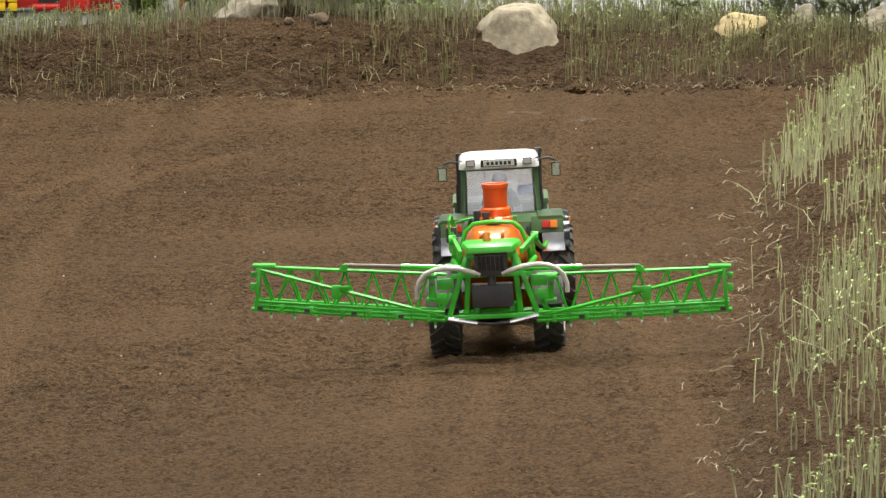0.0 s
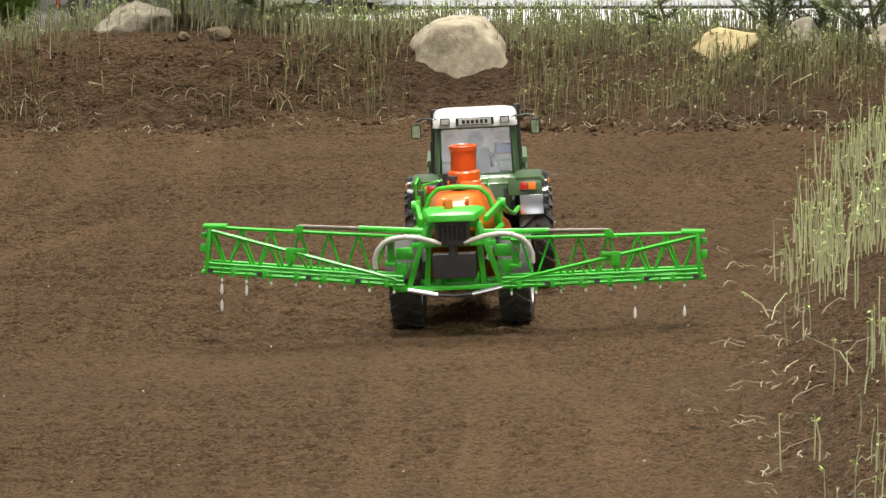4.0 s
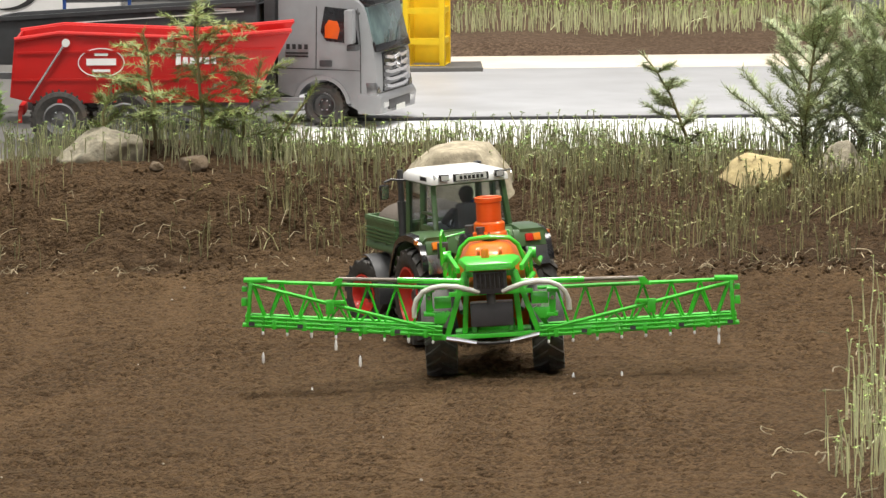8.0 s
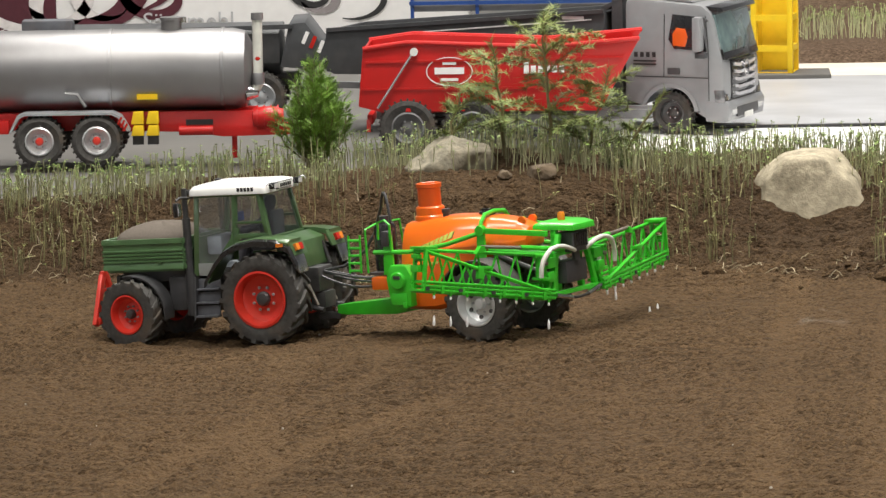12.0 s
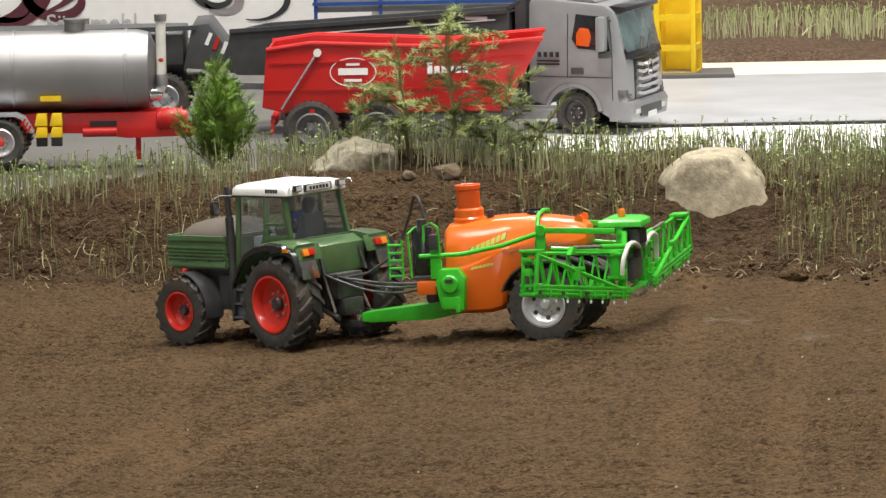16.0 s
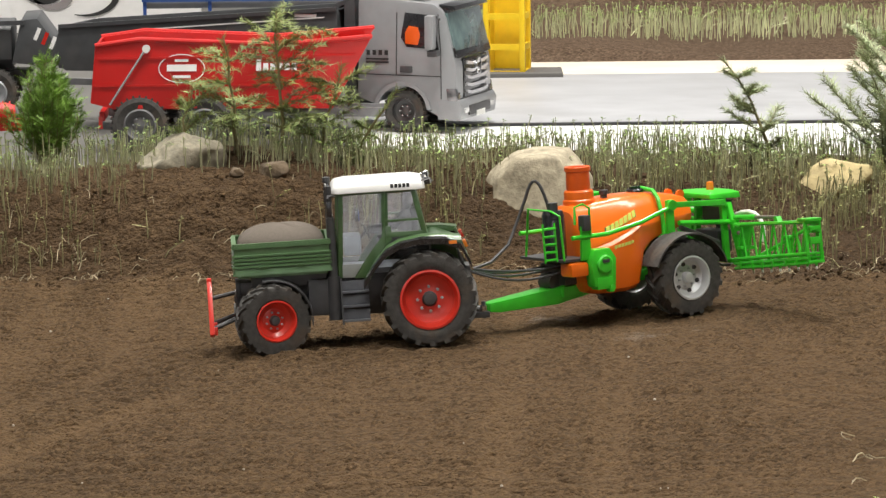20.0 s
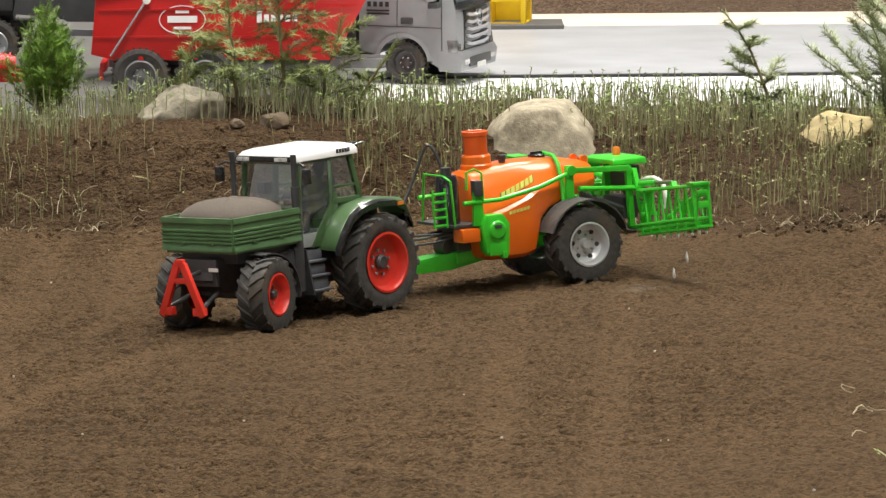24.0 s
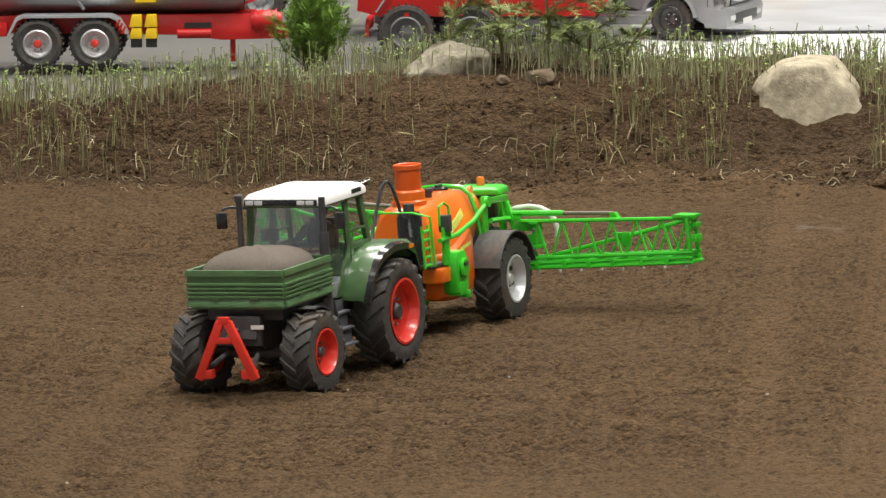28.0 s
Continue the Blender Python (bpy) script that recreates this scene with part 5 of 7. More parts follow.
    for s in (1,):
        part("pump_panel", Geo().prism([(0.123, 0.04), (0.152, 0.046), (0.156, 0.075), (0.15, 0.09), (0.128, 0.09), (0.12, 0.078)], "xz", 0.045, 0.062), green_lime, S, "lime green pump housing", bevel=0.003, m=N)
        part("pump_dial", Geo().lathe([(0.0001, 0.062), (0.0095, 0.062), (0.011, 0.0645), (0.009, 0.066), (0.0001, 0.066)], "y", 20, (0.138, 0, 0.072)), green_lime, S, m=N)
        part("pump_window", Geo().box((0.138, 0.0665, 0.076), (0.009, 0.0012, 0.004)), black_plastic, S, m=N)
        part("pump_foot", Geo().box((0.138, 0.056, 0.05), (0.022, 0.014, 0.014)).box((0.13, 0.06, 0.043), (0.006, 0.01, 0.008)), green_lime, S, bevel=0.001, m=N)
    ladder = Geo()
    for x in (0.167, 0.183):
        ladder.path([(x, 0.052, 0.08), (x, 0.05, 0.125)], 0.0013, 6)
    for z in (0.083, 0.092, 0.101, 0.11, 0.119):
        ladder.path([(0.167, 0.0515, z), (0.183, 0.0515, z)], 0.0016, 6)
    part("ladder", ladder, green_lime, S, m=Matrix.Translation((0.004, 0, 0)))
    part("hand_rail", Geo().path([(0.186, 0.052, 0.08), (0.188, 0.05, 0.132), (0.186, 0.03, 0.136), (0.184, -0.02, 0.136), (0.184, -0.03, 0.08)], 0.0014, 6), green_lime, S, m=N)
    part("hand_rail", Geo().path([(0.15, 0.055, 0.105), (0.15, 0.055, 0.138), (0.158, 0.053, 0.143), (0.168, 0.052, 0.14), (0.169, 0.052, 0.12)], 0.0015, 6), green_lime, S, m=N)
    part("platform", Geo().box((0.165, 0.005, 0.079), (0.042, 0.09, 0.003)), black_plastic, S, m=N)
    part("side_panel", Geo().prism([(0.149, 0.078), (0.163, 0.078), (0.161, 0.118), (0.15, 0.125)], "xz", 0.05, 0.054), green_lime, S, bevel=0.0006, m=N)
    part("canister", Geo().lathe([(0.0001, 0.08), (0.013, 0.08), (0.0135, 0.083), (0.0135, 0.131), (0.011, 0.136), (0.0001, 0.1365)], "z", 20, (0.178, 0.022, 0)), black_gloss, S, "black canister on the platform", m=N)
    part("canister_cap", Geo().lathe([(0.0001, 0.136), (0.006, 0.136), (0.006, 0.145), (0.0001, 0.1455)], "z", 14, (0.178, 0.022, 0)), black_plastic, S, m=N)
    part("tool_box", Geo().box((0.156, 0.053, 0.121), (0.01, 0.012, 0.018)), black_plastic, S, bevel=0.0015, m=N)
    part("front_box", Geo().box((0.155, 0.0, 0.06), (0.028, 0.05, 0.024)), black_plastic, S, bevel=0.002, m=N)
    part("clean_water_tank", Geo().box((0.168, 0.045, 0.068), (0.024, 0.024, 0.016)), orange, S, bevel=0.003, m=N)
    part("pump", Geo().lathe([(0.0001, -0.012), (0.01, -0.012), (0.011, 0.0), (0.01, 0.012), (0.0001, 0.012)], "y", 16, (0.172, 0, 0.052)), dark_metal, S, m=N)
    # hoses from the tank to the tractor
    for y, sag in ((0.014, 0.006), (0.002, 0.012), (-0.012, 0.009), (0.024, 0.016)):
        pts = [(0.13 + 0.15 * f, y * (1.3 - 0.9 * f), 0.07 + 0.014 * f - sag * math.sin(math.pi * f)) for f in (n / 10 for n in range(11))]
        part("hose", Geo().path(pts, 0.0014, 6), black_plastic, S)
    hump = [(0.15 + 0.03 * f, 0.012 - 0.02 * f, 0.128 + 0.052 * math.sin(math.pi * f) ** 0.8 - 0.02 * f) for f in (n / 12 for n in range(10))]
    part("big_hose", Geo().path(hump + [(0.186, -0.006, 0.122), (0.2, -0.004, 0.1), (0.228, 0.0, 0.083), (0.26, 0.004, 0.078)], 0.0019, 8), black_plastic, S, "black suction hose arching over to the tractor")
    # boom carriage at the rear
    X = -0.09
    LOW = Matrix.Translation((0, 0, -0.008))
    c = Geo()
    for s in (1, -1):
        c.bar((X, 0.05 * s, 0.058), (X, 0.027 * s, 0.128), 0.006, 0.006, (1, 0, 0))
        c.bar((X + 0.008, 0.03 * s, 0.062), (X + 0.006, 0.024 * s, 0.14), 0.006, 0.007, (1, 0, 0))
        c.bar((X, 0.046 * s, 0.088), (X, 0.062 * s, 0.062), 0.005, 0.005, (1, 0, 0))
        c.box((X, 0.052 * s, 0.098), (0.01, 0.018, 0.012))
        c.box((X, 0.056 * s, 0.082), (0.012, 0.012, 0.012))
    c.bar((X, -0.065, 0.06), (X, 0.065, 0.06), 0.007, 0.005)
    c.bar((X, -0.045, 0.106), (X, 0.045, 0.106), 0.005, 0.005)
    c.bar((X + 0.004, -0.03, 0.126), (X + 0.004, 0.03, 0.126), 0.006, 0.006)
    part("carriage", c, green_lime, S, "lime green boom carriage frame", bevel=0.0006, m=LOW)
    part("carriage_cap", Geo().loft([[(X - 0.02, -0.025, 0.132), (X - 0.02, 0.025, 0.132), (X + 0.03, 0.034, 0.135), (X + 0.03, -0.034, 0.135)], [(X - 0.019, -0.0245, 0.139), (X - 0.019, 0.0245, 0.139), (X + 0.03, 0.033, 0.1405), (X + 0.03, -0.033, 0.1405)], [(X - 0.01, -0.02, 0.1425), (X - 0.01, 0.02, 0.1425), (X + 0.024, 0.027, 0.1435), (X + 0.024, -0.027, 0.1435)]]), green_lime, S, "flat lime green hood", bevel=0.0012, m=LOW)
    part("beacon", Geo().lathe([(0.0045, 0.141), (0.0045, 0.1505), (0.0035, 0.1525), (0.0001, 0.153)], "z", 14, (X + 0.008, 0.004, 0)), lamp_orange, S, m=LOW)
    part("valve_block", Geo().box((X - 0.004, 0.0, 0.118), (0.02, 0.036, 0.024)), black_plastic, S, bevel=0.002, m=LOW)
    for k in range(6):
        part("valve", Geo().path([(X - 0.014, -0.0125 + k * 0.005, 0.112), (X - 0.014, -0.0125 + k * 0.005, 0.128)], 0.0019, 8), black_gloss, S, m=LOW)
    part("damper", Geo().path([(X - 0.006, 0.0, 0.095), (X - 0.006, 0.0, 0.108)], 0.005, 12), dark_metal, S, m=LOW)
    part("control_box", Geo().box((X + 0.004, 0.0, 0.083), (0.02, 0.046, 0.026)), black_plastic, S, bevel=0.002, m=LOW)
    part("warning_plate", Geo().box((X - 0.002, -0.058, 0.09), (0.001, 0.009, 0.012)), white_print, S, m=LOW)
    for s in (1, -1):
        part("stop_bar", Geo().path([(X - 0.008, 0.0, 0.052), (X - 0.008, 0.02 * s, 0.0535)], 0.0018, 8), dark_metal, S, m=LOW)
        part("stop_ram", Geo().path([(X - 0.008, 0.018 * s, 0.0532), (X - 0.006, 0.05 * s, 0.0595)], 0.0029, 10), chrome, S, "silver ram below the carriage", m=LOW)
        hose = [(X - 0.012, 0.012 * s, 0.108), (X - 0.013, 0.022 * s, 0.1115), (X - 0.013, 0.036 * s, 0.1155), (X - 0.013, 0.05 * s, 0.117), (X - 0.012, 0.063 * s, 0.1155), (X - 0.012, 0.073 * s, 0.111), (X - 0.01, 0.08 * s, 0.103), (X - 0.009, 0.083 * s, 0.094), (X - 0.008, 0.083 * s, 0.084)]
        part("clear_hose", Geo().path(hose, 0.0028, 10), hose_clear, S, "milky clear hose arching over the boom", m=LOW)
    # booms
    for s in (1, -1):
        b = part("boom", Geo().bar((X, 0.05 * s, 0.062), (X, 0.263 * s, 0.0745), 0.004, 0.003), green_lime, S, "folding lime green truss boom", m=Matrix.Translation((0, 0, -0.005)))
        BOOMS.append(b)
        bot = lambda y, dz=0.0: (X, y * s, 0.062 + (y - 0.05) * 0.0587 + dz)
        for dz, dx in ((0.0015, -0.009), (0.0, 0.009), (0.006, -0.009), (0.0055, 0.009), (0.0105, -0.009), (0.011, 0.009)):
            p, q = bot(0.052, dz), bot(0.263, dz)
            part("rail", Geo().path([(p[0] + dx, p[1], p[2]), (q[0] + dx, q[1], q[2])], 0.002, 6), green_lime, b)
        upz = lambda y: 0.113 + (y - 0.05) * 0.04
        part("top_chord", Geo().path([(X + 0.006, 0.05 * s, upz(0.05)), (X + 0.006, 0.258 * s, upz(0.258))], 0.0022, 6), green_lime, b)
        dgz = lambda y: 0.07 + (y - 0.06) / 0.198 * 0.05
        part("diagonal_chord", Geo().path([(X - 0.009, 0.06 * s, dgz(0.06)), (X - 0.009, 0.255 * s, dgz(0.255))], 0.0023, 6), green_lime, b)
        n = 13
        for i in range(n):
            ya, yb = 0.055 + (0.2) * i / n, 0.055 + 0.2 * (i + 1) / n
            up = i % 2 == 0
            lo1, hi1 = (ya, yb) if up else (yb, ya)
            part("brace", Geo().path([(X + 0.008, lo1 * s, bot(lo1, 0.003)[2]), (X + 0.006, hi1 * s, upz(hi1))], 0.0014, 5), green_lime, b)
            if i > 3:
                part("brace", Geo().path([(X - 0.009, lo1 * s, bot(lo1, 0.003)[2]), (X - 0.009, hi1 * s, dgz(hi1))], 0.0014, 5), green_lime, b)
        ef = Geo()
        for dx in (-0.009, 0.008):
            ef.bar((X + dx, 0.26 * s, 0.074), (X + dx, 0.257 * s, 0.122), 0.004, 0.004, (1, 0, 0))
        for z in (0.085, 0.098, 0.11, 0.12):
            ef.bar((X - 0.009, 0.2585 * s, z), (X + 0.008, 0.2585 * s, z), 0.004, 0.003)
        ef.box((X, 0.264 * s, 0.1), (0.012, 0.006, 0.008)).box((X, 0.2635 * s, 0.114), (0.012, 0.006, 0.005)).box((X, 0.252 * s, 0.1235), (0.02, 0.025, 0.0035))
        ef.box((X, 0.262 * s, 0.0755), (0.02, 0.008, 0.003))
        part("end_frame", ef, green_lime, b, bevel=0.0005)
        for y in (0.07, 0.105, 0.135, 0.165, 0.2, 0.232):
            p = bot(y, 0.003)
            part("clamp", Geo().box((X, p[1], p[2]), (0.023, 0.005, 0.009)), green_lime, b, bevel=0.0005)
        part("boom_ram", Geo().path([(X, 0.03 * s, 0.1205), (X, 0.1 * s, 0.1225)], 0.0031, 8), green_lime, b)
        part("ram_rod", Geo().path([(X, 0.1 * s, 0.1225), (X, 0.163 * s, 0.124)], 0.0021, 8), rod_mat, b)
        part("knee_plate", Geo().box((X - 0.009, 0.172 * s, 0.095), (0.005, 0.009, 0.015)).box((X - 0.009, 0.162 * s, 0.1), (0.005, 0.012, 0.004)), green_lime, b, bevel=0.0005)
        part("hinge_block", Geo().box((X, 0.066 * s, 0.1), (0.012, 0.007, 0.024)).box((X, 0.066 * s, 0.086), (0.018, 0.012, 0.004)).box((X, 0.066 * s, 0.112), (0.018, 0.012, 0.004)), green_lime, b, bevel=0.001)
        part("hinge_pin", Geo().path([(X - 0.01, 0.066 * s, 0.104), (X + 0.01, 0.066 * s, 0.104)], 0.0022, 8), rod_mat, b)
        part("ram_bracket", Geo().prism([(0.16 * s, 0.118), (0.172 * s, 0.116), (0.165 * s, 0.125), (0.158 * s, 0.125)], "yz", X - 0.003, X + 0.003), green_lime, b)
        for k, y in enumerate((0.062, 0.088, 0.114, 0.14, 0.166, 0.192, 0.218, 0.244)):
            p = bot(y)
            nz = part("nozzle", Geo().lathe([(0.0017, 0.009), (0.0017, -0.001), (0.0014, -0.003), (0.0001, -0.003)], "z", 8, (p[0] - 0.009, p[1], p[2] - 0.001)), green_lime, b)
            part("water_bead", Geo().lathe([(0.0001, 0.0), (0.0011, -0.0008), (0.0016, -0.0026), (0.0011, -0.0042), (0.0001, -0.0048)], "z", 8, (p[0] - 0.009, p[1], p[2] - 0.0035)), water_glint_mat, nz, "bead of water at the nozzle tip, glint painted white")
            NOZZLES.append((b, (p[0] - 0.009, p[1], p[2] - 0.0065)))
            if k % 2:
                part("clip", Geo().box((X - 0.0112, y * s + 0.012 * s, p[2] + 0.004), (0.001, 0.006, 0.004)), black_plastic, b)
    return wheels


sprayer_wheels = build_sprayer(sprayer)

# water falling from the nozzles
DROPS = []
_drop = Geo().lathe([(0.0001, -0.0065), (0.0013, -0.0055), (0.0017, -0.002), (0.0013, 0.0035), (0.0001, 0.0065)], "z", 8).mesh("water_drop", water_glint_mat)
for b, p in NOZZLES + NOZZLES[1::2]:
    DROPS.append((part("water_drop", _drop, water_glint_mat, b, "falling water drop, glint painted white"), p))

# ---------------------------------------------------------------- parked models behind the bank


def road_wheel(name, parent, c, R, w, rim_mat, out, rim_r=None):
    """A smooth-shouldered truck tyre with a dished rim."""
    rim_r = rim_r or R * 0.58
    h = w / 2
    wh = part(name, Geo().lathe([(rim_r, -h * 0.8), (R * 0.82, -h), (R * 0.95, -h * 0.9), (R, -h * 0.6), (R, h * 0.6), (R * 0.95, h * 0.9), (R * 0.82, h), (rim_r, h * 0.8)], "y", 36), rubber, parent, "black truck tyre", m=Matrix.Translation(c))
    part("rim", Geo().lathe([(rim_r, h * 0.85 * out), (rim_r * 0.9, h * 0.95 * out), (rim_r * 0.82, h * 0.5 * out), (rim_r * 0.5, h * 0.3 * out), (rim_r * 0.3, h * 0.55 * out), (0.0001, h * 0.6 * out)], "y", 28), rim_mat, wh)
    gr = Geo()
    for k in range(28):
        a = 2 * math.pi * k / 28
        gr.box((R * math.cos(a), 0, R * math.sin(a)), (R * 0.1, w * 0.85, R * 0.07), Matrix.Rotation(-a, 3, "Y"))
    part("tread", gr, rubber, wh)
    for k in range(6):
        a = 2 * math.pi * k / 6
        part("bolt", Geo().lathe([(R * 0.04, 0), (R * 0.04, 0.002 * out), (0.0001, 0.0024 * out)], "y", 6, (rim_r * 0.42 * math.cos(a), h * 0.4 * out, rim_r * 0.42 * math.sin(a))), chrome, wh)
    return wh


def build_red_trailer():
    R = thing("dumper_trailer", "glossy red model dumper trailer with twin axles", "trailer", pose(0, 10.07, 0, 0, 0, -1.5))
    side = [(-0.404, 0.066), (-0.396, 0.152), (-0.33, 0.161), (-0.125, 0.152), (0.016, 0.164), (0.012, 0.159), (-0.045, 0.056), (-0.372, 0.058)]
    body = Geo()
    for s, o in ((-1, -0.075), (1, 0.075)):
        body.prism(side, "xz", o, o - 0.004 * s)
    body.prism([(-0.372, 0.056), (-0.045, 0.056), (-0.045, 0.062), (-0.372, 0.062)], "xz", -0.071, 0.071)
    body.loft([[(-0.404, y, 0.066), (-0.396, y, 0.152), (-0.392, y, 0.152), (-0.399, y, 0.066)] for y in (-0.071, 0.071)])
    body.loft([[(-0.045, y, 0.056), (0.004, y, 0.152), (0.0, y, 0.154), (-0.05, y, 0.058)] for y in (-0.071, 0.071)])
    part("dump_body", body, red_paint, R, "red half-round dump body", bevel=0.0015)
    part("upper_rim", Geo().path([(-0.396, -0.077, 0.152), (-0.33, -0.077, 0.161), (-0.125, -0.077, 0.152), (0.014, -0.077, 0.163)], 0.0035, 8), red_paint, R)
    part("upper_rim", Geo().path([(-0.396, 0.077, 0.152), (-0.33, 0.077, 0.161), (-0.125, 0.077, 0.152), (0.014, 0.077, 0.163)], 0.0035, 8), red_paint, R)
    part("fold_line", Geo().bar((-0.392, -0.0765, 0.132), (-0.01, -0.0765, 0.136), 0.002, 0.003), red_paint, R)
    part("fold_line", Geo().bar((-0.4, -0.0765, 0.092), (-0.03, -0.0765, 0.092), 0.002, 0.003), red_paint, R)
    for x in (-0.33, -0.25, -0.17, -0.09):
        part("under_rib", Geo().prism([(x - 0.004, 0.058), (x + 0.004, 0.058), (x + 0.002, 0.07), (x - 0.002, 0.07)], "xz", -0.0775, -0.074), red_paint, R)
    part("tail_ram", Geo().path([(-0.322, -0.081, 0.145), (-0.375, -0.081, 0.064)], 0.0022, 8), chrome, R, "bright tailgate rod")
    part("ram_joint", Geo().lathe([(0.0001, -0.084), (0.006, -0.084), (0.006, -0.076), (0.0001, -0.076)], "y", 14, (-0.32, 0, 0.147)), white_plastic, R)
    ring = Geo()
    for k in range(28):
        a, b = 2 * math.pi * k / 28, 2 * math.pi * (k + 1) / 28
        ring.path([(-0.268 + 0.034 * math.cos(a), -0.0762, 0.117 + 0.021 * math.sin(a)), (-0.268 + 0.034 * math.cos(b), -0.0762, 0.117 + 0.021 * math.sin(b))], 0.0009, 4)
    part("emblem_ring", ring, white_print, R)
    for k, (w, h, z) in enumerate(((0.044, 0.010, 0.118), (0.026, 0.004, 0.105), (0.02, 0.004, 0.129))):
        part("emblem_bar", Geo().box((-0.268, -0.0762, z), (w, 0.001, h)), white_print, R)
    for k in range(6):
        part("brand_bar", Geo().box((-0.154 + k * 0.0105, -0.0762, 0.119 + (0.002 if k == 0 else 0)), (0.0075, 0.001, 0.017 if k == 0 else 0.0105)), white_print, R)
    for s in (-1, 1):
        part("frame_rail", Geo().bar((-0.38, 0.03 * s, 0.05), (0.03, 0.03 * s, 0.046), 0.008, 0.014), chassis_grey, R, bevel=0.001)
        for x in (-0.331, -0.235):
            road_wheel("wheel", R, (x, 0.062 * s, 0.033), 0.0425, 0.034, chassis_grey, s)
        part("spring", Geo().path([(-0.37, 0.045 * s, 0.045), (-0.33, 0.045 * s, 0.052), (-0.283, 0.045 * s, 0.044), (-0.235, 0.045 * s, 0.052), (-0.2, 0.045 * s, 0.045)], 0.003, 6), dark_metal, R)
    for x in (-0.331, -0.235):
        part("axle", Geo().path([(x, -0.05, 0.036), (x, 0.05, 0.036)], 0.005, 8), dark_metal, R)
    part("side_guard", Geo().box((-0.12, -0.066, 0.04), (0.13, 0.006, 0.024)), chassis_grey, R, "pale grey side guard", bevel=0.002)
    part("rear_lamp_bar", Geo().box((-0.388, -0.0, 0.045), (0.008, 0.12, 0.014)), red_paint, R, bevel=0.001)
    part("tail_lamp", Geo().box((-0.39, -0.058, 0.036), (0.006, 0.012, 0.018)), lamp_red, R)
    part("tool_box", Geo().box((-0.155, -0.055, 0.022), (0.04, 0.02, 0.02)), black_plastic, R, bevel=0.002)
    return R


build_red_trailer()


def build_truck():
    T = thing("tipper_truck", "grey model tipper truck with dark dump body", "truck", pose(0.166, 10.225, 0.003, 0, 0, -19))
    w = 0.085
    # cab shell as side profile drawn across, with the windows let in as glass
    side = [(-0.001, 0.022), (0.001, 0.06), (0.0, 0.1), (-0.004, 0.118), (-0.016, 0.172), (-0.022, 0.184), (-0.035, 0.194), (-0.14, 0.204), (-0.156, 0.2), (-0.158, 0.05), (-0.13, 0.04), (-0.124, 0.056), (-0.105, 0.0675), (-0.083, 0.0695), (-0.062, 0.062), (-0.048, 0.046), (-0.043, 0.03), (-0.03, 0.022)]
    cab = Geo().prism(side, "xz", -w, w)
    part("cab", cab, cab_grey, T, "grey high-roof truck cab", bevel=0.007)
    part("roof_spoiler", Geo().prism([(-0.05, 0.196), (-0.075, 0.222), (-0.14, 0.228), (-0.148, 0.203)], "xz", -w * 0.9, w * 0.9), cab_grey, T, bevel=0.004)
    part("windscreen", Geo().prism([(-0.0075, 0.117), (-0.0215, 0.179), (-0.0155, 0.18), (-0.0005, 0.117)], "xz", -w * 0.93, w * 0.93), screen_sheen, T, "dark windscreen with reflections painted in", bevel=0.001)
    part("screen_band", Geo().prism([(-0.003, 0.112), (-0.0065, 0.127), (-0.003, 0.127), (0.001, 0.112)], "xz", -w * 0.96, w * 0.96), black_gloss, T, "black band below the windscreen", bevel=0.0006)
    part("sun_visor", Geo().prism([(-0.018, 0.178), (-0.03, 0.192), (-0.005, 0.19), (-0.002, 0.184)], "xz", -w * 0.92, w * 0.92), black_gloss, T, bevel=0.001)
    for s in (-1, 1):
        part("side_window", Geo().prism([(-0.027, 0.124), (-0.036, 0.176), (-0.08, 0.18), (-0.087, 0.142), (-0.078, 0.128)], "xz", s * (w - 0.001), s * (w + 0.0015)), black_gloss, T, "dark side window", bevel=0.0006)
        part("door_seam", Geo().path([(-0.028, s * (w + 0.0006), 0.178), (-0.024, s * (w + 0.0006), 0.12), (-0.024, s * (w + 0.0006), 0.05)], 0.0007, 4), black_print, T)
        part("door_seam", Geo().path([(-0.093, s * (w + 0.0006), 0.18), (-0.095, s * (w + 0.0006), 0.085)], 0.0007, 4), black_print, T)
        part("door_seam", Geo().path([(-0.155, s * (w + 0.0006), 0.086), (-0.024, s * (w + 0.0006), 0.084)], 0.0007, 4), black_print, T)
        part("door_handle", Geo().box((-0.079, s * (w + 0.001), 0.094), (0.02, 0.004, 0.01)), black_plastic, T, bevel=0.002)
        a = part("mirror_arm", Geo().path([(-0.03, s * w, 0.174), (-0.02, s * (w + 0.018), 0.172)], 0.002, 6), black_plastic, T)
        part("mirror", Geo().box((-0.034, s * (w + 0.02), 0.152), (0.014, 0.02, 0.052)), cab_grey, a, bevel=0.004)
        part("wide_mirror", Geo().box((-0.03, s * (w + 0.017), 0.12), (0.016, 0.018, 0.009)), black_plastic, a, bevel=0.002)
        part("wheel_arch", Geo().prism(arc(-0.086, 0.03, 0.0455, 5, 175, 18) + arc(-0.086, 0.03, 0.0395, 5, 175, 18)[::-1], "xz", s * (w - 0.004), s * (w + 0.002)), cab_grey, T)
        road_wheel("front_wheel", T, (-0.086, s * 0.066, 0.03), 0.0325, 0.026, dark_metal, s)
        for x in (-0.36, -0.455):
            road_wheel("rear_wheel", T, (x, s * 0.066, 0.035), 0.037, 0.036, silver_rim, s)
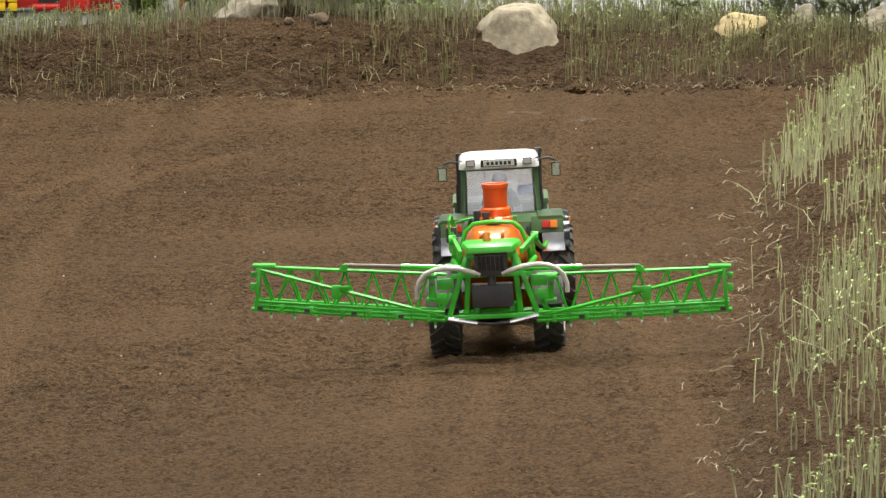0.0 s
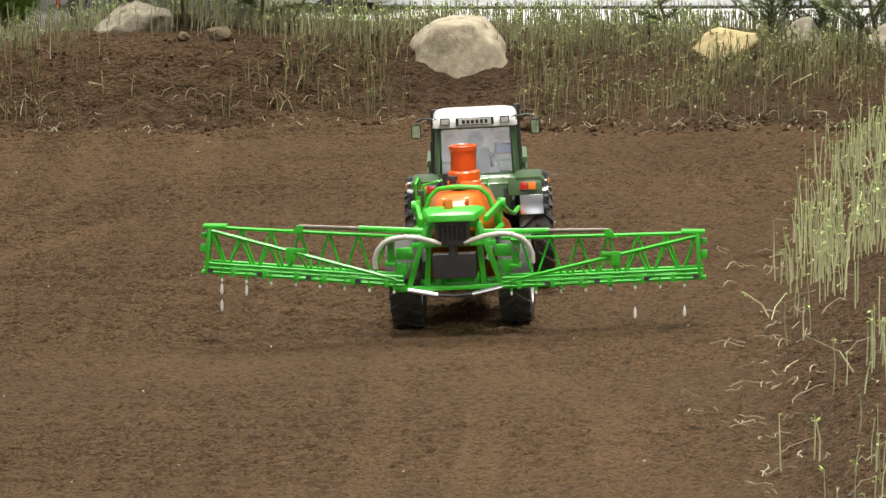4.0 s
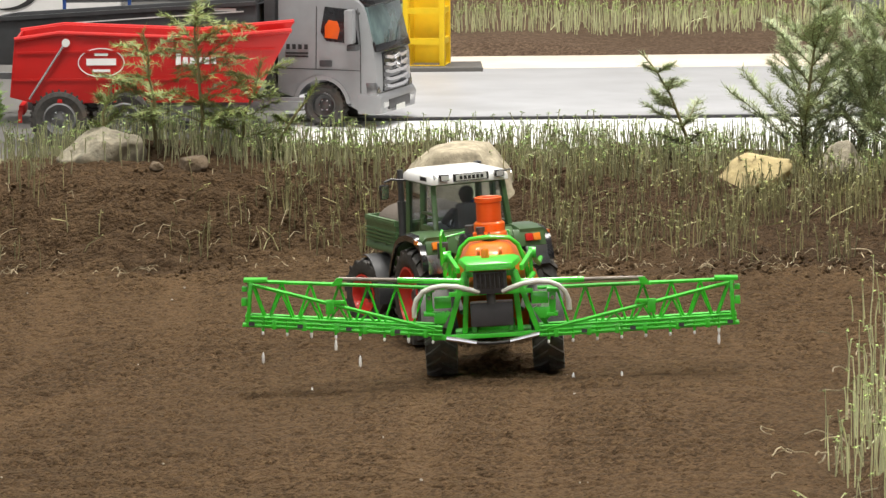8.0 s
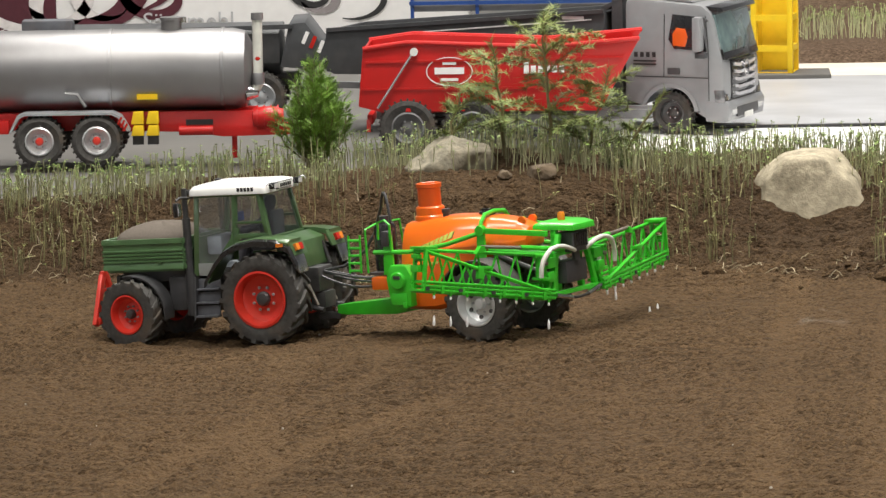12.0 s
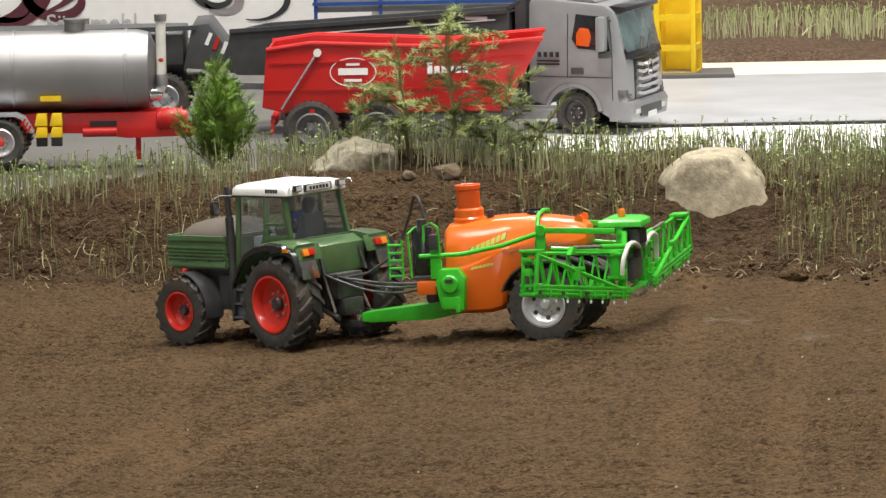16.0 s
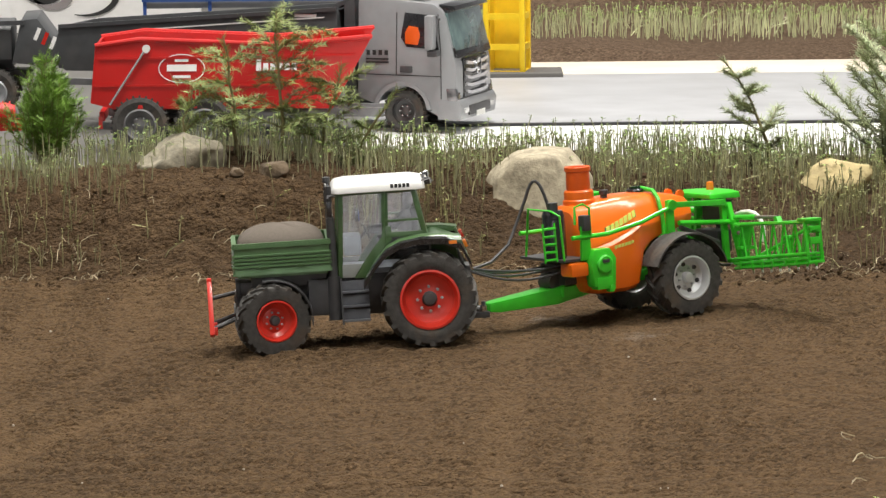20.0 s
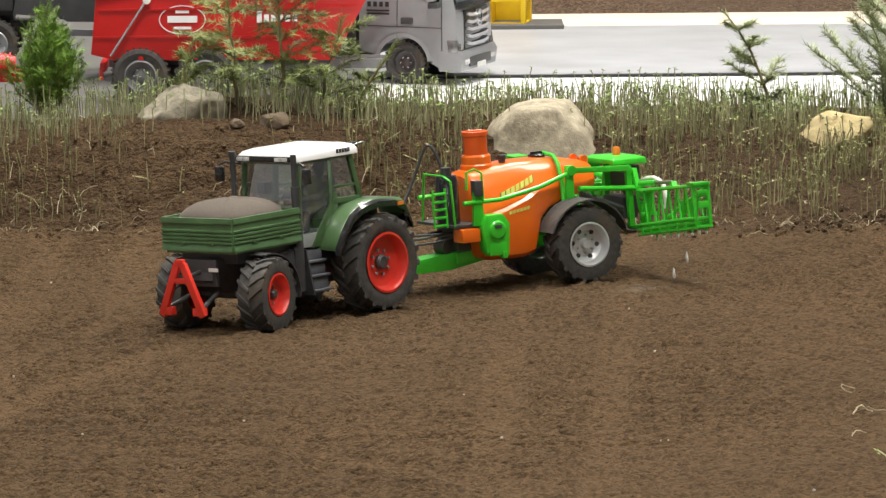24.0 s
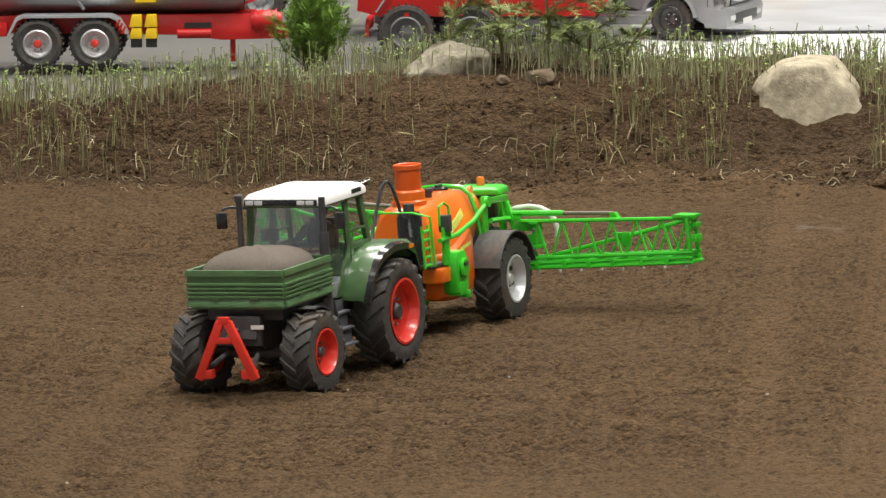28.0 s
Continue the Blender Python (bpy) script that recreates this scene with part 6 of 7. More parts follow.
        part("head_lamp", Geo().prism([(0.0005, 0.046), (0.0025, 0.05), (0.0, 0.066), (-0.016, 0.066), (-0.014, 0.048)], "xz", s * (w - 0.016), s * (w + 0.001)), head_glass, T, "grey-tinted headlight", bevel=0.001)
        part("cab_step", Geo().box((-0.032, s * (w - 0.004), 0.034), (0.026, 0.006, 0.004)), black_plastic, T)
        part("fuel_tank", Geo().path([(-0.18, s * 0.062, 0.04), (-0.27, s * 0.062, 0.04)], 0.018, 16), chassis_grey, T, "pale grey fuel tank")
    part("orange_jacket", Geo().prism([(-0.08, 0.133), (-0.06, 0.131), (-0.056, 0.146), (-0.06, 0.158), (-0.074, 0.16), (-0.08, 0.15)], "xz", -w - 0.0012, -w - 0.0022), orange_dark, T, "plain orange shape behind the window", bevel=0.0004)
    # front: grille, star ring, bumper
    part("grille", Geo().box((0.001, 0, 0.08), (0.004, 0.108, 0.058)), black_gloss, T, "black grille", bevel=0.001)
    for z in (0.057, 0.068, 0.079, 0.09, 0.101):
        part("grille_bar", Geo().loft([[(0.002, y, z + d), (0.0065, y, z + d), (0.0065, y, z + d + 0.0048), (0.002, y, z + d + 0.0048)] for y, d in ((-0.05, 0.0), (-0.028, -0.003), (0.028, -0.003), (0.05, 0.0))]), chrome, T)
    part("emblem_ring", Geo().lathe([(0.0105, 0.006), (0.0125, 0.006), (0.0125, 0.009), (0.0105, 0.009), (0.0105, 0.006)], "x", 24, (0, 0, 0.094)), chrome, T)
    part("bumper", Geo().prism([(-0.03, 0.018), (0.006, 0.018), (0.009, 0.04), (0.004, 0.05), (-0.03, 0.048)], "xz", -w - 0.001, w + 0.001), cab_grey, T, bevel=0.003)
    part("bumper_mesh", Geo().box((0.0085, 0, 0.031), (0.003, 0.1, 0.015)), black_plastic, T, bevel=0.001)
    part("number_plate", Geo().box((0.011, 0, 0.024), (0.001, 0.04, 0.008)), white_plastic, T)
    for k in range(4):
        part("front_brand_bar", Geo().box((-0.0015, -0.03 + k * 0.02, 0.113), (0.002, 0.012, 0.006)), gold_print, T)
    for k in range(4):
        part("brand_bar", Geo().box((-0.139 + 0.0095 * k, -w - 0.0006, 0.1185), (0.0055, 0.0008, 0.0075)), black_print, T)
    for k, z in enumerate((0.109, 0.104)):
        part("small_print_bar", Geo().box((-0.125, -w - 0.0006, z), (0.036, 0.0008, 0.0024)), black_print, T)
    for k in range(2):
        part("bumper_lamp", Geo().box((0.0085, -0.062 + 0.124 * k, 0.032), (0.003, 0.02, 0.008)), lamp_clear, T, bevel=0.001)
        part("wiper", Geo().path([(0.001, -0.02 + 0.045 * k, 0.122), (-0.004, 0.004 + 0.045 * k, 0.14)], 0.0012, 5), black_plastic, T)
    part("front_flap_seam", Geo().path([(0.0012, -0.075, 0.112), (0.0015, 0.075, 0.112)], 0.0008, 4), black_print, T)
    part("lower_seam", Geo().path([(0.003, -0.08, 0.05), (0.003, 0.08, 0.05)], 0.0009, 4), black_print, T)
    # chassis and dump body
    part("chassis", Geo().box((-0.32, 0, 0.05), (0.36, 0.06, 0.02)), chassis_grey, T, bevel=0.002)
    part("cab_guard", Geo().box((-0.172, 0.0, 0.13), (0.018, 0.15, 0.14)), black_plastic, T, "black frame behind the cab", bevel=0.002)
    body = Geo()
    body.prism([(-0.19, 0.085), (-0.19, 0.183), (-0.215, 0.18), (-0.64, 0.147), (-0.655, 0.095), (-0.63, 0.08)], "xz", -0.082, -0.076)
    body.prism([(-0.19, 0.085), (-0.19, 0.183), (-0.215, 0.18), (-0.64, 0.147), (-0.655, 0.095), (-0.63, 0.08)], "xz", 0.076, 0.082)
    body.box((-0.193, 0, 0.132), (0.006, 0.152, 0.096)).box((-0.41, 0, 0.083), (0.45, 0.152, 0.006)).box((-0.642, 0, 0.115), (0.006, 0.152, 0.064))
    part("dump_body", body, anthracite, T, "dark grey dump body", bevel=0.0015)
    part("body_rim", Geo().bar((-0.19, -0.084, 0.183), (-0.64, -0.084, 0.148), 0.006, 0.006), anthracite, T)
    part("body_visor", Geo().prism([(-0.19, 0.183), (-0.162, 0.2), (-0.162, 0.204), (-0.2, 0.188)], "xz", -0.075, 0.075), anthracite, T, bevel=0.001)
    part("body_stripe", Geo().bar((-0.21, -0.0835, 0.17), (-0.5, -0.0835, 0.146), 0.001, 0.002), white_print, T)
    part("maker_plate", Geo().box((-0.24, -0.0832, 0.172), (0.035, 0.001, 0.005)), white_print, T)


build_truck()


def build_tanker():
    K = thing("slurry_tanker", "shiny steel model tank trailer on a red chassis", "trailer", pose(0, 9.93, 0))
    r, zc = 0.06, 0.133
    part("tank", Geo().lathe([(0.0001, -0.968), (r * 0.6, -0.966), (r * 0.9, -0.958), (r, -0.945), (r, -0.585), (r * 0.93, -0.567), (r * 0.6, -0.557), (0.0001, -0.555)], "x", 48, (0, 0, zc)), steel_tank, K, "brushed steel tank")
    for x in (-0.938, -0.765, -0.6):
        part("tank_band", Geo().lathe([(r, x - 0.0025), (r + 0.0012, x - 0.002), (r + 0.0012, x + 0.002), (r, x + 0.0025)], "x", 48, (0, 0, zc)), steel_tank, K)
    part("dome", Geo().lathe([(0.015, 0.188), (0.015, 0.205), (0.0165, 0.206), (0.0165, 0.21), (0.0001, 0.211)], "z", 24, (-0.676, 0, 0)), steel_tank, K, "steel filler dome")
    part("dome_clamp", Geo().box((-0.66, 0, 0.206), (0.012, 0.01, 0.008)), chrome, K)
    part("overflow_pipe", Geo().path([(-0.548, -0.03, 0.215), (-0.548, -0.03, 0.11), (-0.556, -0.03, 0.1)], 0.0075, 14), hose_clear, K, "clear sight tube with float")
    part("tube_cap", Geo().lathe([(0.009, 0.207), (0.009, 0.217), (0.0001, 0.218)], "z", 14, (-0.548, -0.03, 0)), steel_tank, K)
    part("tube_collar", Geo().lathe([(0.0095, 0.112), (0.0095, 0.128), (0.009, 0.129)], "z", 14, (-0.548, -0.03, 0)), steel_tank, K)
    part("float_ball", Geo().lathe([(0.0001, -0.005), (0.004, -0.003), (0.005, 0), (0.004, 0.003), (0.0001, 0.005)], "z", 12, (-0.548, -0.0335, 0.15)), lamp_red, K)
    part("valve_cone", Geo().lathe([(0.012, -0.565), (0.007, -0.548), (0.0001, -0.546)], "x", 16, (0, -0.03, 0.1)), chrome, K)
    ch = Geo().prism([(-0.965, 0.05), (-0.965, 0.062), (-0.93, 0.074), (-0.555, 0.074), (-0.545, 0.052), (-0.5, 0.048), (-0.5, 0.038), (-0.6, 0.036), (-0.66, 0.044)], "xz", -0.036, -0.028)
    ch.prism([(-0.965, 0.05), (-0.965, 0.062), (-0.93, 0.074), (-0.555, 0.074), (-0.545, 0.052), (-0.5, 0.048), (-0.5, 0.038), (-0.6, 0.036), (-0.66, 0.044)], "xz", 0.028, 0.036)
    ch.box((-0.93, 0, 0.055), (0.03, 0.1, 0.02)).box((-0.74, 0, 0.06), (0.4, 0.056, 0.008))
    part("chassis", ch, red_paint, K, "red welded chassis", bevel=0.001)
    # black plate on the solid rail, the slot's shade as colour
    part("chassis_slot_shade", Geo().box((-0.635, -0.0365, 0.058), (0.04, 0.001, 0.008)), black_print, K)
    part("red_cylinder", Geo().path([(-0.665, -0.04, 0.046), (-0.615, -0.04, 0.046)], 0.007, 12), red_paint, K)
    part("pump", Geo().lathe([(0.0001, -0.558), (0.014, -0.556), (0.016, -0.545), (0.016, -0.525), (0.012, -0.512), (0.0001, -0.511)], "x", 20, (0, -0.03, 0.063)), red_paint, K, "ribbed red pump")
    for x in (-0.55, -0.54, -0.53, -0.52):
        part("pump_rib", Geo().lathe([(0.016, x - 0.001), (0.018, x - 0.001), (0.018, x + 0.001), (0.016, x + 0.001)], "x", 20, (0, -0.03, 0.063)), red_paint, K)
    for s in (-1, 1):
        for x in (-0.868, -0.784):
            wh = road_wheel("wheel", K, (x, 0.062 * s, 0.036), 0.037, 0.034, bright_rim, s)
            part("hub_cap", Geo().lathe([(0.0062, 0.0085 * s), (0.0062, 0.013 * s), (0.0045, 0.0155 * s), (0.0001, 0.016 * s)], "y", 16), red_rim, wh, "red hub cap")
        fd = Geo().prism([(-0.912, 0.05), (-0.9, 0.074), (-0.89, 0.078), (-0.76, 0.078), (-0.748, 0.072), (-0.735, 0.05), (-0.739, 0.05), (-0.752, 0.07), (-0.762, 0.0745), (-0.888, 0.0745), (-0.897, 0.07), (-0.908, 0.05)], "xz", 0.042 * s, 0.08 * s)
        part("mudguard", fd, silver_rim, K, "flat silver mudguard")
        for k in range(3):
            part("warning_stripe", Geo().box((-0.749 + 0.004 * k, 0.0805 * s, 0.066 - 0.005 * k), (0.003, 0.0008, 0.012), Matrix.Rotation(0.5, 3, "Y")), lamp_red, K)
    for x in (-0.868, -0.784):
        part("axle", Geo().path([(x, -0.05, 0.036), (x, 0.05, 0.036)], 0.005, 8), dark_metal, K)
    for x in (-0.725, -0.703):
        part("wheel_chock", Geo().prism([(x - 0.0095, 0.058), (x + 0.0095, 0.058), (x + 0.0085, 0.076), (x - 0.0055, 0.076)], "xz", -0.06, -0.042), yellow_paint, K, "yellow wheel chock", bevel=0.001)
        part("wheel_chock", Geo().prism([(x - 0.0095, 0.041), (x + 0.0095, 0.041), (x + 0.0085, 0.0565), (x - 0.0055, 0.0565)], "xz", -0.06, -0.042), yellow_paint, K, "yellow wheel chock", bevel=0.001)
        part("chock_holder", Geo().box((x, -0.042, 0.036), (0.016, 0.012, 0.018)), black_plastic, K)
    part("support_leg", Geo().path([(-0.585, -0.02, 0.05), (-0.585, -0.02, 0.003)], 0.004, 8), red_paint, K)
    part("level_pipe", Geo().path([(-0.83, -0.058, 0.105), (-0.812, -0.061, 0.103), (-0.8, -0.061, 0.085)], 0.0025, 8), steel_tank, K)
    # yellow slab on the tank, standing for the chocks mirrored in the steel
    part("painted_chock_reflection", Geo().box((-0.71, -0.0535, 0.098), (0.03, 0.001, 0.008)), yellow_paint, K)
    part("rear_hose_box", Geo().box((-0.86, 0.03, 0.197), (0.075, 0.04, 0.018)), grey_step, K, bevel=0.002)


build_tanker()


def build_dark_trailer():
    D = thing("tipper_trailer", "dark grey model tipper trailer behind the tanker", "trailer", pose(0.055, 10.55, 0))
    prof = [(-0.075, 0.09), (-0.085, 0.137), (-0.08, 0.142), (0.08, 0.142), (0.085, 0.137), (0.075, 0.09), (0.05, 0.072), (-0.05, 0.072)]
    part("dump_body", Geo().loft([[(x, y, z) for y, z in prof] for x in (-1.0, -0.62, -0.6)]), anthracite, D, "dark grey dump body", bevel=0.002)
    part("tailgate", Geo().prism([(-0.6, 0.085), (-0.585, 0.152), (-0.56, 0.154), (-0.528, 0.11), (-0.54, 0.08)], "xz", -0.085, 0.085), anthracite, D, "slanted dark tailgate", bevel=0.002)
    part("rim", Geo().bar((-1.0, -0.087, 0.14), (-0.58, -0.087, 0.148), 0.006, 0.007), anthracite, D)
    part("badge", Geo().lathe([(0.0001, -0.0865), (0.014, -0.0865), (0.014, -0.085)], "y", 20, (-0.66, 0, 0.115)), gold_print, D)
    for k in range(3):
        part("warning_stripe", Geo().box((-0.56 + 0.012 * k, -0.0862, 0.13 - 0.007 * k), (0.006, 0.001, 0.02), Matrix.Rotation(0.4, 3, "Y")), white_print if k != 1 else lamp_red, D)
    part("chassis", Geo().box((-0.78, 0, 0.06), (0.42, 0.05, 0.018)), black_plastic, D, bevel=0.001)
    for s in (-1, 1):
        for x in (-0.93, -0.84, -0.63):
            road_wheel("wheel", D, (x, 0.068 * s, 0.038), 0.038, 0.03, silver_rim, s)
    part("steel_plate", Geo().box((-0.545, -0.07, 0.087), (0.04, 0.03, 0.003), Matrix.Rotation(-0.2, 3, "Y")), chrome, D)
    part("drawbar", Geo().bar((-0.56, 0, 0.05), (-0.42, 0, 0.045), 0.012, 0.01), chassis_grey, D)
    part("spare_wheel", Geo().lathe([(0.012, -0.008), (0.03, -0.008), (0.033, 0), (0.03, 0.008), (0.012, 0.008)], "x", 24, (-0.522, 0.0, 0.1)), steel_tank, D)


build_dark_trailer()


def build_box_trailer():
    B = thing("box_trailer", "long box trailer with white and maroon swirl artwork", "trailer", pose(0.08, 12.1, 0))
    part("box", Geo().box((-0.74, 0.1, 0.14), (0.74, 0.2, 0.30)), white_print, B, "white box body", bevel=0.003)
    part("maroon_panel", Geo().box((-1.3, 0.1, 0.14), (0.38, 0.204, 0.302)), maroon, B, "maroon painted front part", bevel=0.003)
    # swirling stripes along the seam of white and maroon

    def swirl(cx, cz, r0, turns, a0, mat, w):
        rows = []
        n = 26
        for k in range(n + 1):
            f = k / n
            a = a0 + turns * 2 * math.pi * f
            r = r0 * (1 - 0.8 * f)
            ww = w * (0.15 + math.sin(math.pi * min(1, f * 1.1 + 0.02)))
            rows.append([(cx + (r - ww) * math.cos(a) * 1.35, -0.0032, cz + (r - ww) * math.sin(a)), (cx + (r + ww) * math.cos(a) * 1.35, -0.0032, cz + (r + ww) * math.sin(a))])
        part("swirl", Geo().loft(rows, closed=False, caps=False), mat, B)
    for cx, cz, r0, tn, a0, mt, w in ((-1.12, 0.19, 0.12, 0.8, 2.6, silver_art, 0.008), (-1.05, 0.2, 0.1, 0.9, 3.6, maroon, 0.016), (-1.0, 0.16, 0.09, 0.8, 0.5, silver_art, 0.009), (-0.98, 0.22, 0.08, 1.0, 5.0, maroon, 0.012), (-1.2, 0.14, 0.11, 0.6, 1.2, silver_art, 0.006), (-0.92, 0.17, 0.06, 0.8, 2.2, maroon, 0.008), (-1.06, 0.12, 0.13, 0.5, 0.9, silver_art, 0.01), (-0.64, 0.17, 0.045, 0.9, 1.2, black_print, 0.006), (-0.63, 0.16, 0.03, 0.8, 3.4, grey_art, 0.006), (-0.56, 0.17, 0.055, 0.5, 4.2, black_print, 0.004), (-0.66, 0.2, 0.03, 0.7, 5.2, grey_art, 0.005), (-0.45, 0.2, 0.05, 0.45, 3.5, grey_art, 0.003)):
        swirl(cx, cz - 0.1, r0, tn, a0, mt, w)
    writing("Sägemehl", 0.044, print_grey, B, facing((-0.872, -0.0035, 0.02), (1, 0, 0), (0, 0, 1)), "side_lettering")
    for k in range(3):
        part("number_bar", Geo().box((-0.81 + k * 0.045, -0.0025, 0.095), (0.034, 0.002, 0.04)), silver_art, B)
    for k in range(8):
        part("marker_lamp", Geo().box((-1.46 + 0.022 * k, -0.004, 0.01), (0.008, 0.004, 0.005)), lamp_orange, B)


build_box_trailer()

# yellow cabin on its plinth
Y = thing("yellow_booth", "bright yellow openwork booth on a pale slab", "booth", pose(0.235, 11.08, 0.0, 0, 0, -10))
for x in (-0.03, 0.03):
    for y in (-0.03, 0.03):
        part("post", Geo().box((x, y, 0.075), (0.009, 0.009, 0.15)), yellow_paint, Y, bevel=0.001)
for z in (0.006, 0.05, 0.1, 0.147):
    for y in (-0.03, 0.03):
        part("rail", Geo().box((0, y, z), (0.054, 0.007, 0.01)), yellow_paint, Y)
    for x in (-0.03, 0.03):
        part("rail", Geo().box((x, 0, z), (0.007, 0.054, 0.01)), yellow_paint, Y)
part("back_panel", Geo().box((-0.0, 0.026, 0.075), (0.05, 0.003, 0.13)), yellow_paint, Y)
part("side_panel", Geo().box((-0.026, 0.0, 0.075), (0.003, 0.05, 0.13)), yellow_paint, Y)
solid("plinth", Geo().box((0.25, 11.07, 0.003), (0.15, 0.11, 0.014)), concrete, "pale grey slab under the yellow booth", "slab", bevel=0.002)

# blue frame rack
Bl = thing("blue_rack", "dark blue tubular frame rack with grey panels", "rack", pose(-0.19, 11.45, 0))
for x in (-0.18, -0.07, 0.06, 0.18):
    part("post", Geo().box((x, 0, 0.08), (0.006, 0.006, 0.16)), blue_paint, Bl)
for z in (0.062, 0.1, 0.157):
    part("rail", Geo().box((0, -0.004, z), (0.37, 0.006, 0.006)), blue_paint, Bl)
part("panel", Geo().box((0, 0.006, 0.12), (0.36, 0.003, 0.07)), cab_grey, Bl, "grey back panel")
solid("far_block", Geo().box((1.07, 11.75, 0.15), (0.16, 0.1, 0.32)), cab_grey, "pale grey block standing behind the far bank", "block", bevel=0.004)

# leaning leaf twig near the edge of the display
leafy_bush("edge_bush", (-0.43, 3.64, 0.0), 0.065, 0.1, "bright green leafy tuft at the field edge", random.Random(3), 26)

# ---------------------------------------------------------------- motion of the vehicles

def smooth_rows(rows, t):
    """Place and heading between rows, by cubic blending."""
    k = max(0, min(len(rows) - 2, sum(1 for r in rows if r[0] <= t) - 1))
    a, b = rows[k], rows[k + 1]
    h = b[0] - a[0]
    u = (t - a[0]) / h
    out = []
    for i in (1, 2, 3):
        m0 = (b[i] - rows[max(k - 1, 0)][i]) / (b[0] - rows[max(k - 1, 0)][0])
        m1 = (rows[min(k + 2, len(rows) - 1)][i] - a[i]) / (rows[min(k + 2, len(rows) - 1)][0] - a[0])
        out.append(a[i] * (1 + 2 * u) * (1 - u) ** 2 + m0 * h * u * (1 - u) ** 2 + b[i] * u * u * (3 - 2 * u) + m1 * h * u * u * (u - 1))
    return out


def standing(x, y, a):
    """Pose of a vehicle on the leaning field: its floor follows the lie of the land."""
    h = 0.02
    sx = float(tilt(x + h, y) - tilt(x - h, y)) / (2 * h)
    sy = float(tilt(x, y + h) - tilt(x, y - h)) / (2 * h)
    up = Vector((-sx, -sy, 1)).normalized()
    ahead = Vector((math.cos(radians(a)), math.sin(radians(a)), 0))
    ahead = (ahead - up * ahead.dot(up)).normalized()
    return Matrix.Translation((x, y, float(tilt(x, y)))) @ Matrix((ahead, up.cross(ahead), up)).transposed().to_4x4()


def roll_wheels(rows, wheels):
    """Spin each wheel by the way that its own foot travels, and steer the front pair."""
    step = 0.2
    times = [i * step for i in range(141)]
    for wheel, c, radius, steered in wheels:
        keys, spin, last, ang = [], 0.0, None, 0.0
        for t in times:
            x, y, a = smooth_rows(rows, t)
            a = radians(a)
            foot = Vector((x + math.cos(a) * c[0] - math.sin(a) * c[1], y + math.sin(a) * c[0] + math.cos(a) * c[1]))
            d = foot - last if last is not None else Vector((0, 0))
            last = foot
            if steered:
                x2, y2, a2 = smooth_rows(rows, min(28.0, t + 0.4))
                x1, y1, a1 = smooth_rows(rows, max(0.0, t - 0.4))
                run = (x2 - x1) * math.cos(a) + (y2 - y1) * math.sin(a)
                want = math.atan2(FRONT_X * radians(a2 - a1), max(run, 0.03)) if abs(run) > 0.004 else ang
                ang += max(-0.2, min(0.2, max(-0.25, min(0.25, want)) - ang)) * 0.6
            head = Vector((math.cos(a + ang), math.sin(a + ang)))
            spin += d.dot(head) / radius
            keys.append((t, Matrix.Translation(c) @ Matrix.Rotation(ang, 4, "Z") @ Matrix.Rotation(spin, 4, "Y")))
        walk(wheel, keys)


def fall(drop, start, k):
    """A drop forms in its nozzle, falls to the soil, sinks in, and the next one forms; the flow is shut off while the rig turns."""
    x, y, z = start
    rows, t = [], 0.0
    period = 0.34 + 0.04 * ((k * 7) % 5)
    t = 0.05 * ((k * 5) % 9)
    inside = (x, y, z + 0.0085)
    rows.append((0.0, pose(*inside)))
    while t < 27.4:
        if 12.3 < t < 23.8:
            t = 23.8 + 0.05 * ((k * 5) % 9)
            rows.append((23.8, pose(*inside)))
            continue
        if t > rows[-1][0] + 0.02:
            rows.append((t, pose(*inside)))
        for u in (0.1, 0.2):
            rows.append((t + u, pose(x - 0.002 * u, y, z - (z + 0.008) * (u / 0.2) ** 1.5)))
        rows.append((t + 0.2667, pose(x, y, -0.012)))
        rows.append((t + 0.3, pose(*inside)))
        t += period
    rows.append((28.0, pose(*inside)))
    walk(drop, rows)


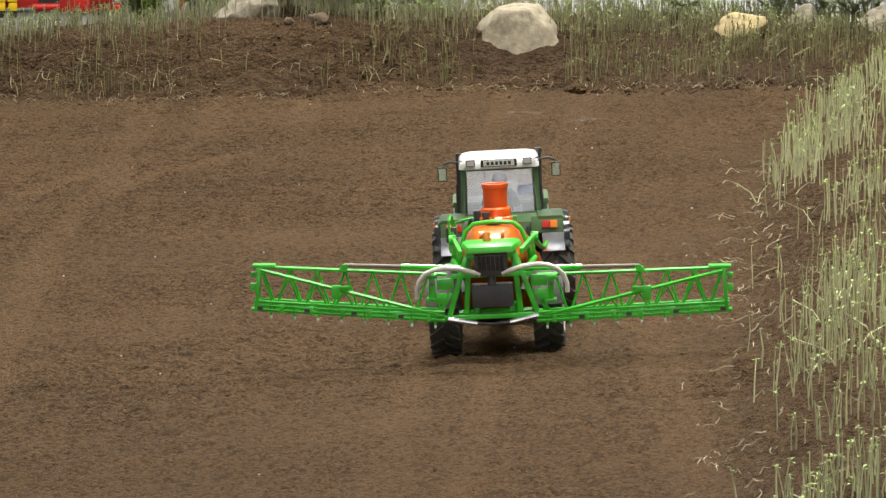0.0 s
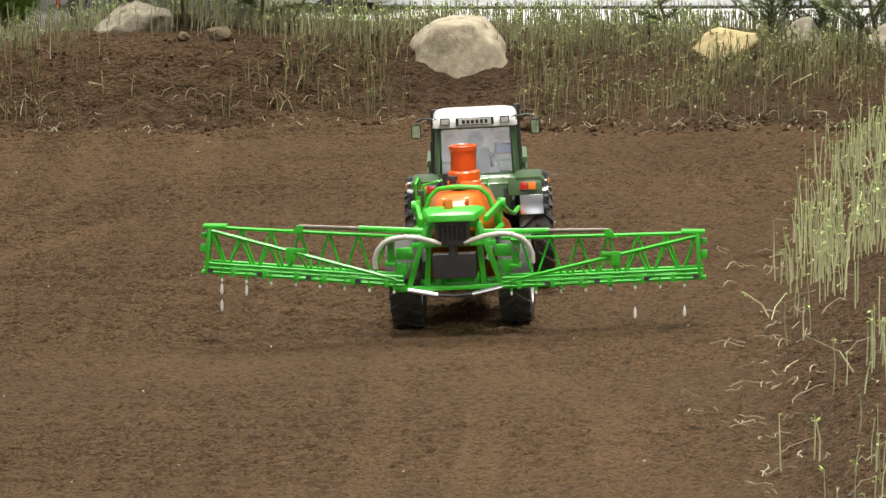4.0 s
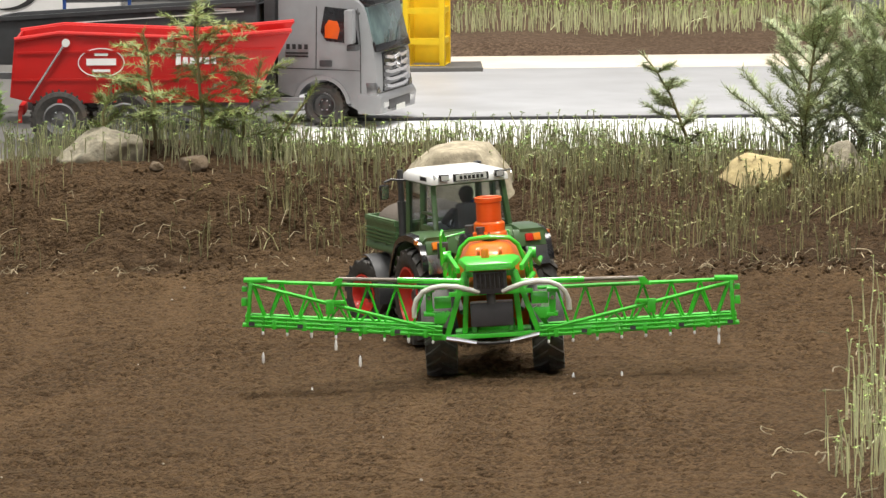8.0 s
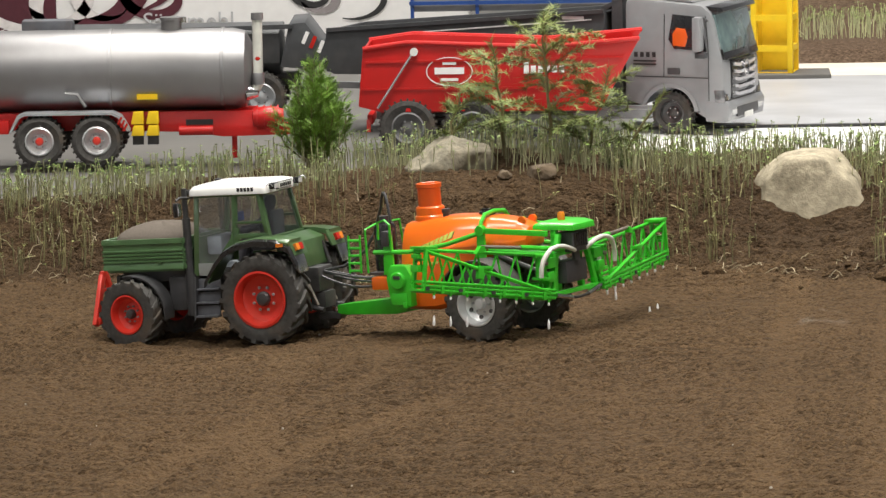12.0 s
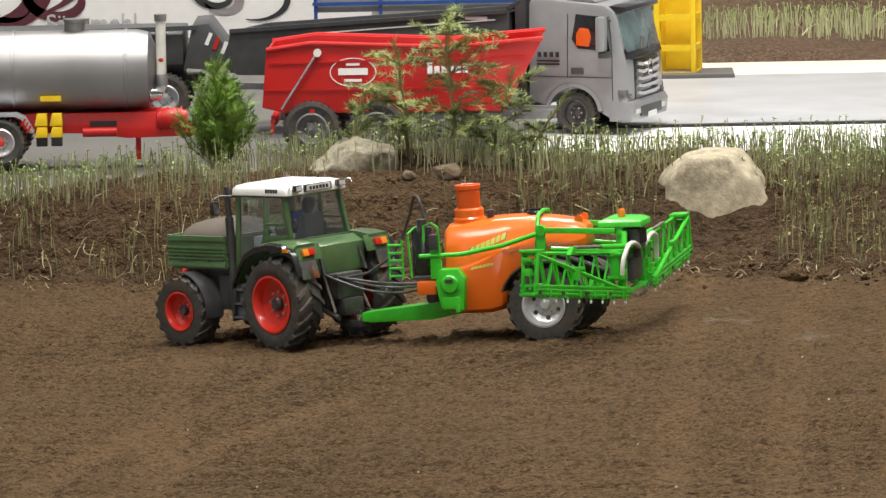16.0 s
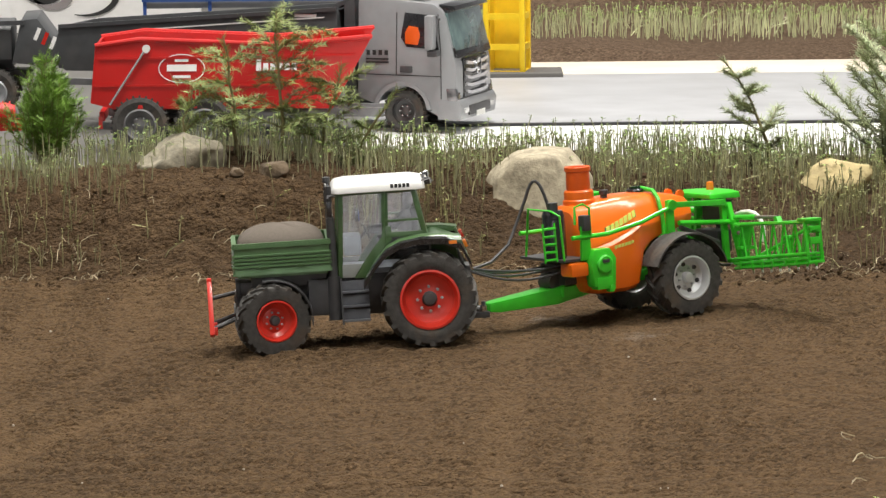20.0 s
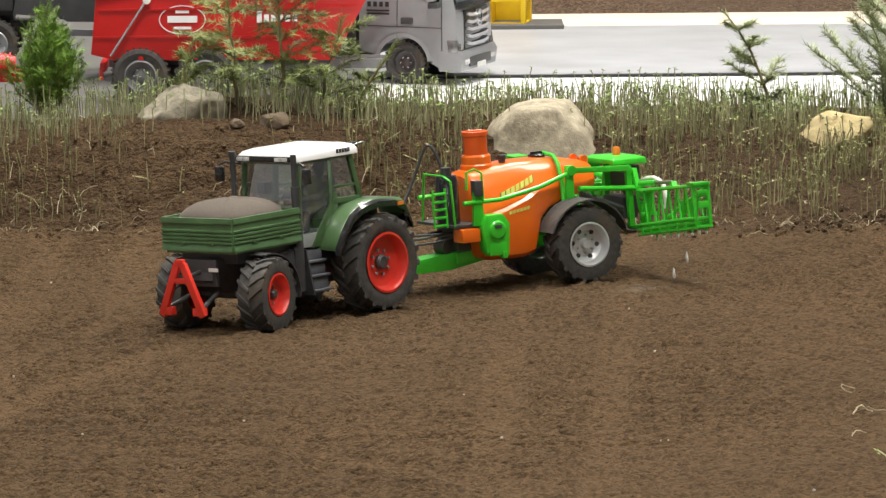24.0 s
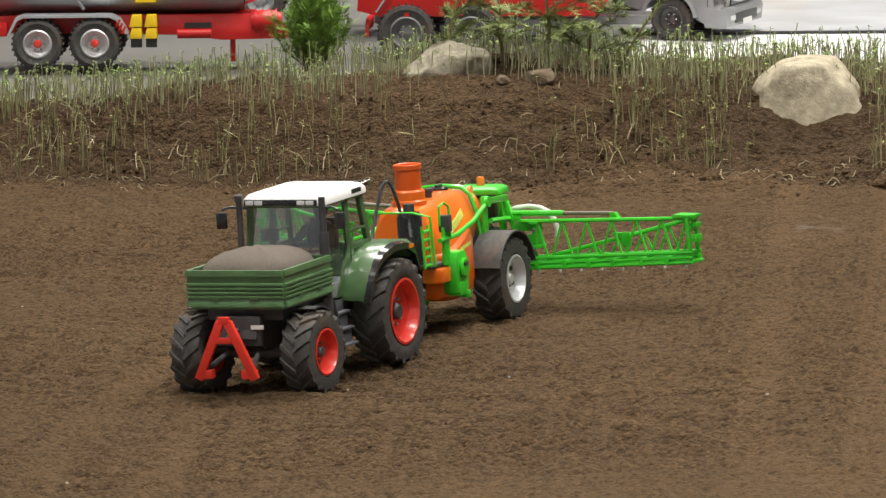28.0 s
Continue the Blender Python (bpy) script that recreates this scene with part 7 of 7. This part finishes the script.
def motions():
    tractor_rows = [
        (0, 0.1392, 4.9725, 89.33), (0.5, 0.1421, 5.1948, 89.35), (1, 0.1465, 5.3776, 89.35), (1.5, 0.1509, 5.5358, 88.93),
        (2, 0.1581, 5.7018, 88.37), (2.5, 0.1670, 5.9174, 88.42), (4.5, 0.2083, 6.7231, 88.51), (5, 0.2100, 6.8984, 89.08),
        (5.5, 0.2147, 7.0607, 89.01), (6, 0.2215, 7.1872, 88.28), (6.5, 0.2285, 7.2974, 88.98), (7, 0.2359, 7.4010, 92.47),
        (7.5, 0.2269, 7.4893, 99.52), (8, 0.2176, 7.5932, 107.64), (8.5, 0.1914, 7.7180, 115.86), (9, 0.1374, 7.8088, 127.03),
        (9.5, 0.0713, 7.8301, 138.85), (10, -0.0165, 7.8789, 150.49), (10.5, -0.1149, 7.9201, 158.99), (11, -0.2318, 7.9881, 161.56),
        (11.5, -0.3449, 8.0439, 159.42), (12, -0.4111, 8.0715, 156.99), (12.5, -0.4098, 8.0726, 154.76), (14.5, -0.3355, 8.0080, 138.88),
        (15, -0.3047, 7.9789, 134.51), (15.5, -0.2773, 7.9501, 130.92), (16, -0.2499, 7.9124, 131.90), (16.5, -0.2223, 7.8854, 134.99),
        (17, -0.1919, 7.8561, 140.75), (17.5, -0.1520, 7.8340, 148.90), (18, -0.1105, 7.8091, 157.51), (18.5, -0.0677, 7.7878, 166.72),
        (19, -0.0260, 7.7629, 173.01), (19.5, 0.0193, 7.7408, 177.26), (20, 0.0730, 7.7182, 181.62), (20.5, 0.1266, 7.7135, 185.55),
        (22.5, 0.0906, 7.7257, 211.78), (23, 0.0472, 7.6937, 217.01), (23.5, 0.0065, 7.6630, 222.22), (24, -0.0334, 7.6086, 227.37),
        (24.5, -0.0691, 7.5545, 233.13), (25, -0.0980, 7.5054, 238.51), (25.5, -0.1264, 7.4341, 244.25), (26, -0.1604, 7.3395, 248.65),
        (26.5, -0.1966, 7.2211, 250.22), (27, -0.2321, 7.1149, 249.06), (27.5, -0.2668, 7.0133, 247.61), (28, -0.3053, 6.9155, 246.64),
    ]
    sprayer_rows = [
        (0, 0.1253, 4.6682, 86.88), (0.5, 0.1290, 4.8905, 87.07), (1, 0.1343, 5.0733, 87.28), (1.5, 0.1363, 5.2315, 86.84),
        (2, 0.1403, 5.3978, 86.21), (2.5, 0.1457, 5.6137, 85.37), (4.5, 0.1836, 6.4196, 84.55), (5, 0.1911, 6.5945, 85.78),
        (5.5, 0.1972, 6.7567, 86.10), (6, 0.2023, 6.8833, 85.91), (6.5, 0.2080, 6.9936, 85.41), (7, 0.2172, 7.0974, 84.94),
        (7.5, 0.2215, 7.1861, 86.29), (8, 0.2274, 7.2917, 87.88), (8.5, 0.2272, 7.4198, 92.08), (9, 0.2112, 7.5195, 98.65),
        (9.5, 0.1743, 7.5534, 103.42), (10, 0.1430, 7.6300, 115.79), (10.5, 0.0964, 7.7100, 129.23), (11, 0.0100, 7.8093, 138.98),
        (11.5, -0.0861, 7.8859, 145.86), (12, -0.1453, 7.9236, 149.36), (12.5, -0.1455, 7.9217, 149.12), (14.5, -0.0752, 7.8523, 151.72),
        (15, -0.0426, 7.8297, 154.37), (15.5, -0.0100, 7.8170, 159.19), (16, 0.0261, 7.8046, 165.29), (16.5, 0.0606, 7.8003, 170.24),
        (17, 0.0979, 7.7966, 175.22), (17.5, 0.1437, 7.8072, 181.24), (18, 0.1875, 7.8146, 186.94), (18.5, 0.2294, 7.8260, 192.51),
        (19, 0.2667, 7.8288, 197.65), (19.5, 0.3024, 7.8374, 204.24), (20, 0.3397, 7.8501, 212.45), (20.5, 0.3765, 7.8725, 219.13),
        (22.5, 0.3774, 7.8221, 195.22), (23, 0.3267, 7.8082, 198.53), (23.5, 0.2764, 7.7978, 202.57), (24, 0.2231, 7.7674, 207.81),
        (24.5, 0.1709, 7.7372, 213.26), (25, 0.1230, 7.7108, 218.95), (25.5, 0.0715, 7.6620, 225.16), (26, 0.0072, 7.5917, 233.28),
        (26.5, -0.0559, 7.4905, 240.43), (27, -0.1063, 7.3921, 244.71), (27.5, -0.1495, 7.2944, 247.28), (28, -0.1906, 7.1977, 248.20),
    ]
    for ob, rows, wheels in ((tractor, tractor_rows, tractor_wheels), (sprayer, sprayer_rows, sprayer_wheels)):
        walk(ob, [(t, standing(x, y, a)) for t, x, y, a in rows])
        roll_wheels(rows, wheels)
    # the booms hang level whatever the ground does, sway a little, are raised before the turn and swing forward in it
    times = [i * 0.5 for i in range(57)]

    def glide(keys, t):
        k = max(0, min(len(keys) - 2, sum(1 for q in keys if q[0] <= t) - 1))
        a, b = keys[k], keys[k + 1]
        return [p + (q - p) * float(ease((t - a[0]) / (b[0] - a[0]))) for p, q in zip(a[1:], b[1:])]

    sway = ((0, 0), (5, 0.2), (6, -1.4), (6.5, -2.2), (7, -1.6), (8, 0), (8.5, 0.7), (10, 0), (28, 0))
    swings = (
        ((0, 0, 0), (9, 0, 0), (10, 5, 2), (11, 11, 5), (12.5, 16, 6), (14.5, 15, 5.5), (16, 16, 5), (17, 17, 4), (18.5, 14, 4.5), (20, 12, 5), (23, 11, 5.5), (25, 13, 6.5), (26, 11, 6), (27, 9, 3.5), (28, 8, 2)),
        ((0, 0, 0), (10.5, 0, 0), (12, 9, 0), (13.5, 5, 0), (15, 0, 0), (16.5, 1, 0), (17.3, 6, 0), (18, 9, 0), (18.6, 8, 0), (19.5, 3, 0), (20.5, 0, 0), (28, 0, 0)))
    height = ((0, -0.0155), (3, -0.0155), (4.5, -0.007), (5.5, -0.005), (7, -0.006), (9, -0.0155), (28, -0.0155))
    mid = Vector((-0.09, 0, 0.1))
    for boom, keys, s in ((BOOMS[0], swings[0], 1), (BOOMS[1], swings[1], -1)):
        hinge = Vector((-0.09, 0.05 * s, 0.062))
        rows = []
        for t in times:
            across = standing(*smooth_rows(sprayer_rows, t)).to_3x3().col[1]
            level = -math.asin(across.z) + radians(glide(sway, t)[0])
            sweep, lift = (radians(a) for a in glide(keys, t))
            rows.append((t, Matrix.Translation(mid) @ Matrix.Rotation(level, 4, "X") @ Matrix.Translation(hinge - mid) @ Matrix.Rotation(-sweep * s, 4, "Z") @ Matrix.Rotation(lift * s, 4, "X") @ Matrix.Translation(-hinge) @ pose(0, 0, glide(height, t)[0])))
        walk(boom, rows)
    for k, (drop, start) in enumerate(DROPS):
        fall(drop, start, k)


motions()
